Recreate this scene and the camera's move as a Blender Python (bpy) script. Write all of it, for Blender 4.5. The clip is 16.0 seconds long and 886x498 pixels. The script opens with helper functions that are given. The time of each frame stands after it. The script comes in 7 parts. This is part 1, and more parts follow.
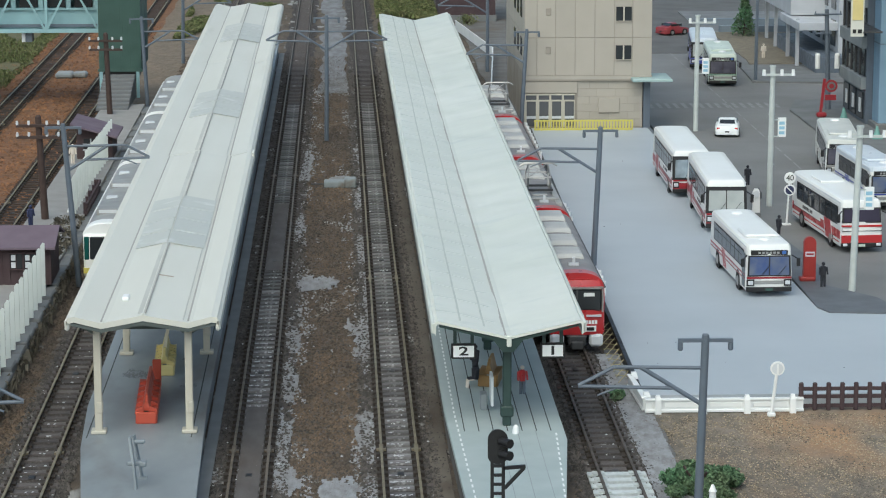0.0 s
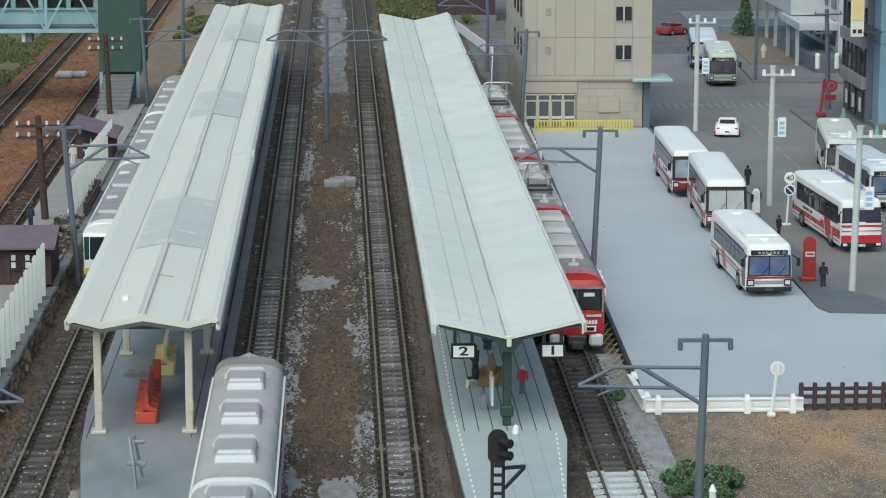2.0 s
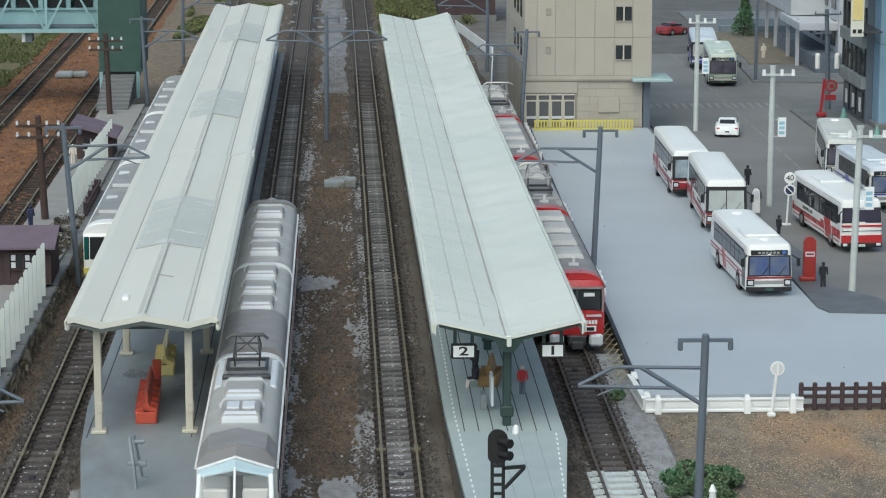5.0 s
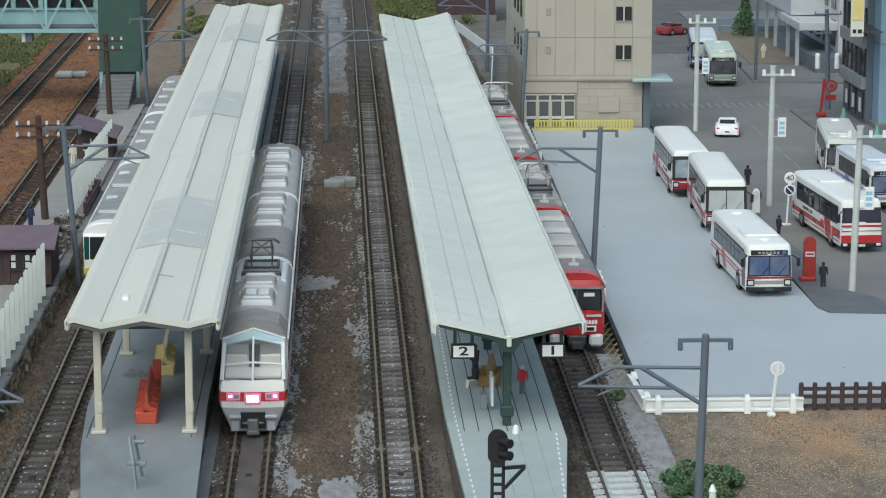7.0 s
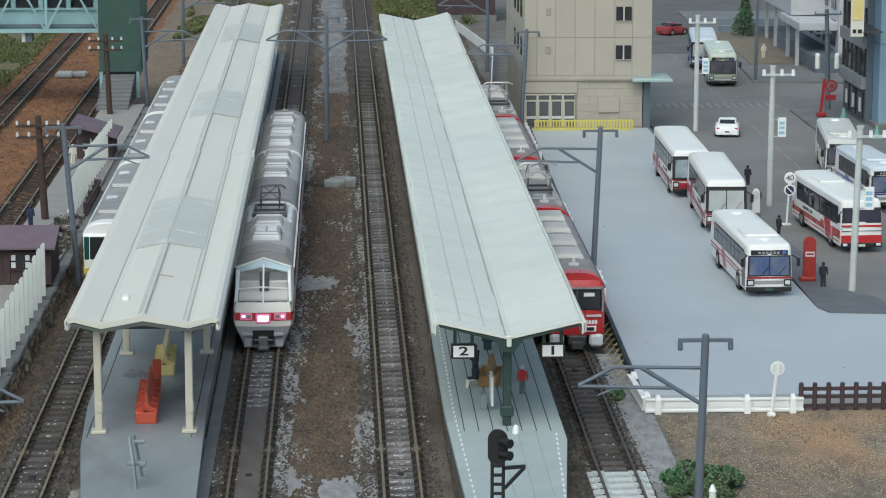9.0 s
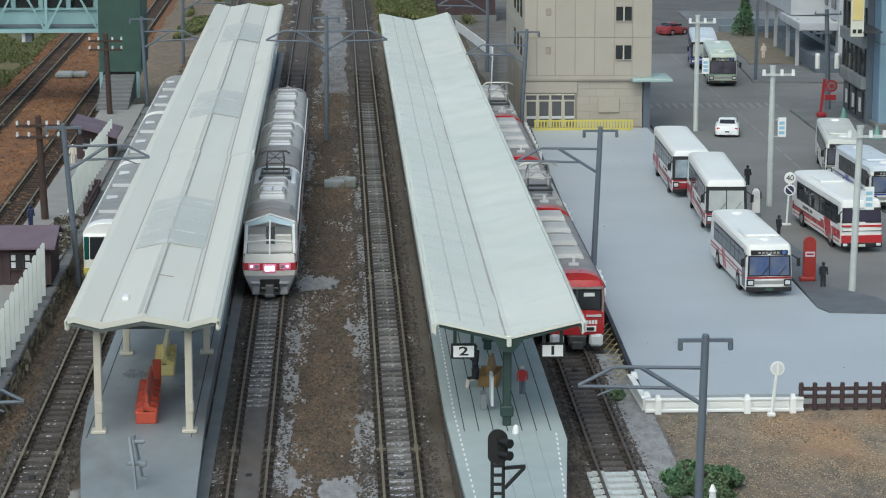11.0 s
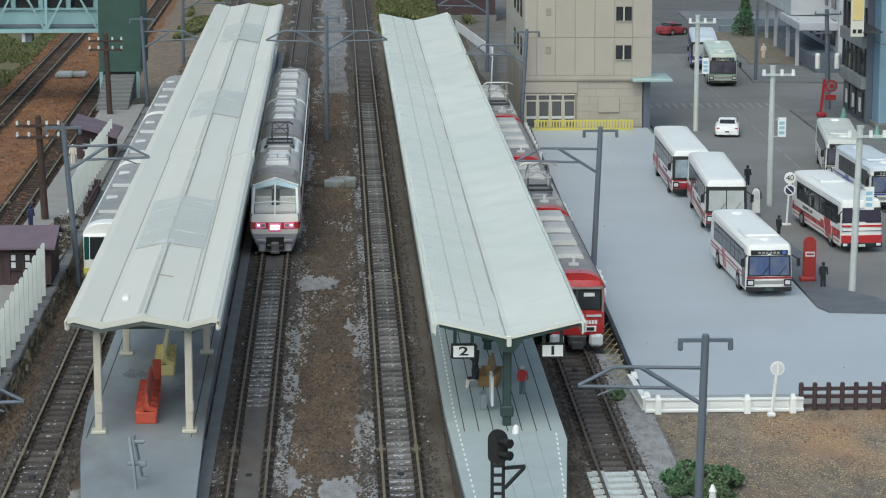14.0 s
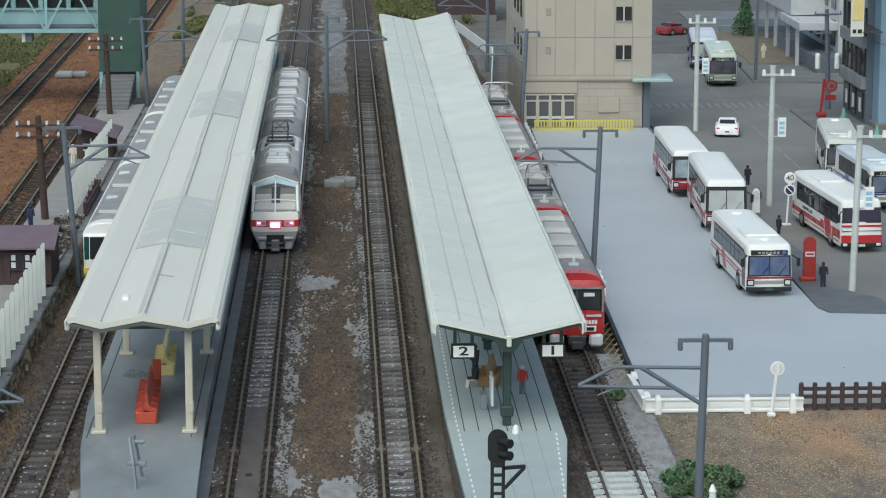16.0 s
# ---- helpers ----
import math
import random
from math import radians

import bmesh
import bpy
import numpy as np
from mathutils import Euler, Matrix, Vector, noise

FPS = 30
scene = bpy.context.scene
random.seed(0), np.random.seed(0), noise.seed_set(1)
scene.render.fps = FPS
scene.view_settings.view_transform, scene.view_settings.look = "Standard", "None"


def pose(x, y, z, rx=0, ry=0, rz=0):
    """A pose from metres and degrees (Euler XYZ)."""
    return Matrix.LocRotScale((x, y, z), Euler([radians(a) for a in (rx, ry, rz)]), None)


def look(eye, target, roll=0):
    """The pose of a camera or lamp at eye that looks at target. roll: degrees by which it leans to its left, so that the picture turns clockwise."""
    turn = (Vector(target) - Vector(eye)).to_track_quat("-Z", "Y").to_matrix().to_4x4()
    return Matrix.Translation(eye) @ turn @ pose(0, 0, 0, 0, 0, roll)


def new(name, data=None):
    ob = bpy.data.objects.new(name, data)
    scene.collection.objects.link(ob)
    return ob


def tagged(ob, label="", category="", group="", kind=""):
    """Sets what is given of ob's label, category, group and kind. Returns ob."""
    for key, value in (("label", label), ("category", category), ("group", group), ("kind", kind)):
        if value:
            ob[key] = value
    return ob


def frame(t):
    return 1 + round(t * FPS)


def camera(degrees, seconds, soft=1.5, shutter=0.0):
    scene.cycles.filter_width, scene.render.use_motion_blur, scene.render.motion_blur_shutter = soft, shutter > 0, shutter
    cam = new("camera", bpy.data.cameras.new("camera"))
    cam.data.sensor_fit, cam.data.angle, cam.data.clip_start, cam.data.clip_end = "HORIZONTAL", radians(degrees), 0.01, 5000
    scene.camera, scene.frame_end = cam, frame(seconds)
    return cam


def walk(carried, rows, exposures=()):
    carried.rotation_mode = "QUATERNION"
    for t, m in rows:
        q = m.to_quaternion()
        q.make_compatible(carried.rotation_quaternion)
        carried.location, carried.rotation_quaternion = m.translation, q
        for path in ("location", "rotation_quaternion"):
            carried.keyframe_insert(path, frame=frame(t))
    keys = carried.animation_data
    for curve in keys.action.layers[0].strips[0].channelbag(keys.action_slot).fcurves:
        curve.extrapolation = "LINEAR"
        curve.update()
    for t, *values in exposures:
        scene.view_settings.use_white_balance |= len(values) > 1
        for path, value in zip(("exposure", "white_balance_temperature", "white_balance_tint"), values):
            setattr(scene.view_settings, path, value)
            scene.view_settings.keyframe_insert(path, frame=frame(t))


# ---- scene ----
# A model railway station at 1:150. All plan numbers below are metres of the full-size railway;
# S turns them into the true size of the model.
S = 1 / 150
HEAD = [(0.0, 17.55), (0.6, 27.55), (1.0, 34.15), (1.5, 41.95), (2.0, 49.85), (2.5, 57.25), (3.0, 64.55), (3.5, 71.25), (4.0, 77.5),
        (4.6, 84.7), (5.2, 91.6), (5.8, 98.15), (6.3, 103.65), (6.5, 105.8), (7.0, 111), (7.5, 115.75), (8.0, 120.05), (8.5, 124),
        (9.0, 127.55), (9.6, 131.55), (10.2, 135.45), (10.8, 139.25), (11.5, 143.55), (12.0, 146.2), (12.5, 148.65), (13.0, 150.55), (13.5, 152.05),
        (14.0, 153.25), (14.5, 153.85), (15.0, 154), (16.0, 154)]

cam = camera(18.94, 16.0, soft=1.1, shutter=0.5)
EYE = Vector((0, 0, 28.66)) * S
AXIS = Vector((0.03905, 0.98248, -0.18222))
VIEW = look(EYE, EYE + AXIS)
walk(cam, [(0, VIEW), (16, VIEW)], [(0, -0.11, 6290, -1), (2.5, -0.16, 6290, -1), (16, -0.19, 6290, -1)])

# soft daylight from above, behind and the left
world = bpy.data.worlds.new("world")
scene.world = world
world.use_nodes = True
wn = world.node_tree.nodes
sky = wn.new("ShaderNodeTexSky")
sky.sky_type, sky.sun_disc = "NISHITA", False
sky.sun_elevation, sky.sun_rotation = radians(52), radians(202)
sky.air_density, sky.dust_density, sky.ozone_density = 1.0, 4.0, 1.0
wn["Background"].inputs["Strength"].default_value = 0.175
world.node_tree.links.new(sky.outputs[0], wn["Background"].inputs["Color"])
sun = new("sun", bpy.data.lights.new("sun", "SUN"))
sun.data.energy, sun.data.angle, sun.data.color = 1.45, radians(80), (1.0, 0.985, 0.96)
sun.matrix_world = look((0, 0, 2), (-math.sin(radians(202)) * math.cos(radians(52)), -math.cos(radians(202)) * math.cos(radians(52)), 2 - math.sin(radians(52))))


# ---- materials ----
def mat(name, colour, rough=0.6, metal=0.0, second=None, grain=3.0, mix=0.35, big=0.25, bump=0.15, bump_scale=None, spread=0.0, stain=None, stain_scale=0.2, stain_low=0.55, stain_high=0.7, emit=0.0, coat=0.0, stretch=(1, 1, 1), islands=0.0):
    """A procedural surface: colour with fine grain towards a second colour, broad unevenness, stains and relief. Scales are per full-size metre."""
    m = bpy.data.materials.new(name)
    m.use_nodes = True
    n, l = m.node_tree.nodes, m.node_tree.links
    b = n["Principled BSDF"]
    b.inputs["Roughness"].default_value, b.inputs["Metallic"].default_value = rough, metal
    b.inputs["Coat Weight"].default_value = coat
    co = n.new("ShaderNodeTexCoord")
    mp = n.new("ShaderNodeMapping")
    mp.inputs["Scale"].default_value = [q / S for q in stretch]
    l.new(co.outputs["Object"], mp.inputs["Vector"])
    if second is None:
        second = tuple(q * 0.72 for q in colour)

    def noise_at(scale, detail=4.0):
        t = n.new("ShaderNodeTexNoise")
        t.inputs["Scale"].default_value, t.inputs["Detail"].default_value = scale, detail
        l.new(mp.outputs[0], t.inputs["Vector"])
        return t

    def blend(fac, a, c, kind="MIX"):
        x = n.new("ShaderNodeMix")
        x.data_type, x.blend_type = "RGBA", kind
        for sock, v in ((x.inputs[0], fac), (x.inputs[6], a), (x.inputs[7], c)):
            if hasattr(v, "is_linked"):
                l.new(v, sock)
            else:
                sock.default_value = v if isinstance(v, float) else (*v, 1)
        return x.outputs[2]

    def ramp(v, low, high, top=1.0):
        r = n.new("ShaderNodeMapRange")
        r.inputs["From Min"].default_value, r.inputs["From Max"].default_value, r.inputs["To Max"].default_value = low, high, top
        l.new(v, r.inputs["Value"])
        return r.outputs[0]

    fine = noise_at(grain, 5.0)
    wide = noise_at(grain * 0.13, 3.0)
    c = blend(ramp(fine.outputs["Fac"], 0.38, 0.68, mix), colour, second)
    c = blend(ramp(wide.outputs["Fac"], 0.4, 0.7, big), c, second)
    if stain:
        c = blend(ramp(noise_at(stain_scale, 6.0).outputs["Fac"], stain_low, stain_high), c, stain)
    if spread:
        oi = n.new("ShaderNodeObjectInfo")
        hs = n.new("ShaderNodeHueSaturation")
        l.new(ramp(oi.outputs["Random"], 0.0, 1.0, 2 * spread), hs.inputs["Value"])
        hs.inputs["Value"].default_value = 1.0
        ad = n.new("ShaderNodeMath")
        ad.inputs[1].default_value = 1.0 - spread
        l.new(ramp(oi.outputs["Random"], 0.0, 1.0, 2 * spread), ad.inputs[0])
        l.new(ad.outputs[0], hs.inputs["Value"])
        l.new(c, hs.inputs["Color"])
        c = hs.outputs[0]
    if islands:
        ge = n.new("ShaderNodeNewGeometry")
        hs = n.new("ShaderNodeHueSaturation")
        ad = n.new("ShaderNodeMath")
        ad.inputs[1].default_value = 1.0 - islands
        l.new(ramp(ge.outputs["Random Per Island"], 0.0, 1.0, 2 * islands), ad.inputs[0])
        l.new(ad.outputs[0], hs.inputs["Value"])
        l.new(c, hs.inputs["Color"])
        c = hs.outputs[0]
    l.new(c, b.inputs["Base Color"])
    r = ramp(fine.outputs["Fac"], 0.3, 0.7, 1.0)
    rr = n.new("ShaderNodeMapRange")
    rr.inputs["To Min"].default_value, rr.inputs["To Max"].default_value = max(rough - 0.08, 0.02), min(rough + 0.1, 1)
    l.new(r, rr.inputs["Value"])
    l.new(rr.outputs[0], b.inputs["Roughness"])
    if bump:
        bp = n.new("ShaderNodeBump")
        bp.inputs["Strength"].default_value, bp.inputs["Distance"].default_value = bump, 0.25 * S
        l.new((noise_at(bump_scale, 5.0) if bump_scale else fine).outputs["Fac"], bp.inputs["Height"])
        l.new(bp.outputs[0], b.inputs["Normal"])
    if emit:
        b.inputs["Emission Color"].default_value, b.inputs["Emission Strength"].default_value = (*colour, 1), emit
    return m


def glass(name, colour=(0.02, 0.025, 0.03), rough=0.08):
    m = mat(name, colour, rough, 0.0, grain=0.6, mix=0.2, bump=0.0)
    m.node_tree.nodes["Principled BSDF"].inputs["IOR"].default_value = 1.5
    return m


def clear(name, tint=(0.85, 0.9, 0.9), alpha=0.35, rough=0.2):
    m = bpy.data.materials.new(name)
    m.use_nodes = True
    b = m.node_tree.nodes["Principled BSDF"]
    b.inputs["Base Color"].default_value, b.inputs["Alpha"].default_value, b.inputs["Roughness"].default_value = (*tint, 1), alpha, rough
    return m


GROUND = mat("brown_scatter", (0.118, 0.09, 0.062), 0.95, second=(0.060, 0.050, 0.041), grain=2.2, mix=0.8, big=0.5, bump=0.9, stain=(0.30, 0.30, 0.29), stain_scale=0.5, stain_low=0.60, stain_high=0.66, stretch=(1, 0.3, 1))
GRASS = mat("dry_grass_ground", (0.22, 0.19, 0.15), 0.95, second=(0.115, 0.10, 0.085), grain=1.6, mix=0.95, big=0.7, bump=0.9, stain=(0.32, 0.205, 0.12), stain_scale=0.13, stain_low=0.52, stain_high=0.64, stretch=(1, 0.5, 1))
FAR_TAN = mat("dull_tan_ground", (0.195, 0.15, 0.105), 0.95, second=(0.13, 0.108, 0.08), grain=2.0, mix=0.8, big=0.6, bump=0.8, stretch=(1, 0.4, 1))
YARD = mat("stained_yard", (0.15, 0.148, 0.14), 0.8, second=(0.10, 0.092, 0.08), grain=0.5, mix=0.7, big=0.6, bump=0.2, stain=(0.11, 0.085, 0.06), stain_scale=0.15)
DRAIN = mat("brown_grey_drain_slab", (0.125, 0.11, 0.09), 0.85, second=(0.075, 0.06, 0.045), grain=0.7, mix=0.6, big=0.6, bump=0.2, stain=(0.05, 0.035, 0.022), stain_scale=0.25, stretch=(1, 0.4, 1))
PLASTER = mat("pale_grey_filler", (0.29, 0.30, 0.315), 0.85, second=(0.17, 0.165, 0.16), grain=3.0, mix=0.75, big=0.5, bump=0.5, stretch=(1, 0.4, 1))
BED_TAN = mat("grey_tan_bed", (0.20, 0.175, 0.13), 0.95, second=(0.14, 0.125, 0.10), grain=2.0, mix=0.8, big=0.6, bump=0.6)
ROAD_DARK = mat("dark_far_road", (0.112, 0.112, 0.11), 0.8, second=(0.085, 0.085, 0.083), grain=0.3, mix=0.6, bump=0.1)
ROAD_PAINT = mat("faded_road_paint", (0.29, 0.292, 0.29), 0.7, second=(0.19, 0.19, 0.188), grain=1.5, mix=0.7, bump=0.0)
SCRUB = mat("green_scrub", (0.085, 0.09, 0.038), 0.95, second=(0.135, 0.12, 0.065), grain=1.6, mix=0.8, big=0.6, bump=0.9)
ORANGE = mat("rust_ballast", (0.205, 0.095, 0.040), 0.95, second=(0.095, 0.053, 0.030), grain=2.0, mix=0.7, big=0.5, bump=0.8)
BALLAST = mat("grey_ballast", (0.062, 0.054, 0.048), 0.95, second=(0.032, 0.028, 0.025), grain=3.0, mix=0.8, big=0.4, bump=0.9, stain=(0.30, 0.30, 0.29), stain_scale=0.9, stain_low=0.60, stain_high=0.68, stretch=(1, 0.3, 1))
BED = mat("grey_trackbed", (0.108, 0.10, 0.097), 0.9, second=(0.07, 0.063, 0.06), grain=1.5, mix=0.6, big=0.4, bump=0.3, stain=(0.07, 0.05, 0.035), stain_scale=0.12, stretch=(1, 0.3, 1))
SLEEPER = mat("dark_sleeper", (0.18, 0.177, 0.18), 0.8, second=(0.065, 0.06, 0.057), grain=2.0, mix=0.7, bump=0.2, spread=0.45, stain=(0.40, 0.40, 0.41), stain_scale=1.1, stain_low=0.62, stain_high=0.70)
SLEEPER_DARK = mat("dark_brown_sleeper", (0.085, 0.075, 0.071), 0.8, grain=4.0, bump=0.2, spread=0.3, stain=(0.26, 0.25, 0.25), stain_scale=1.1, stain_low=0.64, stain_high=0.72)
SLEEPER_BROWN = mat("brown_sleeper", (0.05, 0.034, 0.025), 0.85, grain=4.0, bump=0.2, spread=0.3)
SLEEPER_WHITE = mat("white_sleeper", (0.55, 0.60, 0.60), 0.6, second=(0.30, 0.32, 0.32), grain=4.0, bump=0.2, spread=0.1)
RAIL = mat("rail_steel", (0.23, 0.20, 0.13), 0.5, 0.2, second=(0.12, 0.085, 0.055), grain=2.0, bump=0.05)
RAIL_BROWN = mat("brown_rail_steel", (0.155, 0.125, 0.09), 0.5, 0.2, second=(0.10, 0.075, 0.055), grain=2.0, bump=0.05)
RAIL_DARK = mat("dark_rail_steel", (0.09, 0.075, 0.062), 0.6, 0.1, second=(0.06, 0.048, 0.04), grain=2.0, bump=0.05)
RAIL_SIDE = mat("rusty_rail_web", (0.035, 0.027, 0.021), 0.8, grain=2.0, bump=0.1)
PLATFORM = mat("platform_grey", (0.255, 0.285, 0.305), 0.45, second=(0.175, 0.195, 0.205), grain=0.5, mix=0.5, big=0.6, bump=0.04, stain=(0.12, 0.115, 0.105), stain_scale=0.28, stain_low=0.54, stain_high=0.72, stretch=(1, 0.4, 1))
PLATFORM_GREEN = mat("platform_pale_green", (0.39, 0.455, 0.455), 0.5, second=(0.29, 0.34, 0.345), grain=0.5, mix=0.3, big=0.5, bump=0.04)
WALL_DARK = mat("stained_platform_wall", (0.13, 0.125, 0.115), 0.85, second=(0.06, 0.055, 0.048), grain=0.8, mix=0.6, big=0.6, bump=0.2)
GROOVE = mat("groove_dark", (0.05, 0.055, 0.055), 0.8, bump=0.0)
CANOPY = mat("canopy_off_white", (0.645, 0.645, 0.585), 0.45, second=(0.565, 0.57, 0.51), grain=0.35, mix=0.4, big=0.5, bump=0.03, bump_scale=0.5, stretch=(1, 0.15, 1), stain=(0.42, 0.41, 0.36), stain_scale=0.35, stain_low=0.66, stain_high=0.85)
CANOPY_R = mat("canopy_greenish_white", (0.635, 0.655, 0.60), 0.42, second=(0.52, 0.56, 0.51), grain=0.30, mix=0.4, big=0.5, bump=0.22, bump_scale=0.55, stretch=(0.35, 1, 1), stain=(0.50, 0.54, 0.51), stain_scale=0.9, stain_low=0.58, stain_high=0.8)
# Shade below the roof, put into the colour of the parts under it.
CANOPY_SHADE = mat("canopy_underside_shade", (0.09, 0.11, 0.105), 0.6)
SKYLIGHT = mat("frosted_skylight", (0.45, 0.465, 0.43), 0.4, second=(0.53, 0.545, 0.505), grain=0.9, mix=0.7, big=0.5, bump=0.04, stain=(0.60, 0.61, 0.58), stain_scale=0.7, stain_low=0.60, stain_high=0.70)
GRIME = mat("grey_grime_band", (0.50, 0.505, 0.465), 0.5, second=(0.42, 0.42, 0.385), grain=0.9, mix=0.7, big=0.6, bump=0.02, stretch=(1, 0.3, 1))
SEAM_GREEN = mat("grey_green_seam", (0.40, 0.43, 0.40), 0.6, second=(0.50, 0.53, 0.49), grain=0.6, mix=0.8, bump=0.0)
JOINT_GREEN = mat("greenish_joint", (0.46, 0.495, 0.455), 0.5, second=(0.54, 0.57, 0.525), grain=0.8, mix=0.8, big=0.6, bump=0.0)
SEAM = mat("grimy_seam", (0.36, 0.355, 0.325), 0.7, grain=0.5, bump=0.0)
CREAM = mat("cream_post", (0.52, 0.495, 0.42), 0.5, grain=1.0, bump=0.05)
GREEN_DARK = mat("dark_green_steel", (0.025, 0.05, 0.045), 0.45, grain=2.0, bump=0.05)
LOT = mat("smooth_grey_paving", (0.395, 0.44, 0.478), 0.5, second=(0.345, 0.385, 0.42), grain=0.10, mix=0.5, big=0.5, bump=0.03, bump_scale=6.0, stain=(0.48, 0.51, 0.54), stain_scale=0.05)
ASPHALT = mat("road_grey", (0.198, 0.198, 0.194), 0.65, second=(0.145, 0.145, 0.142), grain=0.12, mix=0.6, big=0.5, bump=0.1, bump_scale=8.0)
KERB = mat("kerb_grey", (0.165, 0.172, 0.175), 0.7, grain=0.6, bump=0.1)
KERB_DARK = mat("island_dark_grey", (0.115, 0.125, 0.138), 0.6, grain=0.6, bump=0.1)
WHITE = mat("white_plastic", (0.78, 0.80, 0.80), 0.4, second=(0.68, 0.70, 0.70), grain=1.0, bump=0.03)
CONCRETE_POLE = mat("pale_concrete_pole", (0.50, 0.54, 0.53), 0.6, grain=2.0, bump=0.08)
STEEL = mat("blue_grey_steel", (0.12, 0.148, 0.185), 0.45, second=(0.085, 0.10, 0.122), grain=2.0, bump=0.05)
WOOD_POLE = mat("dark_brown_pole", (0.055, 0.035, 0.03), 0.8, grain=2.0, bump=0.1)
BROWN = mat("dark_brown_boards", (0.06, 0.038, 0.042), 0.8, grain=1.5, bump=0.1)
PURPLE_ROOF = mat("faded_purple_roof", (0.145, 0.11, 0.14), 0.8, grain=1.0, bump=0.1)
BEIGE = mat("beige_facade", (0.405, 0.375, 0.325), 0.65, second=(0.35, 0.325, 0.28), grain=0.6, mix=0.3, big=0.4, bump=0.06, spread=0.03)
BEIGE_DARK = mat("beige_trim", (0.33, 0.30, 0.255), 0.65, grain=0.6, bump=0.06)
GLASS = glass("dark_window_glass", (0.028, 0.032, 0.036))
RED = mat("red_paint", (0.45, 0.025, 0.03), 0.3, second=(0.38, 0.022, 0.026), grain=0.8, bump=0.02, coat=0.3)
CRIMSON = mat("crimson_livery", (0.30, 0.022, 0.032), 0.35, grain=0.8, bump=0.02)
BLUE = mat("blue_livery", (0.06, 0.09, 0.36), 0.35, grain=0.8, bump=0.02)
BUS_WHITE = mat("gloss_white_paint", (0.78, 0.79, 0.77), 0.42, second=(0.70, 0.715, 0.70), grain=0.5, bump=0.02, coat=0.3)
BUS_GREEN = mat("pale_green_paint", (0.58, 0.66, 0.58), 0.35, grain=0.5, bump=0.02)
BLACK = mat("black_plastic", (0.012, 0.012, 0.013), 0.5, grain=2.0, bump=0.05)
RUBBER = mat("tyre_rubber", (0.02, 0.02, 0.02), 0.85, grain=3.0, bump=0.1)
ROOF_GREY = mat("warm_grey_roof", (0.235, 0.225, 0.22), 0.5, second=(0.195, 0.185, 0.18), grain=0.7, bump=0.03)
ROOF_PALE = mat("pale_grey_roof", (0.375, 0.375, 0.36), 0.5, second=(0.315, 0.315, 0.30), grain=0.7, bump=0.03)
UNIT_PALE = mat("pale_roof_unit", (0.60, 0.63, 0.66), 0.4, second=(0.52, 0.55, 0.58), grain=0.8, bump=0.03)
UNIT_WARM = mat("warm_grey_roof_unit", (0.34, 0.335, 0.32), 0.5, second=(0.28, 0.275, 0.26), grain=0.8, bump=0.03)
UNIT_MID = mat("mid_grey_roof_unit", (0.44, 0.445, 0.44), 0.45, second=(0.36, 0.365, 0.36), grain=0.8, bump=0.03)
DX_CREAM = mat("train_cream_paint", (0.80, 0.785, 0.75), 0.35, grain=0.5, bump=0.02, coat=0.3)
DX_GREY = mat("train_silver_grey", (0.41, 0.415, 0.46), 0.35, 0.0, grain=0.6, bump=0.02)
METAL_DARK = mat("dark_metal", (0.07, 0.07, 0.072), 0.5, 0.4, grain=2.0, bump=0.05)
METAL = mat("dull_silver", (0.38, 0.38, 0.37), 0.4, 0.6, grain=2.0, bump=0.05)
LAMP_ON = mat("lit_lamp", (1.0, 0.88, 0.95), 0.3, bump=0.0, emit=2.6)
# Pink bleed of the train lamps, put into a faintly emissive colour.
LAMP_BLEED = mat("pink_lamp_bleed", (0.80, 0.22, 0.42), 0.3, bump=0.0, emit=0.3)
YELLOW = mat("yellow_paint", (0.62, 0.55, 0.13), 0.5, grain=1.0, bump=0.05)
BENCH_YELLOW = mat("pale_yellow_plastic", (0.68, 0.57, 0.25), 0.45, grain=1.0, bump=0.03)
BENCH_RED = mat("orange_red_plastic", (0.50, 0.085, 0.05), 0.4, grain=1.0, bump=0.03)
TAN = mat("tan_plastic", (0.28, 0.165, 0.06), 0.5, grain=1.0, bump=0.05)
TOWER_GREEN = mat("dark_green_cladding", (0.042, 0.092, 0.078), 0.6, grain=0.8, bump=0.05)
BRIDGE_BLUE = mat("pale_turquoise_steel", (0.29, 0.47, 0.51), 0.5, grain=0.8, bump=0.05)
BROW_BLUE = mat("pale_blue_trim", (0.47, 0.60, 0.65), 0.4, grain=0.8, bump=0.02)
TURQUOISE = mat("turquoise_trim", (0.36, 0.48, 0.47), 0.5, grain=0.8, bump=0.05)
OFFICE_WHITE = mat("white_office_wall", (0.47, 0.495, 0.53), 0.6, grain=0.6, bump=0.05)
OFFICE_BLUE = mat("blue_column", (0.23, 0.36, 0.48), 0.45, grain=0.5, bump=0.03)
CLOTH_DARK = mat("dark_clothing", (0.025, 0.027, 0.035), 0.8, bump=0.0)
CLOTH_NAVY = mat("navy_clothing", (0.03, 0.04, 0.10), 0.8, bump=0.0)
CLOTH_PALE = mat("pale_clothing", (0.68, 0.62, 0.55), 0.8, bump=0.0)
BLUE_SEAT = mat("blue_upholstery", (0.05, 0.14, 0.42), 0.7, bump=0.0)
PAVE_PATH = mat("old_platform_paving", (0.29, 0.285, 0.275), 0.8, second=(0.21, 0.205, 0.195), grain=0.6, mix=0.5, big=0.5, bump=0.1)
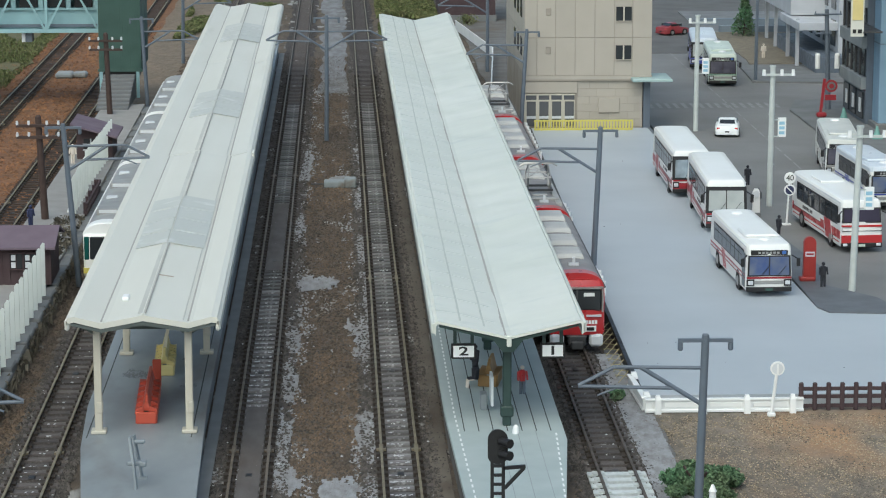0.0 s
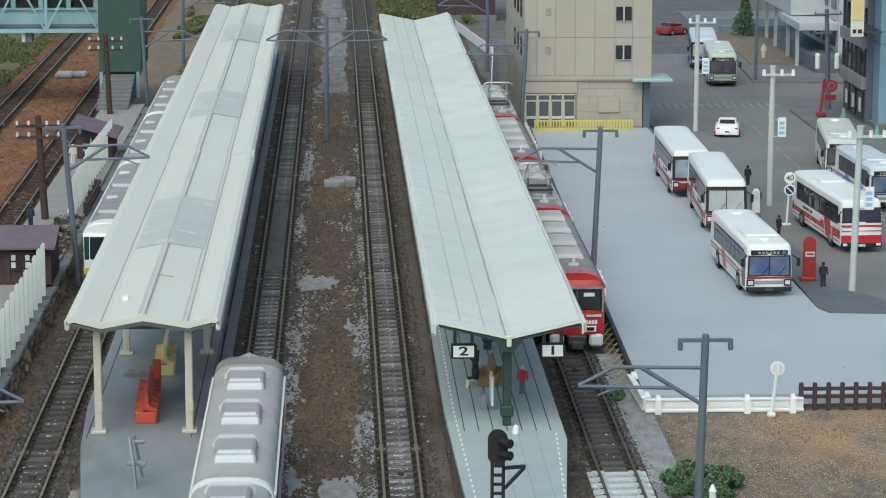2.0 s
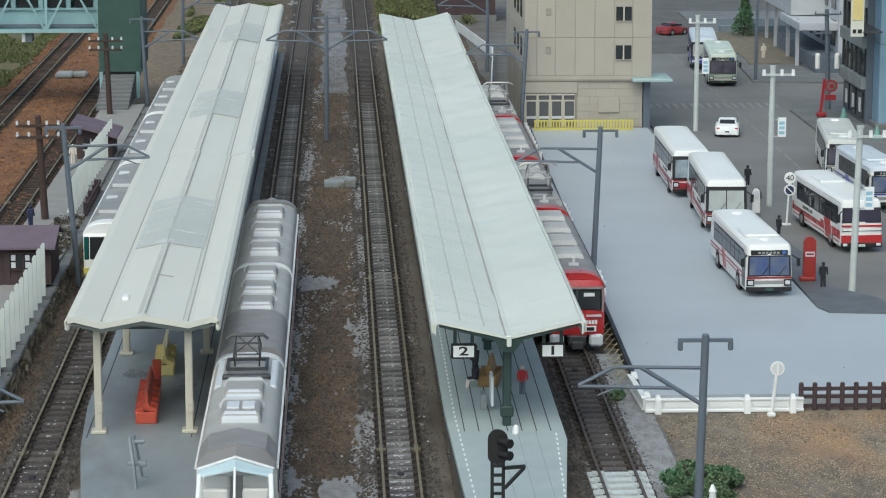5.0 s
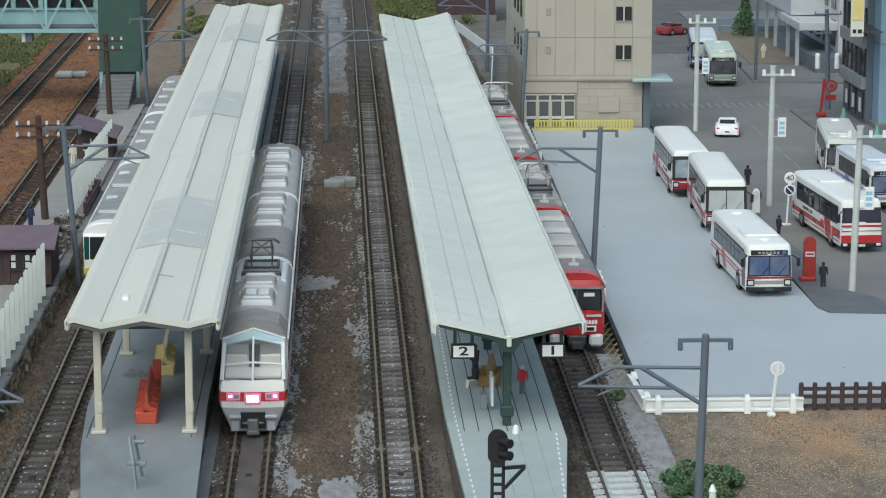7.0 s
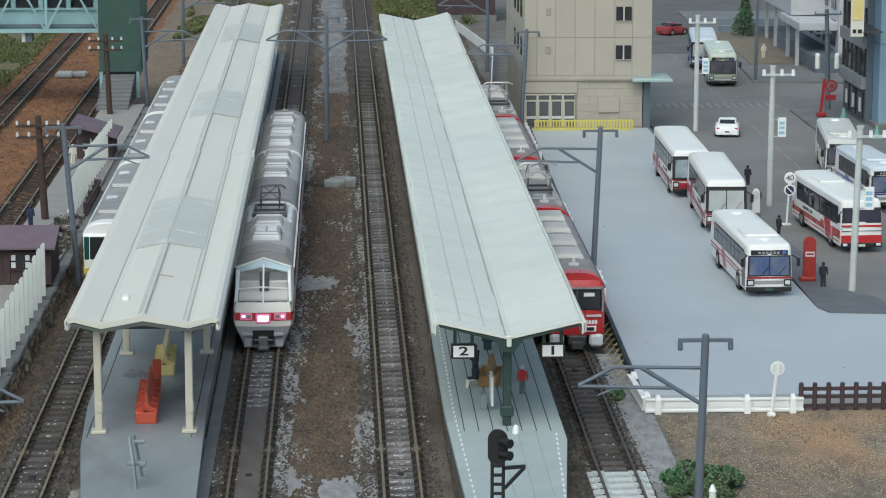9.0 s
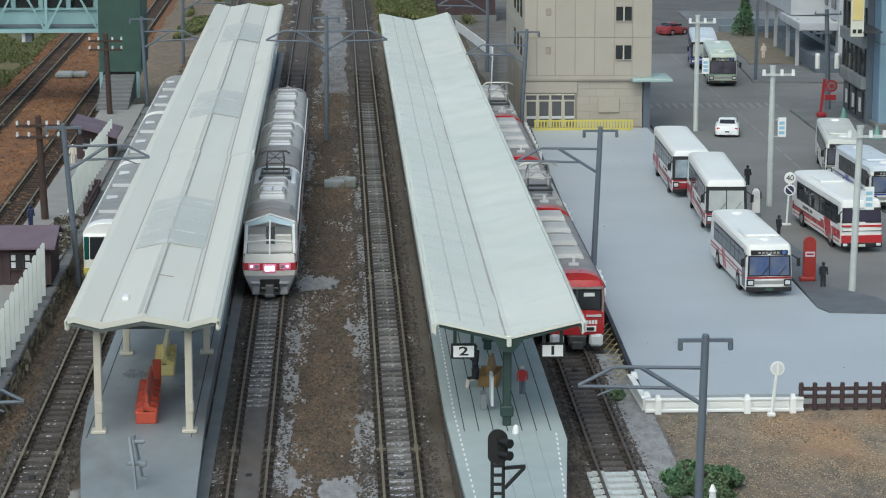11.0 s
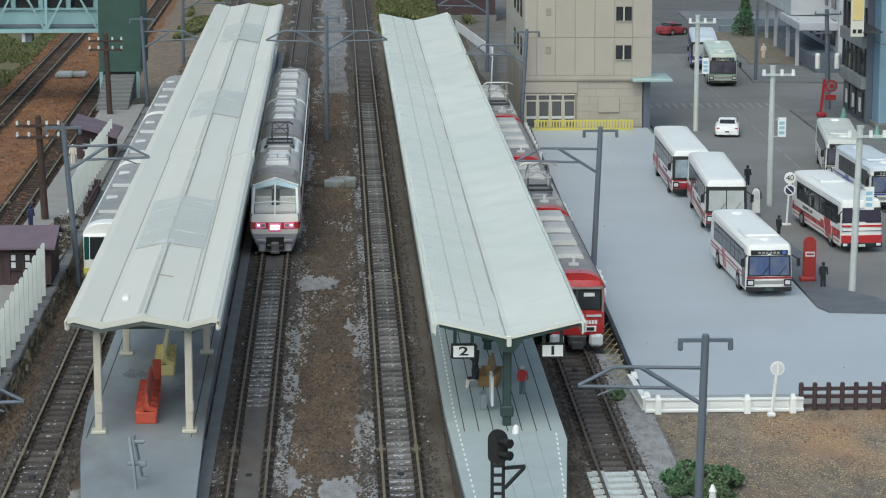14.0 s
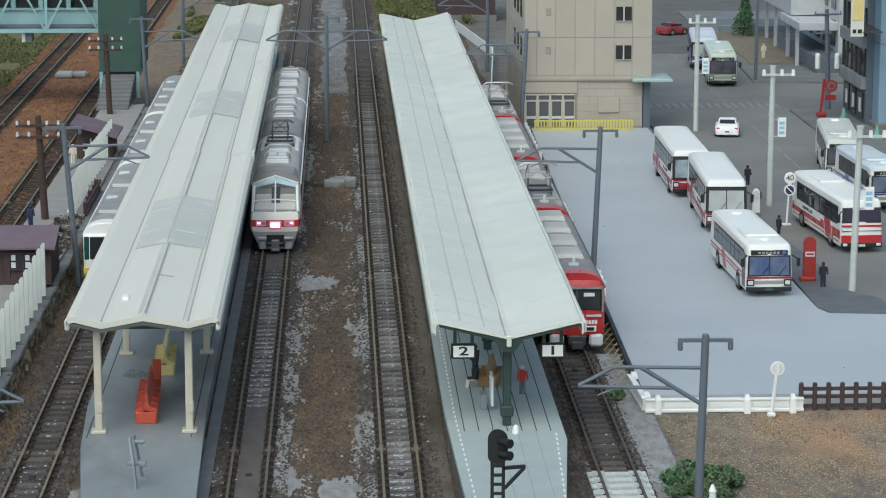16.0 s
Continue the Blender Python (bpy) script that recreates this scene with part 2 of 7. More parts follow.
WHITE_DIRTY = mat("pale_ballast", (0.20, 0.205, 0.212), 0.9, second=(0.115, 0.112, 0.108), grain=1.4, mix=0.8, bump=0.4, stretch=(1, 0.3, 1))


# ---- mesh helpers (full-size metres) ----
def box(bm, x0, x1, y0, y1, z0, z1, bevel=0.0, seg=1):
    r = bmesh.ops.create_cube(bm, size=1.0)
    vs = r["verts"]
    for v in vs:
        v.co = Vector((x0 + (v.co.x + 0.5) * (x1 - x0), y0 + (v.co.y + 0.5) * (y1 - y0), z0 + (v.co.z + 0.5) * (z1 - z0)))
    if bevel:
        es = list({e for v in vs for e in v.link_edges})
        bmesh.ops.bevel(bm, geom=es, offset=bevel, segments=seg, affect="EDGES", profile=0.5)
    return vs


def boxes(*rows, bevel=0.0):
    bm = bmesh.new()
    for r in rows:
        box(bm, *r, bevel=bevel)
    return bm


def rod(bm, a, b, r0, r1=None, n=8):
    a, b = Vector(a), Vector(b)
    r1 = r0 if r1 is None else r1
    q = (b - a).to_track_quat("Z", "Y")
    rings = []
    for p, r in ((a, r0), (b, r1)):
        rings.append([bm.verts.new(p + q @ Vector((r * math.cos(2 * math.pi * i / n), r * math.sin(2 * math.pi * i / n), 0))) for i in range(n)])
    for i in range(n):
        bm.faces.new((rings[0][i], rings[0][(i + 1) % n], rings[1][(i + 1) % n], rings[1][i]))
    bm.faces.new(rings[0][::-1])
    bm.faces.new(rings[1])
    return bm


def bar(bm, a, b, w, h):
    """A square bar from a to b, w across and h high."""
    a, b = Vector(a), Vector(b)
    d = (b - a).normalized()
    side = d.cross(Vector((0, 0, 1)))
    side = side.normalized() if side.length > 1e-4 else Vector((1, 0, 0))
    up = side.cross(d)
    rings = [[bm.verts.new(p + side * sx * w / 2 + up * sz * h / 2) for sx, sz in ((-1, -1), (1, -1), (1, 1), (-1, 1))] for p in (a, b)]
    for i in range(4):
        bm.faces.new((rings[0][i], rings[0][(i + 1) % 4], rings[1][(i + 1) % 4], rings[1][i]))
    bm.faces.new(rings[0][::-1])
    bm.faces.new(rings[1])
    return bm


def loft(bm, sections, caps=True):
    """Joins closed rings of equally many points with quads."""
    rings = [[bm.verts.new(p) for p in s] for s in sections]
    n = len(rings[0])
    for a, b in zip(rings, rings[1:]):
        for i in range(n):
            bm.faces.new((a[i], a[(i + 1) % n], b[(i + 1) % n], b[i]))
    if caps:
        bm.faces.new(rings[0][::-1])
        bm.faces.new(rings[-1])
    return bm


def prism(bm, outline, y0, y1):
    """Extrudes an outline of (x, z) along y."""
    return loft(bm, [[(x, y0, z) for x, z in outline], [(x, y1, z) for x, z in outline]])


def slab(bm, outline, z0, z1):
    """Extrudes a plan outline of (x, y) upward."""
    return loft(bm, [[(x, y, z0) for x, y in outline], [(x, y, z1) for x, y in outline]])


def mesh_of(name, bm, material, smooth=0.0):
    bmesh.ops.recalc_face_normals(bm, faces=bm.faces)
    for v in bm.verts:
        v.co *= S
    if smooth:
        for f in bm.faces:
            f.smooth = True
        for e in bm.edges:
            if len(e.link_faces) == 2 and e.calc_face_angle(0) > radians(smooth):
                e.smooth = False
    me = bpy.data.meshes.new(name)
    bm.to_mesh(me)
    bm.free()
    me.materials.append(material)
    return me


def part(name, bm, material, parent, label="", smooth=0.0):
    ob = new(name, mesh_of(name, bm, material, smooth))
    ob.parent = parent
    return tagged(ob, label)


def piece(name, mesh, parent, x, y, z, rz=0.0, label=""):
    ob = new(name, mesh)
    ob.parent = parent
    ob.matrix_basis = pose(x * S, y * S, z * S, 0, 0, rz)
    return tagged(ob, label)


def at(x, y, z=0.0, rz=0.0, rx=0.0, ry=0.0):
    return pose(x * S, y * S, z * S, rx, ry, rz)


def thing(name, m, label, category, group="", kind=""):
    ob = new(name)
    ob.empty_display_size = S
    ob.matrix_basis = m
    return tagged(ob, label, category, group, kind)


def single(name, bm, material, m, label, category, group="", kind="", smooth=0.0):
    ob = new(name, mesh_of(name, bm, material, smooth))
    ob.matrix_basis = m
    return tagged(ob, label, category, group, kind)


# ---- ground and setting ----
single("ground", boxes((-96, 166, -40, 424, -3.0, -0.30)), GROUND, at(0, 0), "brown scattered model landscape base, patched with pale grey", "ground", kind="structure")


def strip(name, outline, z0, z1, material, label, category):
    bm = slab(bmesh.new(), outline, z0, z1)
    return single(name, bm, material, at(0, 0), label, category, kind="structure")


def ribbon(x0, x1, y0, y1, wave=0.25, step=4.0, seed=1):
    """A plan outline with uneven long sides."""
    rnd = random.Random(seed)
    n = int((y1 - y0) / step)
    left = [(x0 + rnd.uniform(-wave, wave), y0 + (y1 - y0) * i / n) for i in range(n + 1)]
    right = [(x1 + rnd.uniform(-wave, wave), y0 + (y1 - y0) * i / n) for i in range(n + 1)]
    return right + left[::-1]


for i, cx in enumerate((-12.55, -3.75, 2.45, 11.25)):
    strip("trackbed", ribbon(cx - 1.4, cx + 1.4, -20, 420, 0.22, 2.2, i), -0.32, -0.24, BALLAST, "dark grey ballast bed under the track", "trackbed")
strip("rust_ground", ribbon(-60, -19.2, 150, 420, 0.2, 6, 9), -0.32, -0.26, ORANGE, "rust-orange ballast of the old goods yard", "ground")
strip("green_verge", ribbon(-90, -29.6, 170, 420, 0.8, 5, 11), -0.3, -0.16, SCRUB, "green and straw scrub beside the yard", "ground")
strip("pale_verge", ribbon(12.9, 14.1, 60, 128, 0.25, 3, 12), -0.31, -0.22, WHITE_DIRTY, "pale grey fine gravel beside the track", "ground")
strip("dry_verge", [(120, 20), (120, 117.2), (14.0, 116.6)] + [(14.0 + 0.35 * math.sin(i * 2.1) + 0.3 * math.sin(i * 5.3), 116.0 - i * 1.2) for i in range(80)], -0.34, -0.19, GRASS, "dry tan grass strip before the forecourt", "ground")
strip("road", [(24.6, 117.0), (160, 117.0), (160, 420), (24.6, 420)], -0.34, 0.10, ASPHALT, "worn grey road surface with a smooth finish", "road")
strip("forecourt", [(13.7, 116.4), (40, 116.4), (40, 134.0), (28.9, 134.6), (25.0, 135.6), (24.9, 143.5), (24.3, 204.2), (14.9, 204.2)], -0.34, 0.28, LOT, "smooth blue-grey painted station forecourt", "pavement")


strip("drain_slab", ribbon(3.72, 4.5, 60, 262, 0.05, 6, 14), -0.32, -0.23, DRAIN, "brown-grey drain slabs along the foot of the platform", "drain")


# ---- tracks ----
SLEEPER_MESH = mesh_of("sleeper", boxes((-0.5, 0.5, -0.29, 0.29, -0.12, 0.0)), SLEEPER)
SLEEPER_WHITE_MESH = mesh_of("sleeper", boxes((-1.2, 1.2, -0.27, 0.27, -0.12, 0.05), (-1.0, -0.5, -0.2, 0.2, 0.03, 0.11), (0.5, 1.0, -0.2, 0.2, 0.03, 0.11)), SLEEPER_WHITE)
SLEEPER_DARK_MESH = mesh_of("sleeper", boxes((-1.15, 1.15, -0.26, 0.26, -0.12, 0.0)), SLEEPER_DARK)
SLEEPER_BROWN_MESH = mesh_of("sleeper", boxes((-1.18, 1.18, -0.23, 0.23, -0.12, 0.0)), SLEEPER_BROWN)


def track(cx, y0, y1, near, label, fill=(), white_to=0.0, pitch=1.0, rz=0.0, mesh=None, steel=None):
    t = thing("track", at(cx, 0, -0.16, rz), label, "railway track", "station tracks", "structure")
    far = bmesh.new()
    n = int((y1 - y0) / pitch)
    count = 0
    for i in range(n):
        y = y0 + i * pitch
        if near <= y and count < 130:
            piece("sleeper", SLEEPER_WHITE_MESH if y < white_to else (mesh or SLEEPER_MESH), t, 0, y, 0)
            count += 1
        else:
            box(far, -0.98, 0.98, y - 0.23, y + 0.23, -0.12, 0.0)
    tagged(part("far_sleepers", far, mesh.materials[0] if mesh else SLEEPER_DARK, t), kind="stuff")
    for sx in (-0.74, 0.74):
        rail = part("rail", boxes((sx - 0.052, sx + 0.052, y0, y1, 0.14, 0.22)), steel or RAIL, t, "worn brown-topped steel rail")
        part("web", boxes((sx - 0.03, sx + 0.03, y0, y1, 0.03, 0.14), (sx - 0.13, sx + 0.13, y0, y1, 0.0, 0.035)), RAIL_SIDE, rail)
        chairs = bmesh.new()
        for i in range(n):
            y = y0 + i * pitch
            if max(near - 2, white_to) < y < near + 150:
                box(chairs, sx - 0.23, sx + 0.23, y - 0.2, y + 0.2, -0.08, 0.1)
        tagged(part("rail_chairs", chairs, RAIL_SIDE, t), kind="stuff")
        y = near + 14.7
        for dj in (0.0, 37.3, 74.6):
            part("rail_joiner", boxes((sx - 0.09, sx + 0.09, y + dj - 0.55, y + dj + 0.55, 0.03, 0.17), (sx - 0.2, sx + 0.2, y + dj - 0.12, y + dj + 0.12, 0.03, 0.11)), steel or RAIL, t)
    for yh in (near + 11.0, near + 29.5, near + 58.0):
        part("fixing_hole", boxes((-0.14, 0.14, yh - 0.25, yh + 0.25, 0.0, 0.045), bevel=0.02), BLACK, t)
    for a, b in fill:
        part("infill", boxes((-0.46, 0.46, a, b, -0.10, 0.03)), BED, t, "smooth grey filler between the rails")
    return t


track(-3.75, 5, 420, 94, "straight weathered track between the island platforms", ((6, 116.5), (149, 172)), steel=RAIL_BROWN)
track(2.45, 5, 420, 94, "straight weathered track beside the pale green platform")
track(-12.55, 60, 420, 94, "old weathered side track", (), mesh=SLEEPER_DARK_MESH, steel=RAIL)
track(11.25, 60, 420, 94, "straight track with white-painted sleepers at its near end", (), 105.2, pitch=0.91, mesh=SLEEPER_DARK_MESH, steel=RAIL_DARK)
track(-20.95, 150, 420, 158, "rusty siding in orange ballast", mesh=SLEEPER_BROWN_MESH)
track(-27.45, 190, 420, 196, "rusty far siding in orange ballast", mesh=SLEEPER_BROWN_MESH)


# ---- platforms ----
def platform(name, outline, top, material, label, wall):
    p = thing(name, at(0, 0), label, "platform", kind="structure")
    part("platform_wall", slab(bmesh.new(), [(x + (0.12 if x < mid_of(outline) else -0.12), y) for x, y in outline], -0.3, top - 0.22), wall, p, "stained platform side wall")
    part("platform_top", slab(bmesh.new(), outline, top - 0.22, top), material, p)
    return p


def mid_of(outline):
    return sum(x for x, y in outline) / len(outline)


left_platform = platform("platform_left", [(-5.45, 60), (-5.45, 96), (-5.75, 112), (-5.75, 262), (-10.9, 262), (-10.9, 112), (-10.55, 105), (-9.7, 96), (-9.4, 60)], 1.1, PLATFORM, "blue-grey concrete island platform with a tapered end", PLATFORM)
for x in (-6.15, -10.45):
    part("edge_line", boxes((x - 0.025, x + 0.025, 106.5, 262, 1.1, 1.106)), GROOVE, left_platform, "thin dark joint along the platform edge")
part("foot_strip", boxes((-5.75, -5.25, 60, 262, -0.3, -0.12)), KERB, left_platform, "grey strip along the foot of the wall")

right_platform = platform("platform_right", [(8.4, 60), (8.5, 96.5), (9.3, 105.5), (9.3, 262), (4.45, 262), (4.45, 110), (4.7, 97), (5.0, 60)], 1.1, PLATFORM_GREEN, "pale grey-green platform with grooved planking", WALL_DARK)
for i in range(7):
    x = 5.15 + i * 0.6
    part("groove", boxes((x - 0.022, x + 0.022, 107.0, 262, 1.1, 1.106)), GROOVE, right_platform)
for i in range(3):
    x = 6.6 + i * 0.75
    part("fine_joint", boxes((x - 0.012, x + 0.012, 70, 107.0, 1.1, 1.105)), PLATFORM, right_platform)
DASH = mesh_of("dash", boxes((-0.035, 0.035, -0.19, 0.19, 0, 0.012)), WHITE)
for i in range(90):
    y = 90 + i * 0.78
    piece("dash", DASH, right_platform, 4.85 + (0.25 * (110 - y) / 14 if y < 110 else 0), y, 1.1, label="white warning dash" if i == 0 else "")
    if y < 107:
        piece("dash", DASH, right_platform, 8.95 - (0.55 * (107 - y) / 12), y, 1.1)


# ---- platform canopies ----
def sheet(bm, profile, y0, y1, thick):
    return prism(bm, profile + [(x, z - thick) for x, z in profile[::-1]], y0, y1)


TAN_SMEAR = mat("brown_smear", (0.42, 0.36, 0.29), 0.7, grain=3.0, bump=0.0)


def left_canopy():
    c = thing("platform_canopy", at(0, 0), "off-white gull-wing platform canopy with frosted skylights on cream posts", "platform canopy")
    prof = [(-11.18, 6.02), (-11.1, 6.13), (-10.85, 6.18), (-9.75, 5.9), (-8.05, 6.22), (-6.2, 5.9), (-5.25, 6.14), (-5.02, 6.1), (-4.94, 5.99)]
    dx = 0.0
    for y0, y1, dx in ((106.6, 152.6, 0.0), (152.7, 200.0, -0.06), (200.1, 246.5, -0.1)):
        r = part("roof_sheet", sheet(bmesh.new(), [(x + dx, z) for x, z in prof], y0, y1, 0.24), CANOPY, c)
        for xa in (-9.75, -6.2):
            part("gutter_seam", boxes((xa - 0.05 + dx, xa + 0.03 + dx, y0 + 0.3, y1, 5.9, 5.938)), SEAM, r)
            part("gutter_band", bar(bmesh.new(), (xa + 0.16 + dx, y0 + 0.3, 5.93), (xa + 0.16 + dx, y1, 5.93), 0.26, 0.03), CANOPY, r)
        part("ridge_cap", prism(bmesh.new(), [(-8.25 + dx, 6.17), (-8.05 + dx, 6.26), (-7.85 + dx, 6.17), (-8.05 + dx, 6.1)], y0 + 0.1, y1), CANOPY, r)
        part("eave_trim", boxes((-11.24 + dx, -11.04 + dx, y0, y1, 5.58, 6.06), bevel=0.07), CANOPY, r, "rounded white eave trim")
        part("eave_trim", boxes((-5.08 + dx, -4.88 + dx, y0, y1, 5.54, 6.02), bevel=0.07), CANOPY, r)
        part("grime_band", loft(bmesh.new(), [[(-8.28 + dx, y, 6.185), (-8.0 + dx, y, 6.24), (-8.0 + dx, y, 6.262), (-8.28 + dx, y, 6.21)] for y in (y0 + 0.5, y1)]), GRIME, r, "grey grime along the ridge")
        part("fold_line", bar(bmesh.new(), (-7.96 + dx, y0 + 0.4, 6.22), (-7.96 + dx, y1, 6.22), 0.05, 0.07), SEAM, r)
        part("fold_line", bar(bmesh.new(), (-6.42 + dx, y0 + 0.4, 5.945), (-6.42 + dx, y1, 5.945), 0.05, 0.03), GRIME, r)
        # Dark colour of this beam paints the shade under the roof edge.
        part("end_fascia", prism(bmesh.new(), [(-11.0 + dx, 5.92), (-9.75 + dx, 5.64), (-8.05 + dx, 5.95), (-6.2 + dx, 5.64), (-5.1 + dx, 5.88), (-5.1 + dx, 5.76), (-6.2 + dx, 5.5), (-8.05 + dx, 5.8), (-9.75 + dx, 5.5), (-11.0 + dx, 5.8)], y0 + 0.02, y0 + 0.1), CANOPY_SHADE, r, "end beam below the canopy edge, darkened for the shade there")
    for y0, y1 in ((123.0, 136.5), (169.0, 181.5), (214.5, 228.0)):
        for side in (-1, 1):
            e = -9.55 if side < 0 else -6.35
            pan = bmesh.new()
            a, b = (-8.05 + side * 0.03, 6.255), (e, 5.945)
            loft(pan, [[(a[0], y0, a[1]), (b[0], y0, b[1]), (b[0], y0, b[1] + 0.03), (a[0], y0, a[1] + 0.03)], [(a[0], y1, a[1]), (b[0], y1, b[1]), (b[0], y1, b[1] + 0.03), (a[0], y1, a[1] + 0.03)]])
            sk = part("skylight", pan, SKYLIGHT, c, "frosted grey skylight panel")
            for k in range(1, 4):
                yy = y0 + k * (y1 - y0) / 4
                part("skylight_bar", bar(bmesh.new(), (a[0], yy, a[1] + 0.035), (b[0], yy, b[1] + 0.035), 0.05, 0.02), SKYLIGHT, sk)
    for y in [107.4 + 14.8 * i for i in range(10)]:
        for x in (-10.0, -6.25):
            bm = boxes((x - 0.155, x + 0.155, y - 0.17, y + 0.17, 1.1, 5.72), bevel=0.03)
            po = part("post", bm, CREAM, c, "cream square canopy post")
            part("base_plate", boxes((x - 0.32, x + 0.32, y - 0.32, y + 0.32, 1.1, 1.25), bevel=0.03), CREAM, po)
            part("collar", boxes((x - 0.1, x + 0.19, y - 0.21, y + 0.1, 1.95, 2.45), bevel=0.05), CREAM, po)
            # Brackets and cross beams carry the same painted under-roof shade.
            part("bracket", prism(bmesh.new(), [(x - 0.75, 5.72), (x + 0.75, 5.72), (x + 0.2, 5.3), (x - 0.2, 5.3)], y - 0.08, y + 0.08), CANOPY_SHADE, po)
        part("cross_beam", boxes((-10.6, -5.6, y - 0.1, y + 0.1, 5.5, 5.68)), CANOPY_SHADE, c)
    # broken fragments and stains lying on the sheets
    part("loose_clip", boxes((-9.2, -8.9, 110.5, 111.2, 6.0, 6.2), bevel=0.05), WHITE, c)
    part("loose_clip", prism(bmesh.new(), [(-7.95, 6.212), (-7.3, 6.105), (-7.3, 6.115), (-7.95, 6.222)], 115.25, 115.45), TAN_SMEAR, c, "small brown smear")
    part("loose_hook", boxes((-5.0, -4.85, 152.0, 153.5, 5.6, 6.2), bevel=0.04), CANOPY, c)


left_canopy()


def right_canopy():
    c = thing("platform_canopy", at(0, 0), "pale greenish-white butterfly canopy on single dark posts", "platform canopy")
    L, R = [], []
    n = 180
    y0, y1 = 107.2, 241.5

    def wave(y, x):
        return 0.12 * noise.noise((y * 0.11, x * 0.25, 2.0)) + 0.10 * noise.noise((y * 0.33, x * 0.5, 5.0)) + (0.05 * noise.noise((y * 0.8, x * 0.6, 7.0)) if x > 7 else 0.0)

    def height(x):
        return 5.06 + abs(x - 7) * 0.232

    def ring_y(i):
        return y0 + (y1 - y0) * i / n

    def on_sheet(x, i):
        return height(x) + (wave(ring_y(i), x) if i and abs(x - 7) > 0.1 else 0)

    for side in (-1, 1):
        inner = [7 + side * 0.5 * k for k in range(6)] + [7 + side * 2.97]
        lip = [(7 + side * 3.13, 5.62), (7 + side * 3.13, 5.25)]
        secs = []
        for i in range(n + 1):
            y = ring_y(i)
            top = [(x, y, on_sheet(x, i)) for x in inner] + [(x, y, z) for x, z in lip]
            low = [(x, y, height(x) - 0.12) for x in inner] + [(x - side * 0.1, y, z - 0.12) for x, z in lip]
            secs.append(top + low[::-1])
        r = part("roof_sheet", loft(bmesh.new(), secs), CANOPY_R, c, smooth=35.0)
        if side < 0:
            for xs in (5.0, 6.0):
                bm = loft(bmesh.new(), [[(xs - 0.05, ring_y(i), on_sheet(xs, i) - 0.03), (xs + 0.05, ring_y(i), on_sheet(xs, i) - 0.03), (xs + 0.04, ring_y(i), on_sheet(xs, i) + 0.016), (xs - 0.04, ring_y(i), on_sheet(xs, i) + 0.024)] for i in range(1, n + 1)])
                part("seam", bm, SEAM_GREEN, r, "grey-green lengthwise seam")
            for i in range(3, n, 4):
                pts = [(x, ring_y(i), on_sheet(x, i) + 0.004) for x in inner[1:]]
                bm = bmesh.new()
                for p, q in zip(pts, pts[1:]):
                    bar(bm, p, q, 0.13, 0.016)
                part("sheet_joint", bm, JOINT_GREEN, r)
        xe = 3.86 if side < 0 else 10.13
        part("eave_trim", boxes((xe - 0.09, xe + 0.09, y0, y1, 5.2, 5.68), bevel=0.06), CANOPY_R, r, "rounded white eave trim")
    part("valley_gutter", boxes((6.9, 7.1, y0 + 0.1, y1, 5.0, 5.1)), CANOPY_R, c, "stained valley gutter")
    part("gutter_lip", boxes((6.8, 6.9, y0 + 0.1, y1, 5.0, 5.115)), SEAM, c)
    part("end_bracket", prism(bmesh.new(), [(4.1, 5.54), (7.0, 4.9), (9.9, 5.54), (9.9, 5.48), (7.6, 4.92), (7.2, 4.4), (6.74, 4.4), (6.34, 4.92), (4.1, 5.48)], y0 + 0.05, y0 + 0.25), GREEN_DARK, c, "dark green tapered bracket")
    part("downpipe_clip", boxes((6.9, 7.1, y0 - 0.12, y0 + 0.06, 4.65, 5.1), bevel=0.03), CANOPY_R, c)
    for i in range(10):
        y = 108.0 + 14.5 * i
        po = part("post", boxes((6.79, 7.15, y - 0.18, y + 0.18, 1.1, 5.0), bevel=0.05), GREEN_DARK, c, "dark green steel post")
        part("collar", boxes((6.7, 7.24, y - 0.25, y + 0.25, 1.5, 1.95), bevel=0.05), GREEN_DARK, po)
        if i:
            part("bracket", prism(bmesh.new(), [(4.3, 5.5), (7.0, 4.88), (9.7, 5.5), (9.7, 5.38), (7.4, 4.4), (6.6, 4.4), (4.3, 5.38)], y, y + 0.2), GREEN_DARK, po)


right_canopy()


# ---- trains ----
def car_profile(hw, z0, zs, zt, n=5):
    """Half-rounded coach section: straight sides to zs, then a curved roof to zt."""
    pts = [(hw, z0), (hw, zs - 0.35)]
    for i in range(n + 1):
        a = math.pi / 2 * i / n
        pts.append((hw * 0.985 * math.cos(a) ** 0.7, zs + (zt - zs) * math.sin(a) ** 0.9))
    return pts + [(-x, z) for x, z in pts[::-1] if x > 1e-6]


def roof_profile(hw, zs, zt, n=6):
    pts = []
    for i in range(n + 1):
        a = math.pi / 2 * i / n
        pts.append((hw * math.cos(a) ** 0.75, zs + (zt - zs) * math.sin(a)))
    return pts + [(-x, z) for x, z in pts[::-1] if x > 1e-6]


def flat_roof(hw, zs, zt, n=7):
    """A roof section that is broad and nearly flat between rounded shoulders."""
    pts = []
    for i in range(n + 1):
        a = math.pi / 2 * i / n
        pts.append((hw * math.cos(a) ** 0.55, zs + (zt - zs) * math.sin(a) ** 0.85))
    return pts + [(-x, z) for x, z in pts[::-1] if x > 1e-6]


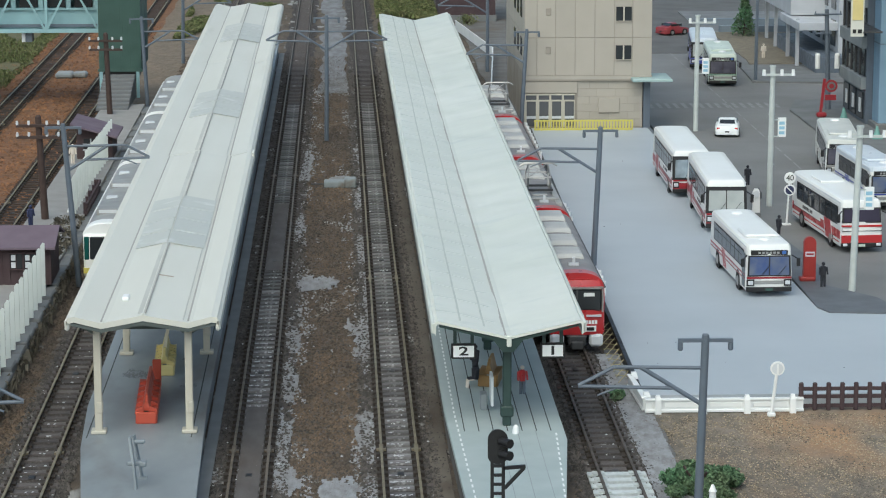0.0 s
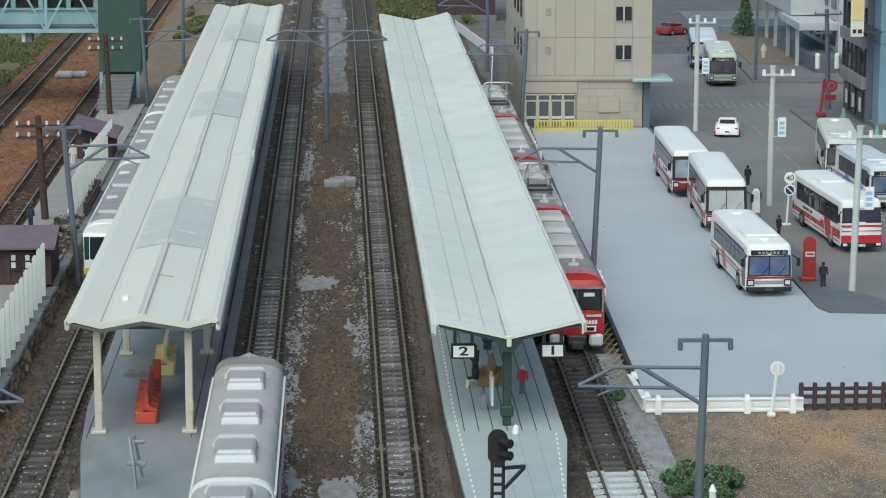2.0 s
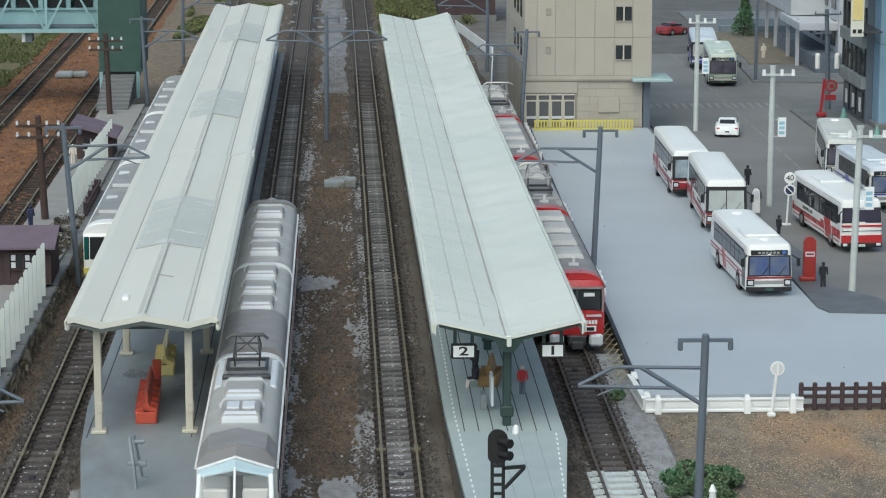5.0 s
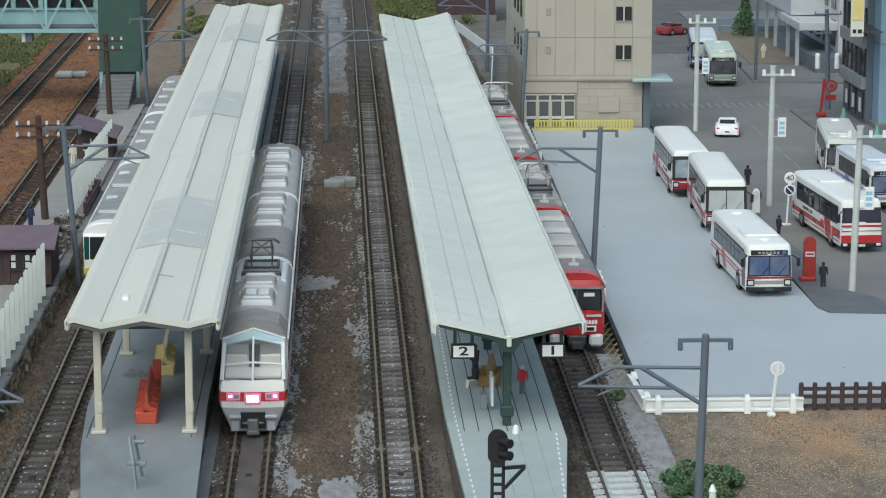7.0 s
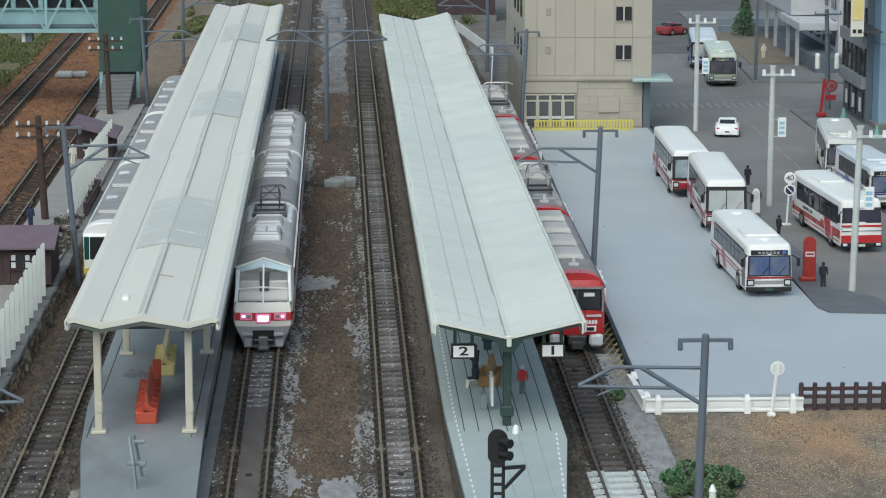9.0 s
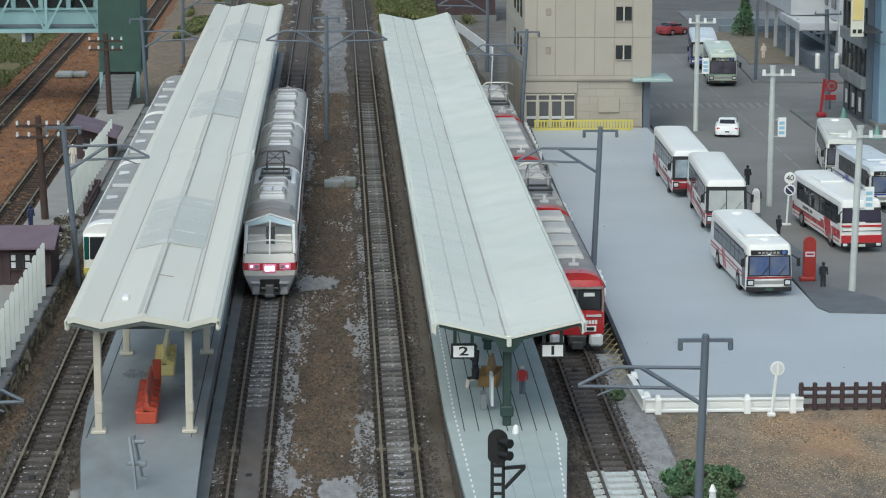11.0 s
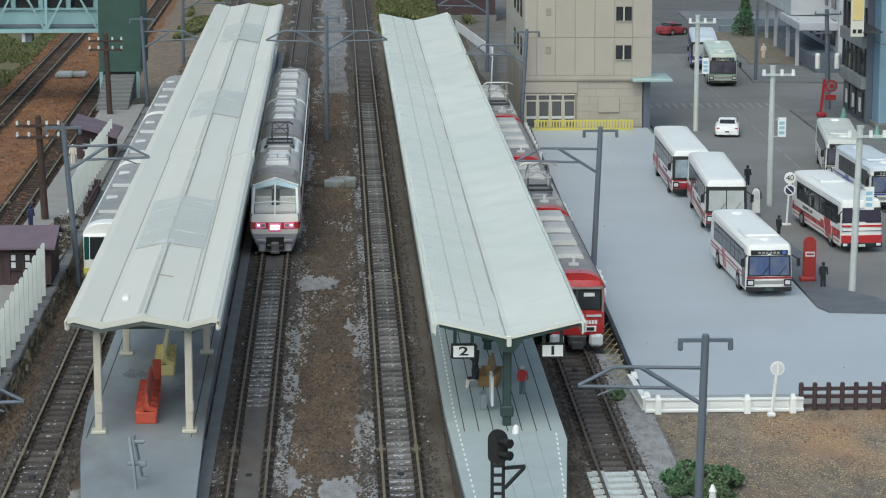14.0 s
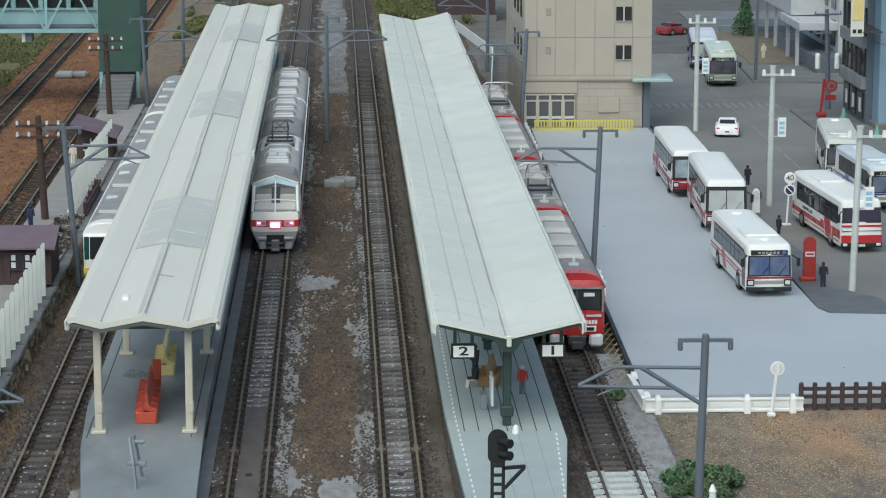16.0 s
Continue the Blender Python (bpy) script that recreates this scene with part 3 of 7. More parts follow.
def bogies(body, y0, y1, zr=0.0):
    for yc in (y0 + 3.0, y1 - 3.0):
        part("bogie", boxes((-1.15, 1.15, yc - 1.6, yc + 1.6, 0.35, 0.8), (-1.2, -1.0, yc - 1.7, yc + 1.7, 0.25, 0.6), (1.0, 1.2, yc - 1.7, yc + 1.7, 0.25, 0.6), bevel=0.04), METAL_DARK, body)
        for dy in (-1.05, 1.05):
            w = bmesh.new()
            for x in (-0.74, 0.74):
                rod(w, (x - 0.07, yc + dy, 0.43), (x + 0.07, yc + dy, 0.43), 0.43, n=14)
            rod(w, (-0.7, yc + dy, 0.43), (0.7, yc + dy, 0.43), 0.08)
            part("wheelset", w, METAL_DARK, body)
    part("underfloor_gear", boxes((-1.2, 1.2, y0 + 5.4, y1 - 5.4, 0.35, 0.8), bevel=0.05), METAL_DARK, body)


def panes(body, x, y0, y1, z0, z1, n, gap=0.18, lean=0.0):
    w = (y1 - y0) / n
    for side in (-1, 1):
        for i in range(n):
            a, b = y0 + i * w + gap / 2, y0 + (i + 1) * w - gap / 2
            part("window", boxes((side * x - 0.02, side * x + 0.02, a, b, z0, z1), bevel=0.01), GLASS, body)


def pantograph(body, y, z, up=1.2, wide=1.0, metal=None):
    metal = metal or METAL_DARK
    f = part("pantograph", boxes((-0.8, 0.8, y - 0.95, y - 0.8, z, z + 0.12), (-0.8, 0.8, y + 0.8, y + 0.95, z, z + 0.12), (-0.8, -0.68, y - 0.9, y + 0.9, z, z + 0.12), (0.68, 0.8, y - 0.9, y + 0.9, z, z + 0.12)), METAL_DARK, body, "folding diamond pantograph of dull metal rods")
    k, t = z + 0.12 + up * 0.5, z + 0.12 + up

    def tube(name, p, q, r):
        bm = rod(bmesh.new(), p, q, r, n=6)
        for v in bm.verts:
            v.co.x *= wide
        part(name, bm, metal, f)
    for s in (-1, 1):
        for d in (-1, 1):
            tube("lower_arm", (s * 0.62, y + d * 0.5, z + 0.1), (s * 0.66, y + d * 1.05, k), 0.045)
            tube("upper_arm", (s * 0.66, y + d * 1.05, k), (s * 0.55, y, t), 0.04)
        tube("stay", (s * 0.66, y - 1.05, k), (-s * 0.55, y, t), 0.025)
    for d in (-1.05, 1.05):
        tube("cross_bar", (-0.66, y + d, k), (0.66, y + d, k), 0.035)
    for d in (-0.14, 0.14):
        tube("contact_strip", (-0.8, y + d, t), (0.8, y + d, t), 0.045)
        for s in (-1, 1):
            tube("horn", (s * 0.8, y + d, t), (s * 1.08, y + d, t - 0.16), 0.04)


def roof_unit(body, y0, y1, z0, z1, hw, material=None, lips=False):
    """A hip-ended roof unit; with lips its sloped ends carry pale plates and rounded edges."""
    def section(x, ya, yb, z):
        return [(-x, ya, z), (x, ya, z), (x, yb, z), (-x, yb, z)]
    bm = loft(bmesh.new(), [section(hw, y0, y1, z0), section(hw, y0 + 0.05, y1 - 0.05, z1 - 0.2), section(hw * 0.92, y0 + 0.2, y1 - 0.2, z1 - 0.06), section(hw * 0.78, y0 + 0.42, y1 - 0.42, z1)])
    u = part("roof_unit", bm, material or UNIT_PALE, body, "boxy roof unit with sloped ends")
    if lips:
        bm = loft(bmesh.new(), [section(hw * 0.9, y0 - 0.03, y0 + 0.1, z0 + 0.1), section(hw * 0.88, y0 + 0.02, y0 + 0.2, z1 - 0.17), section(hw * 0.76, y0 + 0.36, y0 + 0.5, z1 + 0.012)])
        part("end_plate", bm, UNIT_PALE, u, "pale sloped end plate")
        lip = bmesh.new()
        for p, q in zip(((-hw, z0), (-hw, z1 - 0.16), (-hw * 0.8, z1 + 0.02), (hw * 0.8, z1 + 0.02), (hw, z1 - 0.16)), ((-hw, z1 - 0.16), (-hw * 0.8, z1 + 0.02), (hw * 0.8, z1 + 0.02), (hw, z1 - 0.16), (hw, z0))):
            bar(lip, (p[0], y1 - 0.2, p[1]), (q[0], y1 - 0.2, q[1]), 0.2, 0.08)
        part("end_lip", lip, UNIT_PALE, u, "pale rounded end lip")
    return u


def dx_train():
    t = thing("train", at(-3.75, HEAD[0][1], 0.06), "cream and grey panorama model train with red nose band", "train")
    hw = 1.37
    cars = ((0.0, 18.9), (19.4, 38.7), (39.2, 60.2))
    for k, (y0, y1) in enumerate(cars):
        ya = y0 + 3.4 if k == 0 else y0
        yb = y1 - 3.2 if k == 2 else y1
        bm = prism(bmesh.new(), car_profile(hw, 0.78, 2.95, 3.45), ya, yb)
        body = part("car_body", bm, DX_CREAM, t, "cream coach body", smooth=30)
        pale = ROOF_PALE
        spans = {0: ((5.9, 18.6, pale), (3.4, 5.9, ROOF_GREY)), 1: ((19.5, 27.2, ROOF_GREY), (27.2, 38.4, pale)), 2: ((39.4, 56.4, pale), (56.4, 57.2, ROOF_GREY))}[k]
        for a, b, m in spans:
            top = 3.86 if m is ROOF_GREY else 3.72
            peaked = [(1.335, 3.02), (1.335, 3.2), (1.0, 3.64), (0.0, 3.86), (-1.0, 3.64), (-1.335, 3.2), (-1.335, 3.02)]
            part("roof", prism(bmesh.new(), peaked if a < 4 else flat_roof(hw * 0.975, 3.02, top), a, b), m, body, smooth=25)
        part("gutter", boxes((hw - 0.03, hw + 0.05, ya, yb, 3.0, 3.09), (-hw - 0.05, -hw + 0.03, ya, yb, 3.0, 3.09)), DX_CREAM, body)
        panes(body, hw + 0.005, ya + 0.6, yb - 1.2, 1.9, 2.6, 8, 0.55)
        part("red_band", boxes((hw - 0.02, hw + 0.012, ya, yb, 1.22, 1.38), (-hw - 0.012, -hw + 0.02, ya, yb, 1.22, 1.38)), CRIMSON, body, "red waist stripe")
        part("skirt", boxes((-1.33, 1.33, ya + 0.2, yb - 0.2, 0.4, 0.78), bevel=0.04), DX_GREY, body)
        bogies(body, y0, y1)
        if k == 0:
            roof_unit(body, 7.2, 9.9, 3.5, 4.02, 0.72, UNIT_WARM, True)
            part("fan_cowl", boxes((-0.5, -0.05, 8.0, 9.0, 4.0, 4.1), (0.05, 0.5, 8.0, 9.0, 4.0, 4.1), bevel=0.03), UNIT_PALE, body)
            roof_unit(body, 11.0, 13.4, 3.5, 3.95, 0.72, UNIT_WARM, True)
            part("roof_rim", prism(bmesh.new(), flat_roof(hw * 1.0, 3.02, 3.80), 18.4, 18.8), UNIT_PALE, body, smooth=40)
            for sx in (-1.0, 1.0):
                part("side_duct", boxes((sx - 0.16, sx + 0.16, 13.4, 18.0, 3.3, 3.66), bevel=0.08), UNIT_PALE, body)
            part("arrester", boxes((-0.9, 0.9, 14.4, 14.8, 3.6, 3.82), bevel=0.05), METAL_DARK, body)
            pantograph(body, 16.2, 3.82, 1.1, 0.74)
        elif k == 1:
            for a, b in ((27.6, 30.2), (31.2, 33.6), (35.0, 37.3)):
                roof_unit(body, a, b, 3.5, 4.0, 0.72, UNIT_WARM, True)
            part("roof_rim", prism(bmesh.new(), flat_roof(hw * 1.0, 3.02, 3.80), 38.3, 38.75), WHITE, body, "white end arch", smooth=40)
        else:
            for a, b in ((41.0, 43.6), (46.5, 49.0), (52.0, 54.4)):
                roof_unit(body, a, b, 3.5, 4.02, 0.72, UNIT_WARM, True)
    for y in (19.15, 38.95):
        part("gangway", boxes((-0.6, 0.6, y - 0.3, y + 0.3, 0.9, 3.0)), BLACK, t)
    nose(t, 0.0, 1)
    nose(t, 60.2, -1)
    # tall coach proportions above the lamp line
    for o in t.children_recursive:
        for v in o.data.vertices:
            z = v.co.z / S
            v.co.x *= 1.065
            v.co.z = (z * 0.25 if z < 0.12 else 0.03 + (z - 0.12) * 1.336 if z < 1.34 else 1.66 + (z - 1.34) * 1.05) * S
    return t


COUPLER = mat("worn_coupler_metal", (0.15, 0.15, 0.155), 0.5, 0.3, grain=2.0, bump=0.05)


def nose(t, y0, d):
    """Panorama cab: d is the way into the train."""
    def Y(v):
        return y0 + d * v
    hw = 1.37
    up = 0.0 if d > 0 else 0.26
    bm = bmesh.new()
    # lower nose with rounded corners, slightly raked
    def ring(z, back, w):
        return [(-w, Y(3.4), z), (-w, Y(back + 0.5), z), (-w * 0.93, Y(back + 0.12), z), (-w * 0.45, Y(back + 0.0), z), (w * 0.45, Y(back + 0.0), z), (w * 0.93, Y(back + 0.12), z), (w, Y(back + 0.5), z), (w, Y(3.4), z)]
    loft(bm, [ring(0.12, 0.34, 0.93), ring(0.42, 0.24, 1.06), ring(0.62, 0.13, 1.17), ring(0.95, 0.03, 1.33)])
    n1 = part("lower_nose", bm, DX_GREY, t, "silver-grey lower nose", smooth=30)
    bm = bmesh.new()
    loft(bm, [ring(0.95, 0.02, 1.34), ring(1.14, 0.0, hw), ring(1.5, 0.04, hw), ring(1.92, 0.22, 1.34)])
    n2 = part("nose", bm, DX_CREAM, t, "cream nose", smooth=30)
    bm = bmesh.new()
    loft(bm, [[(x * 1.012, y - d * 0.02, z) for x, y, z in ring(1.17, 0.0, hw)], [(x * 1.012, y - d * 0.02, z) for x, y, z in ring(1.50, 0.04, hw)]])
    part("red_band", bm, RED, n2, "bright red band round the nose")
    # lamps and headboard
    for sx in (-1, 1):
        part("headlamp", boxes((sx * 0.90 - 0.125, sx * 0.90 + 0.125, min(Y(-0.03), Y(0.12)), max(Y(-0.03), Y(0.12)), 1.25, 1.44), bevel=0.06), LAMP_ON, n2, "glowing white headlamp")
        part("marker_lamp", boxes((sx * 0.65 - 0.12, sx * 0.65 + 0.12, min(Y(-0.03), Y(0.12)), max(Y(-0.03), Y(0.12)), 1.24, 1.44), bevel=0.03), METAL, n2)
        # No lamp itself: glows pink to imitate light spilling round the headlamps.
        part("lamp_housing", boxes((sx * 0.78 - 0.28, sx * 0.78 + 0.28, min(Y(-0.022), Y(0.12)), max(Y(-0.022), Y(0.12)), 1.2, 1.475), bevel=0.02), LAMP_BLEED, n2, "lamp surround made to glow pink for the lamps' light bleed")
        part("buffer_ledge", boxes((sx * 0.72 - 0.24, sx * 0.72 + 0.24, min(Y(-0.03), Y(0.2)), max(Y(-0.03), Y(0.2)), 0.60, 0.70), bevel=0.02), DX_GREY, n1)
        part("skirt_plate", boxes((sx * 0.72 - 0.19, sx * 0.72 + 0.19, min(Y(0.2), Y(0.6)), max(Y(0.2), Y(0.6)), 0.14, 0.5), bevel=0.04), DX_GREY, n1)
    part("headboard", boxes((-0.30, 0.30, min(Y(-0.06), Y(0.1)), max(Y(-0.06), Y(0.1)), 1.09, 1.42), bevel=0.07), LAMP_ON, n2, "lit white headboard")
    # Same painted pink spill of light round the headboard.
    part("headboard_rim", boxes((-0.35, 0.35, min(Y(-0.045), Y(0.1)), max(Y(-0.045), Y(0.1)), 1.05, 1.455), bevel=0.05), LAMP_BLEED, n2, "pink glowing rim for the light bleed of the headboard")
    part("coupler_pocket", boxes((-0.50, 0.50, min(Y(0.04), Y(0.9)), max(Y(0.04), Y(0.9)), 0.27, 0.80)), BLACK, n1)
    part("coupler", boxes((-0.22, 0.22, min(Y(-0.25), Y(0.5)), max(Y(-0.25), Y(0.5)), 0.2, 0.6), (-0.45, 0.45, min(Y(0.0), Y(0.2)), max(Y(0.0), Y(0.2)), 0.4, 0.47), (-0.26, 0.26, min(Y(-0.3), Y(0.1)), max(Y(-0.3), Y(0.1)), 0.06, 0.24), bevel=0.04), COUPLER, n1, "dark metal knuckle coupler")
    # cabin: dark floor, pale seats, framed glass
    part("cabin_wall", boxes((-1.15, 1.15, min(Y(3.38), Y(3.44)), max(Y(3.38), Y(3.44)), 1.5, 3.1)), CABIN, t)
    part("cabin_floor", boxes((-1.3, 1.3, min(Y(0.35), Y(3.4)), max(Y(0.35), Y(3.4)), 1.80, 1.93)), CABIN, t)
    console = loft(bmesh.new(), [[(-1.12, Y(0.75), z0), (1.12, Y(0.75), z0), (1.12, Y(1.25), z1), (-1.12, Y(1.25), z1)] for z0, z1 in ((1.93, 1.93), (2.02, 2.28))])
    part("console", console, CABIN_PALE, t, "pale driving console")
    for sx in (-0.68, 0.68):
        for ys, zz in ((1.55, 0.0), (2.6, 0.25)):
            part("seat", boxes((sx - 0.45, sx + 0.45, min(Y(ys), Y(ys + 0.5)), max(Y(ys), Y(ys + 0.5)), 1.93, 2.2 + zz), (sx - 0.45, sx + 0.45, min(Y(ys + 0.45), Y(ys + 0.6)), max(Y(ys + 0.45), Y(ys + 0.6)), 1.93, 2.65 + zz), bevel=0.06), CABIN_PALE, t, "pale cabin seat")
    foot = [(-1.25, Y(0.44), 1.90), (0.0, Y(0.24), 1.90), (1.25, Y(0.44), 1.90)]
    head = [(-1.19, Y(2.2), 3.1), (0.0, Y(2.0), 3.42), (1.19, Y(2.2), 3.1)]
    mid = [tuple(a + (b - a) * 0.42 for a, b in zip(p, q)) for p, q in zip(foot, head)]
    for i in (0, 1):
        pane = bmesh.new()
        vs = [pane.verts.new(p) for p in (foot[i], foot[i + 1], head[i + 1], head[i])]
        pane.faces.new(vs)
        bmesh.ops.solidify(pane, geom=pane.faces[:], thickness=0.03)
        ob = part("windscreen", pane, CLEAR, t, "clear raked windscreen pane")
        ob.visible_shadow = False
    bars = bmesh.new()
    for a, b in ((foot[0], head[0]), (foot[1], head[1]), (foot[2], head[2]), (foot[0], foot[1]), (foot[1], foot[2]), (mid[0], mid[1]), (mid[1], mid[2])):
        rod(bars, a, b, 0.085 if a[0] and b[0] and a[0] == foot[0 if a[0] < 0 else 2][0] and b[2] > 3 else 0.042, n=8)
    top = [(-1.27, Y(2.65), 3.2 + up), (0, Y(2.45), 3.66 + up), (1.27, Y(2.65), 3.2 + up)]
    if d > 0:
        for a, b in zip(top, top[1:]):
            rod(bars, a, b, 0.05, n=6)
    part("window_frame", bars, WHITE, t, "white windscreen frame")
    bm = bmesh.new()
    brow = [(x * 1.04, y, z) for x, y, z in head]
    loft(bm, [[brow[0], brow[1], brow[2], (1.25, Y(2.15), 3.0), (0, Y(1.9), 3.34), (-1.25, Y(2.15), 3.0)], [(-1.27, Y(2.65), 3.16 + up), (0, Y(2.45), 3.63 + up), (1.27, Y(2.65), 3.16 + up), (1.25, Y(2.75), 3.05), (0, Y(2.55), 3.4), (-1.25, Y(2.75), 3.05)]])
    part("roof_brow", bm, BROW_BLUE if d > 0 else ROOF_PALE, t, "pale blue roof edge above the windscreen")
    bm = bmesh.new()
    loft(bm, [[(-1.27, Y(2.6), 3.12 + up), (-0.63, Y(2.5), 3.39 + up), (0, Y(2.4), 3.62 + up), (0.63, Y(2.5), 3.39 + up), (1.27, Y(2.6), 3.12 + up), (0.9, Y(2.5), 3.0), (0, Y(2.5), 3.0), (-0.9, Y(2.5), 3.0)], [(-1.335, Y(3.6), 3.2), (-1.0, Y(3.6), 3.66), (0, Y(3.6), 3.86), (1.0, Y(3.6), 3.66), (1.335, Y(3.6), 3.2), (0.9, Y(3.6), 3.0), (0, Y(3.6), 3.0), (-0.9, Y(3.6), 3.0)]])
    part("cab_roof", bm, ROOF_GREY if d > 0 else ROOF_PALE, t, "grey peaked cab roof", smooth=25)
    for sx in (-1, 1):
        bm = bmesh.new()
        loft(bm, [[(sx * 1.32, Y(0.5), 1.9), (sx * 1.34, Y(3.4), 1.9), (sx * 1.3, Y(3.4), 3.2), (sx * 1.22, Y(2.2), 3.1)], [(sx * 1.28, Y(0.5), 1.9), (sx * 1.30, Y(3.4), 1.9), (sx * 1.26, Y(3.4), 3.2), (sx * 1.18, Y(2.2), 3.1)]])
        part("cab_side_window", bm, CLEAR, t).visible_shadow = False


CABIN_PALE = mat("pale_interior_plastic", (0.60, 0.585, 0.56), 0.6, grain=1.0, bump=0.0)
CABIN = mat("dark_brown_interior", (0.07, 0.055, 0.048), 0.7, grain=1.0, bump=0.0)
CLEAR = clear("cab_glass", (0.75, 0.82, 0.85), 0.10, 0.05)
DX = dx_train()


def red_train():
    t = thing("train", at(11.6, 126.8, 0.06), "red commuter model train with grey roof standing at the platform", "train")
    hw = 1.38
    for k in range(4):
        y0, y1 = 19.4 * k + (0.35 if k == 0 else 0), 19.4 * (k + 1) - 0.4
        body = part("car_body", prism(bmesh.new(), car_profile(hw, 0.8, 3.0, 3.5), y0, y1), RED, t, "glossy red coach body", smooth=30)
        part("roof", prism(bmesh.new(), roof_profile(hw * 0.97, 3.06, 3.72), y0 + (1.0 if k in (0, 2) else 0.9), y1 - 0.5), ROOF_GREY, body, "grey roof", smooth=40)
        part("red_cap", prism(bmesh.new(), roof_profile(hw * 0.98, 3.05, 3.78), y0 + 0.05, y0 + 1.0), RED, body, smooth=40)
        panes(body, hw + 0.005, y0 + 1.5, y1 - 1.2, 1.8, 2.75, 9)
        part("rain_strip", boxes((hw - 0.03, hw + 0.05, y0, y1, 3.02, 3.1), (-hw - 0.05, -hw + 0.03, y0, y1, 3.02, 3.1)), METAL_DARK, body)
        for j in range(4 if k in (0, 2) else 2):
            a = y0 + 4.2 + j * 3.7 + (6.6 if k in (1, 3) else 0)
            roof_unit(body, a, a + 2.4, 3.5, 3.95, 0.74, UNIT_MID)
        part("roof_vent", boxes((0.0, 0.12, y0 + 2.2, y0 + 2.5, 3.7, 4.1), (-0.2, 0.3, y0 + 2.25, y0 + 2.4, 3.7, 3.85)), UNIT_PALE, body)
        bogies(body, y0, y1)
        if k in (1, 3):
            pantograph(body, y0 + 6.2, 3.86, 1.4, metal=METAL)
            part("arrester", boxes((-0.95, 0.95, y0 + 3.0, y0 + 3.6, 3.55, 3.86), (-0.5, 0.4, y0 + 3.9, y0 + 4.5, 3.6, 3.9), bevel=0.05), METAL, body)
            part("walkway", boxes((-1.05, -0.75, y0 + 2, y0 + 9, 3.55, 3.72), (0.75, 1.05, y0 + 2, y0 + 9, 3.55, 3.72)), ROOF_PALE, body)
    front = bmesh.new()

    def ring(z, back, w):
        return [(-w, 0.4, z), (-w * 0.96, back + 0.1, z), (-w * 0.5, back, z), (w * 0.5, back, z), (w * 0.96, back + 0.1, z), (w, 0.4, z)]
    loft(front, [ring(0.75, 0.05, 1.34), ring(1.1, 0.0, hw), ring(1.9, 0.0, hw), ring(3.0, 0.14, 1.33), ring(3.42, 0.3, 1.15)])
    f = part("cab_front", front, RED, t, "flat red cab front", smooth=30)
    part("windscreen", boxes((-1.18, 1.2, -0.03, 0.2, 1.95, 3.02), bevel=0.08), GLASS, f, "wide dark windscreen")
    part("window_trim", boxes((-1.27, -1.19, -0.05, 0.15, 1.9, 3.08), (1.21, 1.29, -0.05, 0.15, 1.9, 3.08), (-1.27, 1.29, -0.05, 0.25, 3.04, 3.12)), METAL, f)
    part("window_post", boxes((-0.04, 0.04, -0.05, 0.1, 1.95, 3.02)), METAL_DARK, f)
    part("destination_sign", boxes((0.32, 0.85, -0.05, 0.1, 2.68, 2.86)), WHITE, f)
    for x0, x1 in ((-1.2, -0.5), (-0.35, 0.35), (0.45, 1.2)):
        part("lamp_strip", boxes((x0, x1, -0.05, 0.1, 1.66, 1.76)), UNIT_PALE, f)
    for i in range(4):
        part("badge_bar", boxes((0.42 + i * 0.15, 0.54 + i * 0.15, -0.035, 0.1, 1.30, 1.48)), WHITE, f)
    part("number_panel", boxes((0.36, 0.95, -0.04, 0.1, 0.92, 1.2), bevel=0.02), WHITE, f)
    part("number_bar", boxes((0.46, 0.85, -0.055, 0.08, 0.98, 1.14)), BLACK, f)
    part("pilot", boxes((0.62, 1.3, -0.02, 0.5, 0.15, 0.78), (-1.3, -0.62, -0.02, 0.5, 0.15, 0.78), bevel=0.12), UNIT_PALE, f, "pale curved pilot plate")
    part("coupler", boxes((-0.42, 0.42, -0.25, 0.6, 0.25, 0.75), (-0.3, 0.3, -0.45, 0.1, 0.1, 0.5), (-0.5, 0.5, -0.1, 0.3, 0.62, 0.72), bevel=0.05), METAL_DARK, f, "bulky dark metal coupler")


red_train()


ROOF_OLD = mat("mid_grey_roof", (0.31, 0.315, 0.31), 0.45, grain=0.7, bump=0.03)


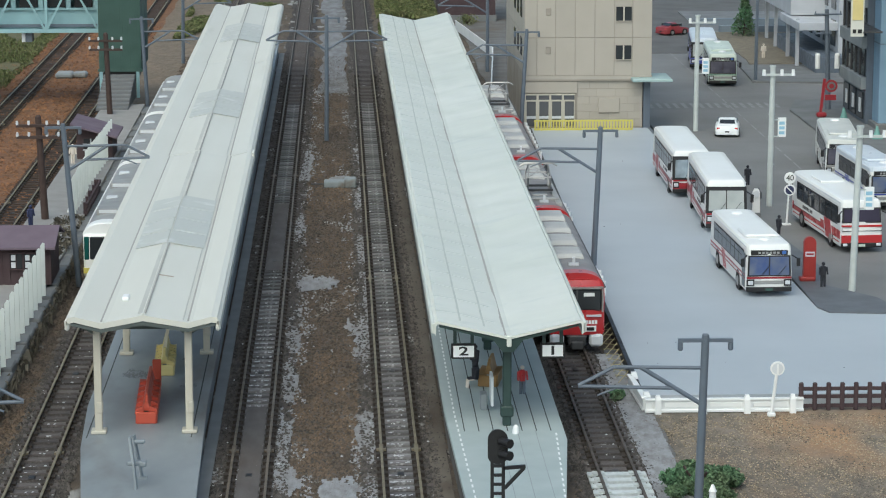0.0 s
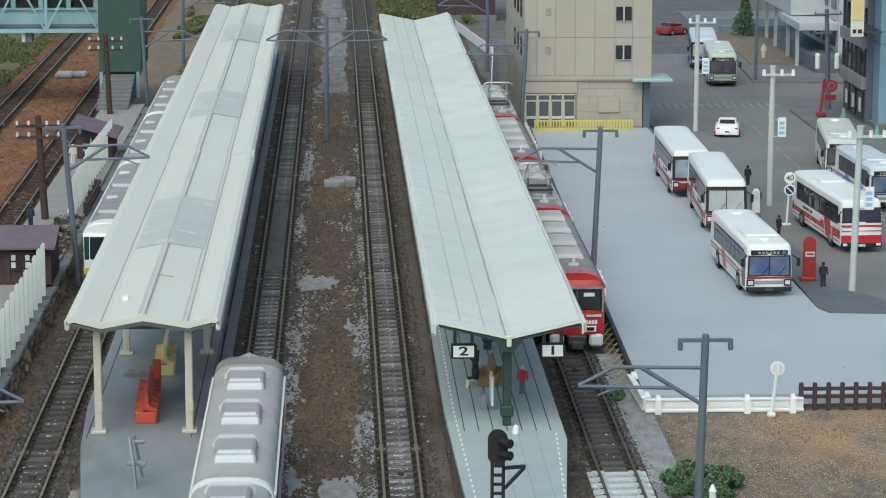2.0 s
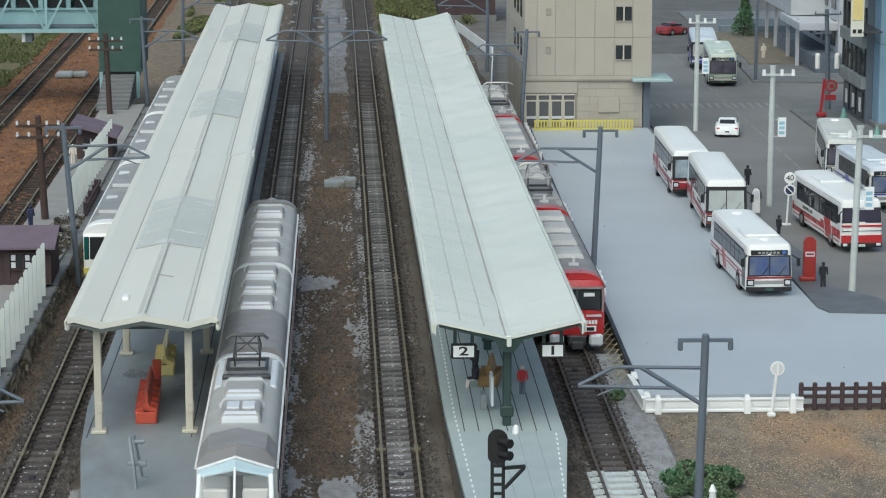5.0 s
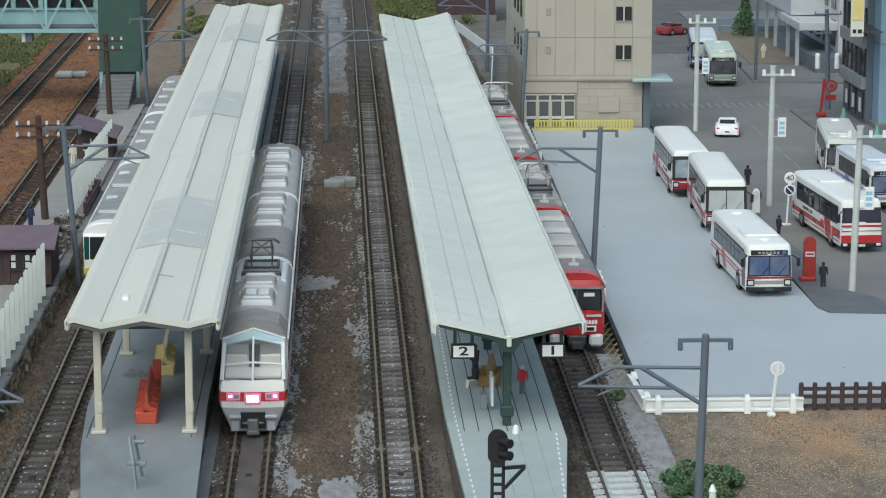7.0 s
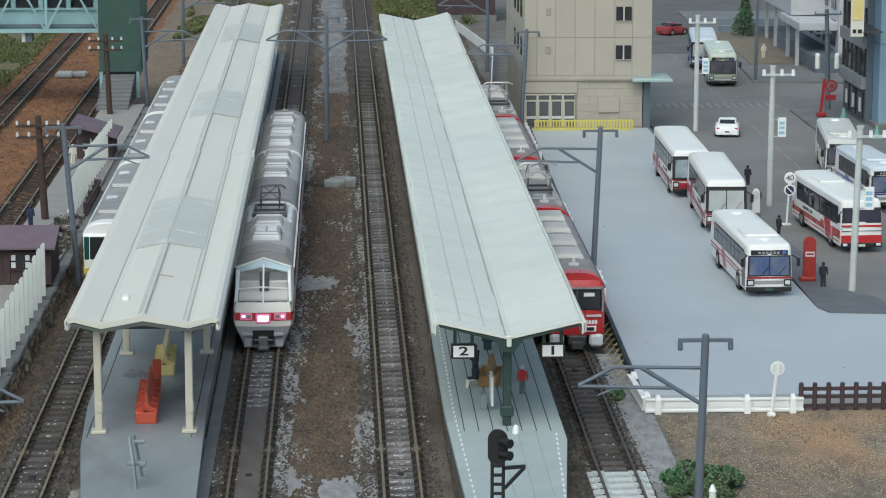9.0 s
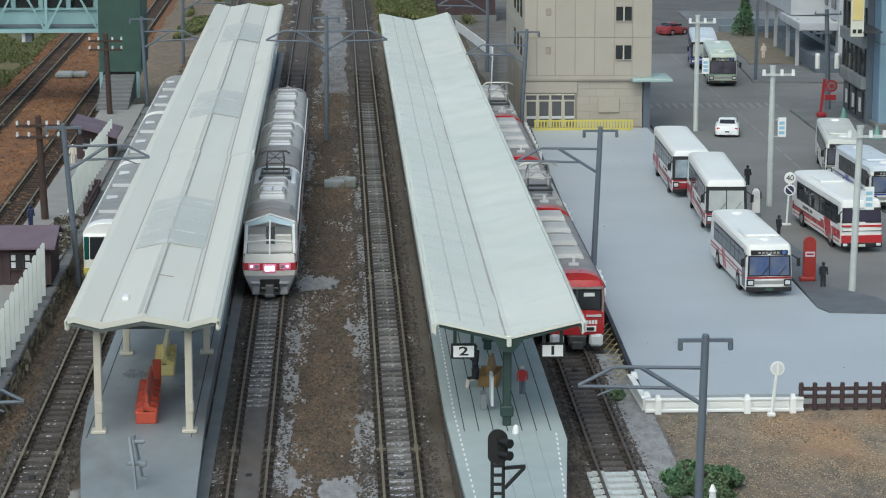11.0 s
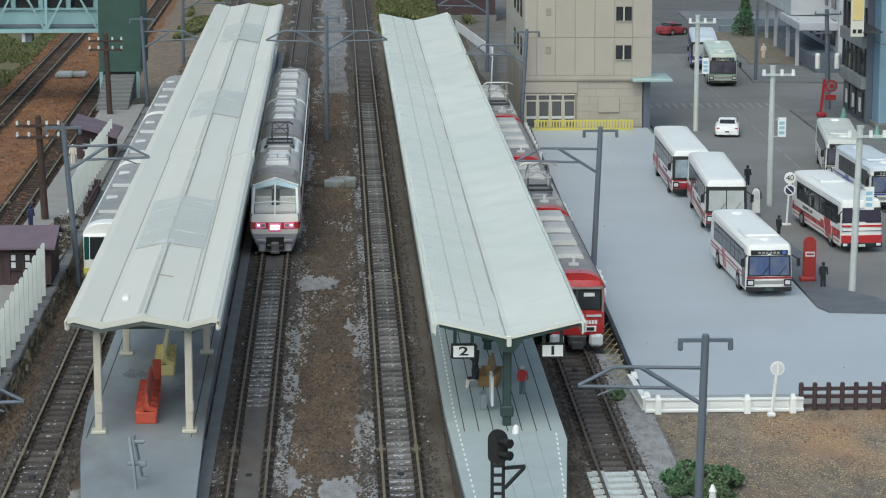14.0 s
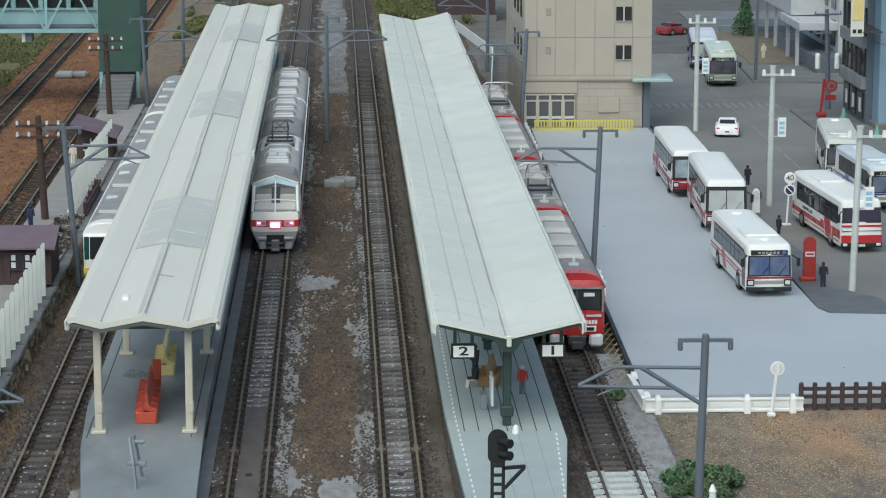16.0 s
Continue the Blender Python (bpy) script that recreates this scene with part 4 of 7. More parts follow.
def old_train():
    t = thing("train", at(-12.55, 142.5, 0.06), "cream and yellow-striped model railcar with pale grey roof and teal windscreen", "train")
    hw = 1.37
    for k in range(3):
        y0, y1 = 23.3 * k + (0.5 if k == 0 else 0), 23.3 * (k + 1) - 0.5
        body = part("car_body", prism(bmesh.new(), car_profile(hw, 0.8, 2.95, 3.4), y0, y1), BUS_WHITE, t, "off-white coach body", smooth=30)
        part("roof", prism(bmesh.new(), roof_profile(hw * 0.97, 3.0, 3.62), y0 + (1.4 if k == 0 else 0.4), y1 - 0.3), ROOF_OLD, body, "grey roof", smooth=40)
        panes(body, hw + 0.005, y0 + 1.8, y1 - 1.2, 1.8, 2.7, 9)
        part("yellow_stripe", boxes((hw - 0.02, hw + 0.012, y0, y1, 1.15, 1.4), (-hw - 0.012, -hw + 0.02, y0, y1, 1.15, 1.4)), YELLOW, body)
        for j in range(4):
            a = y0 + 4 + j * 4.6
            if j % 2:
                part("roof_vent", boxes((-0.85, -0.2, a, a + 0.6, 3.4, 3.68), bevel=0.05), UNIT_PALE, body, "small pale roof vent")
            else:
                u = part("roof_unit", boxes((-0.95, 0.5, a - 0.6, a + 2.4, 3.4, 3.85), bevel=0.08), ROOF_OLD, body, "low grey roof box")
                part("end_plate", boxes((-0.8, 0.35, a - 0.64, a - 0.55, 3.62, 3.8)), UNIT_PALE, u)
        part("gutter", boxes((-hw - 0.03, -hw + 0.12, y0, y1, 2.98, 3.1), (hw - 0.12, hw + 0.03, y0, y1, 2.98, 3.1)), BUS_WHITE, body, "white roof edge")
        part("end_rim", prism(bmesh.new(), roof_profile(hw, 3.0, 3.68), y0 + 0.1, y0 + 0.4), WHITE, body, "white roof end rim", smooth=40)
        bogies(body, y0, y1)
    part("cab_roof", prism(bmesh.new(), roof_profile(hw, 2.98, 3.64), 0.3, 1.9), WHITE, t, "white rounded cab roof", smooth=40)
    f = part("cab_front", boxes((-1.35, 1.35, 0.1, 0.55, 0.7, 3.1), bevel=0.12), BUS_WHITE, t)
    part("windscreen", boxes((-1.0, 1.2, 0.05, 0.3, 1.7, 2.98), bevel=0.06), GLASS, f, "broad dark windscreen")
    part("side_screen", boxes((-1.3, -1.03, 0.06, 0.3, 1.7, 2.98), bevel=0.04), glass("teal_glass", (0.015, 0.09, 0.08)), f, "teal-tinted corner pane")
    part("front_stripe", boxes((-1.36, 1.36, 0.06, 0.3, 0.95, 1.25)), YELLOW, f)


old_train()


# ---- street side ----
strip("pavement", [(37.0, 150), (120, 150), (120, 221), (38.5, 221), (37.0, 215)], 0.0, 0.26, KERB, "grey pavement with a worn kerb", "pavement")
strip("pavement", [(36.9, 234), (60, 231), (120, 231), (120, 300), (38.6, 300), (37.4, 243)], 0.0, 0.26, KERB, "grey pavement before the white office", "pavement")
strip("planting_bed", ribbon(38.8, 48, 247, 276, 0.3, 4, 21), 0.2, 0.34, BED_TAN, "dry tan planting bed inside a kerb", "ground")
strip("traffic_island", [(25.0, 135.2), (25.4, 134.0), (28.2, 133.6), (29.2, 134.6), (28.6, 137.6), (26.5, 141.0), (27.2, 146.0), (26.4, 158.0), (25.2, 158.0), (25.0, 143.0)], 0.05, 0.36, KERB_DARK, "dark grey bus stop island with rounded end", "pavement")
strip("kerb", [(24.42, 143.5), (24.62, 143.5), (24.25, 204.0), (24.05, 204.0)], 0.1, 0.33, KERB_DARK, "dark narrow kerb between forecourt and road", "kerb")
strip("kerb", [(13.55, 116.5), (13.75, 116.5), (14.95, 204.0), (14.75, 204.0)], -0.3, 0.33, BLACK, "black edge strip of the forecourt", "kerb")

strip("road", ribbon(24.7, 140, 258, 420, 0.0, 20, 23), 0.05, 0.13, ROAD_DARK, "darker road surface of the far street", "road")
STRIPE = mesh_of("stripe", boxes((-0.16, 0.16, -1.6, 1.6, 0, 0.012)), ROAD_PAINT)
crossing = thing("crosswalk", at(0, 0, 0.1), "faded white crosswalk stripes on the road", "crosswalk", kind="structure")
for i in range(16):
    piece("stripe", STRIPE, crossing, 26.0 + i * 0.7, 218.6, 0.004)
lane = thing("lane_line", at(0, 0, 0.1), "faded thin white lane line on the road", "road marking", kind="structure")
for i in range(26):
    part("line_piece", boxes((32.55 - 0.06, 32.55 + 0.06, 176 + i * 4, 178.9 + i * 4, 0.002, 0.012)), ROAD_PAINT, lane)
for i in range(14):
    x = 26.2 + i * 0.9
    part("line_piece", boxes((x, x + 0.5, 197 + i * 3.0, 197.6 + i * 3.0, 0.002, 0.01)), ASPHALT, lane)


DOOR_GLASS = glass("pale_door_glass", (0.10, 0.105, 0.115), 0.2)


def facade():
    b = thing("station_building", at(0, 0, 0.0), "beige panelled station building with dark windows and glazed ground floor", "building")
    core = part("wall", boxes((14.5, 24.35, 204.74, 227, 4.1, 13.4), (14.5, 23.7, 204.87, 226, 0.0, 4.1)), BEIGE_DARK, b, "darker joints between the panels")
    xs = [14.48, 15.42, 16.86, 18.39, 19.91, 21.44, 22.84, 24.37]
    zs = [4.3, 7.25, 10.3, 13.4]
    for z0, z1 in zip(zs, zs[1:]):
        for x0, x1 in zip(xs, xs[1:]):
            part("panel", boxes((x0 + 0.018, x1 - 0.018, 204.71, 204.78, z0 + 0.02, z1 - 0.02), bevel=0.02), BEIGE, core)
    for z0, z1 in zip(zs, zs[1:]):
        for i in range(6):
            y0 = 204.8 + i * 3.7
            part("side_panel", boxes((14.46, 14.52, y0 + 0.03, y0 + 3.67, z0 + 0.03, z1 - 0.03)), BEIGE, core)
    part("cornice", boxes((14.42, 22.8, 204.64, 204.8, 4.03, 4.3), (22.8, 24.4, 204.66, 204.8, 4.2, 4.32)), BEIGE, b, "beige string course")
    # Solid darker beige strip: the shadow line below the string course, painted.
    part("shadow_gap", boxes((14.4, 23.75, 204.66, 205.25, 3.9, 4.03)), BEIGE_DARK, b)
    part("roof", boxes((14.4, 24.45, 204.5, 227.2, 13.4, 13.7), bevel=0.05), KERB, b)
    for z0 in (5.6, 8.6):
        w = part("window", boxes((21.55, 22.75, 204.62, 204.75, z0 - 0.02, z0 + 1.06)), GLASS, b, "dark two-pane window")
        part("mullion", boxes((22.09, 22.2, 204.58, 204.7, z0 - 0.02, z0 + 1.06)), CREAM, w)
        part("sill", boxes((21.5, 22.8, 204.6, 204.72, z0 - 0.08, z0 - 0.02)), BEIGE, w)
        part("vent", boxes((16.1, 16.5, 204.64, 204.72, z0 + 0.4, z0 + 0.95), bevel=0.03), BEIGE_DARK, b, "small square wall vent")
    for z0 in (5.6, 8.6):
        for y0 in (207.5, 211.2, 214.9):
            part("side_window", boxes((14.4, 14.5, y0, y0 + 1.6, z0, z0 + 1.4)), GLASS, b)
    # ground floor: coursed blocks and glazed doors
    for r in range(6):
        z0 = 0.28 + r * 0.6
        off = 0.55 if r % 2 else 0.0
        x = 18.6
        while x < 23.6:
            x1 = min(x + (1.5 if x > 18.61 else 1.5 - off), 23.68)
            part("block", boxes((x + 0.008, x1 - 0.008, 204.845, 204.91, z0 + 0.008, z0 + 0.592), bevel=0.01), BEIGE, core)
            x = x1
    part("shutter_panel", boxes((20.25, 21.9, 204.71, 204.89, 1.4, 2.55), bevel=0.03), BEIGE, b, "blank raised panel")
    part("lintel", boxes((14.35, 18.6, 204.72, 204.91, 2.95, 3.86), bevel=0.02), BEIGE, b)
    for i in range(4):
        x0 = 14.5 + i * 0.99
        g = part("glazed_door", boxes((x0 + 0.08, x0 + 0.9, 204.79, 204.89, 0.35, 2.85)), DOOR_GLASS, b, "glazed station door")
        part("door_frame", boxes((x0 - 0.05, x0 + 0.08, 204.69, 204.87, 0.3, 2.9), (x0 + 0.08, x0 + 0.94, 204.705, 204.87, 2.3, 2.42), (x0 + 0.08, x0 + 0.94, 204.705, 204.87, 2.78, 2.9), (x0 + 0.08, x0 + 0.15, 204.71, 204.87, 0.3, 2.3), (x0 + 0.87, x0 + 0.94, 204.71, 204.87, 0.3, 2.3)), CREAM, g)
        part("kick_plate", boxes((x0 + 0.1, x0 + 0.88, 204.72, 204.83, 0.95, 1.15)), UNIT_PALE, g)
    part("corner_column", boxes((23.75, 24.3, 204.7, 205.6, 0.1, 4.15), bevel=0.03), STEEL, b, "blue-grey corner column")
    part("entrance_canopy", boxes((22.75, 25.85, 203.3, 207.5, 3.94, 4.16), bevel=0.04), TURQUOISE, b, "turquoise-edged entrance canopy")


facade()

yf = thing("barrier_fence", at(0, 203.0, 0.28), "bright yellow slatted barrier before the station building", "fence")
for z0, z1 in ((0.0, 0.14), (0.68, 0.80)):
    part("rail", boxes((15.1, 22.75, -0.05, 0.05, z0, z1)), YELLOW, yf)
SLAT = mesh_of("slat", boxes((-0.06, 0.06, -0.04, 0.04, 0.1, 0.7)), YELLOW)
for i in range(33):
    piece("slat", SLAT, yf, 15.2 + i * 0.235, 0, 0)
for i in range(5):
    part("foot", boxes((15.6 + i * 1.65, 15.72 + i * 1.65, -0.3, 0.1, -0.02, 0.1)), YELLOW, yf)


# ---- buses ----
def wheel(body, x, y, r=0.48, w=0.28):
    bm = bmesh.new()
    rod(bm, (x - w / 2, y, r), (x + w / 2, y, r), r, n=18)
    wh = part("wheel", bm, RUBBER, body)
    s = 1 if x > 0 else -1
    rim = bmesh.new()
    rod(rim, (x + s * w / 2 - s * 0.02, y, r), (x + s * (w / 2 + 0.03), y, r), r * 0.55, n=14)
    part("rim", rim, METAL, wh)


def bus(m, label, L=10.6, tall=1.0, stripe=CRIMSON, paint=BUS_WHITE, kind="city", group="parked buses", roofp=None, rear=False, screen=None):
    """A bus with its front towards local -y (rear=True: the back is modelled there)."""
    t = thing("bus", m, label, "bus", group)
    hw, h = 1.25, 2.92
    a, e = -L / 2, L / 2
    secs = []
    lean = 0.22 if kind == "coach" else 0.08

    def ring(z, ins, fr):
        w = hw - ins
        c = 0.16
        return [(-w, a + fr + c, z), (-w + c * 0.6, a + fr, z), (0, a + fr - 0.05, z), (w - c * 0.6, a + fr, z), (w, a + fr + c, z), (w, e - c, z), (w - c, e, z), (-w + c, e, z), (-w, e - c, z)]
    bm = loft(bmesh.new(), [ring(0.34, 0.03, 0.03), ring(0.5, 0.0, 0.0), ring(1.35, 0.0, 0.0), ring(2.55, 0.05, lean)])
    body = part("body", bm, paint, t, smooth=30)
    bm = loft(bmesh.new(), [ring(2.55, 0.05, lean), ring(2.76, 0.07, lean + 0.04), ring(2.87, 0.13, lean + 0.1), ring(2.91, 0.26, lean + 0.22), ring(2.925, 0.5, lean + 0.5)])
    roof = part("roof", bm, roofp or paint, t, smooth=28)
    for s in (-1, 1):
        part("rain_gutter", boxes((s * 1.19 - 0.02, s * 1.19 + 0.02, a + 0.4, e - 0.3, 2.7, 2.75)), UNIT_PALE, roof)
    if kind == "city":
        part("roof_unit", boxes((-0.95, 0.95, a + 2.0, a + 4.4, 2.88, 3.08), bevel=0.09), roofp or paint, roof)
        bm = bmesh.new()
        rod(bm, (0, a + 1.4, 2.9), (0, a + 1.4, 3.02), 0.36, 0.28, 14)
        part("roof_vent", bm, WHITE, roof)
        bm = bmesh.new()
        rod(bm, (0, e - 1.4, 2.9), (0, e - 1.4, 3.02), 0.36, 0.28, 14)
        part("roof_vent", bm, WHITE, roof)
    elif rear:
        part("roof_unit", boxes((-0.75, 0.75, e - 5.0, e - 2.6, 2.9, 3.02), bevel=0.05), roofp or paint, roof)
    # side windows
    n, gap = 7, (0.05 if kind == "city" else 0.1)
    w = (L - 2.2) / n
    for s in (-1, 1):
        for i in range(n):
            y0 = a + 0.9 + i * w
            pane = part("window", boxes((s * 1.222 - 0.025, s * 1.222 + 0.025, y0 + gap, y0 + w - gap, 1.5, 2.4), bevel=0.015), GLASS, body)
            part("window_bar", boxes((s * 1.245 - 0.012, s * 1.245 + 0.012, y0 + 0.06, y0 + w - 0.06, 2.08, 2.12)), METAL_DARK, pane)
        part("window_surround", boxes((s * 1.232 - 0.014, s * 1.232 + 0.014, a + 0.85, e - 1.2, 1.44, 2.46)), BLACK, body)
        if kind == "city":
            part("stripe", boxes((s * hw - 0.012, s * hw + 0.012, a + 0.3, e - 0.3, 1.12, 1.22)), stripe, body)
            part("stripe", boxes((s * hw - 0.012, s * hw + 0.012, a + 0.3, e - 0.3, 0.92, 0.99)), stripe, body)
            for k in (0.0, 0.5):
                bm = bmesh.new()
                y0 = a + L * 0.52 + k
                loft(bm, [[(s * hw - 0.015, y0, 0.45), (s * hw - 0.015, y0 + 0.34, 0.45), (s * hw - 0.015, y0 + 1.04, 1.42), (s * hw - 0.015, y0 + 0.7, 1.42)], [(s * hw + 0.014, y0, 0.45), (s * hw + 0.014, y0 + 0.34, 0.45), (s * hw + 0.014, y0 + 1.04, 1.42), (s * hw + 0.014, y0 + 0.7, 1.42)]])
                part("slanted_stripe", bm, stripe, body)
        else:
            front, into = (e, -1) if rear else (a, 1)

            def along(v, w, z0, z1, proud, name, material):
                p, q = front + into * v, front + into * w
                return part(name, boxes((s * hw - 0.012, s * hw + proud, min(p, q), max(p, q), z0, z1) if s > 0 else (-hw - proud, -hw + 0.012, min(p, q), max(p, q), z0, z1)), material, body)
            along(0.25, L - 0.2, 0.74, 1.2, 0.010, "stripe", stripe)
            along(0.4, L - 0.3, 0.54, 0.60, 0.010, "lower_stripe", stripe)
            along(0.6, L * 0.6, 1.02, 1.43, 0.016, "letter_panel", paint)
            along(0.5, L * 0.62, 0.98, 1.02, 0.018, "panel_line", METAL_DARK)
            for i in range(7):
                along(L * 0.24 + i * 0.34, L * 0.24 + i * 0.34 + (0.26 if i != 4 else 0.1), 1.14, 1.32, 0.022, "lettering_bar", METAL_DARK)
            for k, (v, w, m) in enumerate(((0.60, 1.35, stripe), (0.47, 0.1, UNIT_PALE), (2.05, 0.1, UNIT_PALE))):
                bm = bmesh.new()
                y0 = L * 0.62 + v
                ends = [[(s * x, front + into * yy, z) for yy, z in ((y0 + 0.45, 0.44), (y0 + w + 0.45, 0.44), (y0 + w, 1.44), (y0, 1.44))] for x in (hw - 0.015, hw + 0.018 + 0.002 * k)]
                part("slanted_stripe", loft(bm, ends), m, body)
        part("door", boxes((-1.262, -1.24, a + 0.3, a + 1.15, 0.5, 2.35)), GLASS, body) if s < 0 and kind == "city" else None
        for y in (a + 2.3, e - 2.6):
            wheel(body, s * 1.12, y)
            arch = bmesh.new()
            rod(arch, (s * (hw - 0.05), y, 0.5), (s * (hw + 0.008), y, 0.5), 0.6, n=18)
            part("wheel_arch", arch, BLACK, body)
        part("mirror_arm", bar(bmesh.new(), (s * 1.2, a + 0.1, 2.3), (s * 1.5, a - 0.3, 2.15), 0.05, 0.05), BLACK, body)
        part("mirror", boxes((s * 1.5 - 0.1, s * 1.5 + 0.1, a - 0.38, a - 0.26, 1.75, 2.2), bevel=0.03), BLACK, body)
    # the end towards the viewer
    z0, z1 = (1.22, 2.22) if kind == "city" else (1.25, 2.4)
    if rear:
        z0, z1 = 1.72, 2.4
    bm = bmesh.new()
    f0, f1 = lean * (z0 - 1.35) / 1.2 - 0.04, lean * (z1 - 1.35) / 1.2 - 0.04
    f0 = max(f0, -0.04)
    loft(bm, [[(-1.08, a + f0 - 0.03, z0), (1.08, a + f0 - 0.03, z0), (1.08, a + f0 + 0.3, z0), (-1.08, a + f0 + 0.3, z0)], [(-1.04, a + f1 - 0.03, z1), (1.04, a + f1 - 0.03, z1), (1.04, a + f1 + 0.3, z1), (-1.04, a + f1 + 0.3, z1)]])
    fr = bmesh.new()
    rim = 0.15 if kind == "coach" and not rear else 0.07
    loft(fr, [[(-1.1 - rim, a + f0 - 0.012, z0 - rim), (1.1 + rim, a + f0 - 0.012, z0 - rim), (1.1 + rim, a + f0 + 0.3, z0 - rim), (-1.1 - rim, a + f0 + 0.3, z0 - rim)], [(-1.06 - rim, a + f1 - 0.012, z1 + rim), (1.06 + rim, a + f1 - 0.012, z1 + rim), (1.06 + rim, a + f1 + 0.3, z1 + rim), (-1.06 - rim, a + f1 + 0.3, z1 + rim)]])
    part("screen_frame", fr, BLACK, body)
    ws = part("windscreen" if not rear else "rear_window", bm, REAR_GLASS if rear else (screen or REFLECTION_GLASS) if kind == "coach" else (screen or WINDSCREEN), body, "broad dark glass")
    if not rear:
        part("centre_bar", bar(bmesh.new(), (0, a + f0 - 0.06, z0), (0, a + f1 - 0.06, z1), 0.05, 0.03), BLACK, ws)
        for s in (-0.45, 0.45):
            part("wiper", bar(bmesh.new(), (s, a + f0 - 0.08, z0 - 0.02), (s + 0.45, a + f0 - 0.02, z0 + 0.5), 0.03, 0.02), BLACK, ws)
        if kind == "city":
            part("destination_sign", boxes((-1.0, 1.0, a + lean - 0.06, a + lean + 0.15, 2.3, 2.58), bevel=0.03), BLACK, body, "black destination display")
            for i in range(6):
                part("sign_bar", boxes((-0.6 + i * 0.2, -0.46 + i * 0.2, a + lean - 0.072, a + lean, 2.38, 2.5)), METAL, body)
            part("sign_mark", boxes((0.68, 0.9, a + lean - 0.075, a + lean, 2.36, 2.54)), BLUE_SEAT, body)
    zw = 1.44 if rear else 1.02
    part("waist_stripe", boxes((-1.2, 1.2, a - 0.062, a + 0.1, zw, zw + 0.1)), stripe, body)
    if rear:
        part("waist_line", boxes((-1.19, 1.19, a - 0.06, a + 0.1, 1.2, 1.23)), METAL_DARK, body)
    else:
        part("grille", boxes((-0.82, 0.82, a - 0.07, a + 0.1, 0.72, 0.92), bevel=0.02), METAL if kind == "city" else stripe, body)
    part("bumper", boxes((-1.22, 1.22, a - 0.1, a + 0.15, 0.3, 0.56), bevel=0.04), BLACK, body)
    if kind == "coach":
        part("lower_panel", boxes((-1.21, 1.21, a - 0.058, a + 0.1, 0.5, 0.98 if rear else 0.86)), stripe, body)
    for s in (-1, 1):
        part("headlight", boxes((s * 1.0 - 0.15, s * 1.0 + 0.15, a - 0.085 - 0.03 * rear, a + 0.1, 0.68 - 0.3 * rear, 0.92 - 0.38 * rear), bevel=0.03), UNIT_PALE, body, "paired round headlights" if not rear else "pale tail lamp")
        if not rear:
            part("lamp_bezel", boxes((s * 1.0 - 0.2, s * 1.0 + 0.2, a - 0.066, a + 0.1, 0.62, 0.98)), BLACK, body)
    part("plate", boxes((-0.2, 0.2, a - 0.115, a, 0.36, 0.5)), TOWER_GREEN if not rear else BUS_GREEN, body, "small green plate")
    for o in t.children_recursive:
        for v in o.data.vertices:
            v.co.z *= tall
    return t


REAR_GLASS = glass("violet_black_glass", (0.028, 0.02, 0.045), 0.12)
# Coach windscreens: pale reflections are painted into the colour of these two glasses.
REFLECTION_GLASS = mat("windscreen_painted_reflection", (0.27, 0.30, 0.29), 0.1, second=(0.50, 0.53, 0.53), grain=0.35, mix=0.9, big=0.4, bump=0.0)
PATCHY_REFLECTION_GLASS = mat("windscreen_patchy_reflection", (0.06, 0.065, 0.07), 0.1, second=(0.42, 0.52, 0.60), grain=0.6, mix=1.0, big=0.3, bump=0.0)
WINDSCREEN = mat("blue_lit_windscreen", (0.045, 0.08, 0.22), 0.12, second=(0.16, 0.18, 0.21), grain=0.9, mix=0.9, big=0.3, bump=0.0)
STRIPE_GREEN = mat("mid_green_stripe", (0.22, 0.36, 0.27), 0.4, grain=0.5, bump=0.02)
DIM_SCREEN = mat("violet_grey_windscreen", (0.05, 0.048, 0.075), 0.12, second=(0.13, 0.13, 0.16), grain=0.8, mix=0.8, bump=0.0)
BUS_VIOLET = mat("blue_violet_paint", (0.19, 0.20, 0.50), 0.35, grain=0.5, bump=0.02)
ROOF_OFF = mat("off_white_bus_roof", (0.56, 0.58, 0.55), 0.4, grain=0.5, bump=0.02)
ROOF_BLUE = mat("pale_blue_bus_roof", (0.60, 0.66, 0.72), 0.35, grain=0.5, bump=0.02)
bus(at(22.72, 143.85, 0.28, 2.0), "white city bus with dark red stripes and blue-tinted windscreen", 11.1, 0.98)
bus(at(23.62, 163.5, 0.28, -2.0), "white coach with crimson side stripes and a grey reflection painted on its windscreen", 11.9, 1.11, kind="coach")
bus(at(23.1, 176.8, 0.28, -0.5), "white and crimson coach at the end of the row", 11.9, 1.06, kind="coach", screen=PATCHY_REFLECTION_GLASS)
bus(at(30.08, 157.6, 0.1, 4.6), "red and white highway coach seen from its back", 11.6, 1.07, stripe=RED, kind="coach", rear=True)
bus(at(34.9, 171.2, 0.1, 3.0), "white city bus with blue roof edge and skirt", 9.6, 0.98, stripe=BLUE, kind="city", roofp=ROOF_BLUE)
bus(at(35.1, 183.6, 0.1, -6.6), "off-white older bus with dark side windows", 11.0, paint=BUS_WHITE, stripe=ROOF_PALE, kind="city", roofp=ROOF_OFF, screen=DIM_SCREEN)
bus(at(34.3, 236.8, 0.1, -5.0), "pale green city bus waiting on the far street", 11.0, paint=BUS_GREEN, stripe=STRIPE_GREEN, screen=DIM_SCREEN)
bus(at(34.5, 249.4, 0.1, -6.0), "blue-violet bus with pale roof behind the green bus", 10.4, stripe=BLUE, kind="coach", paint=BUS_VIOLET, roofp=ROOF_BLUE)


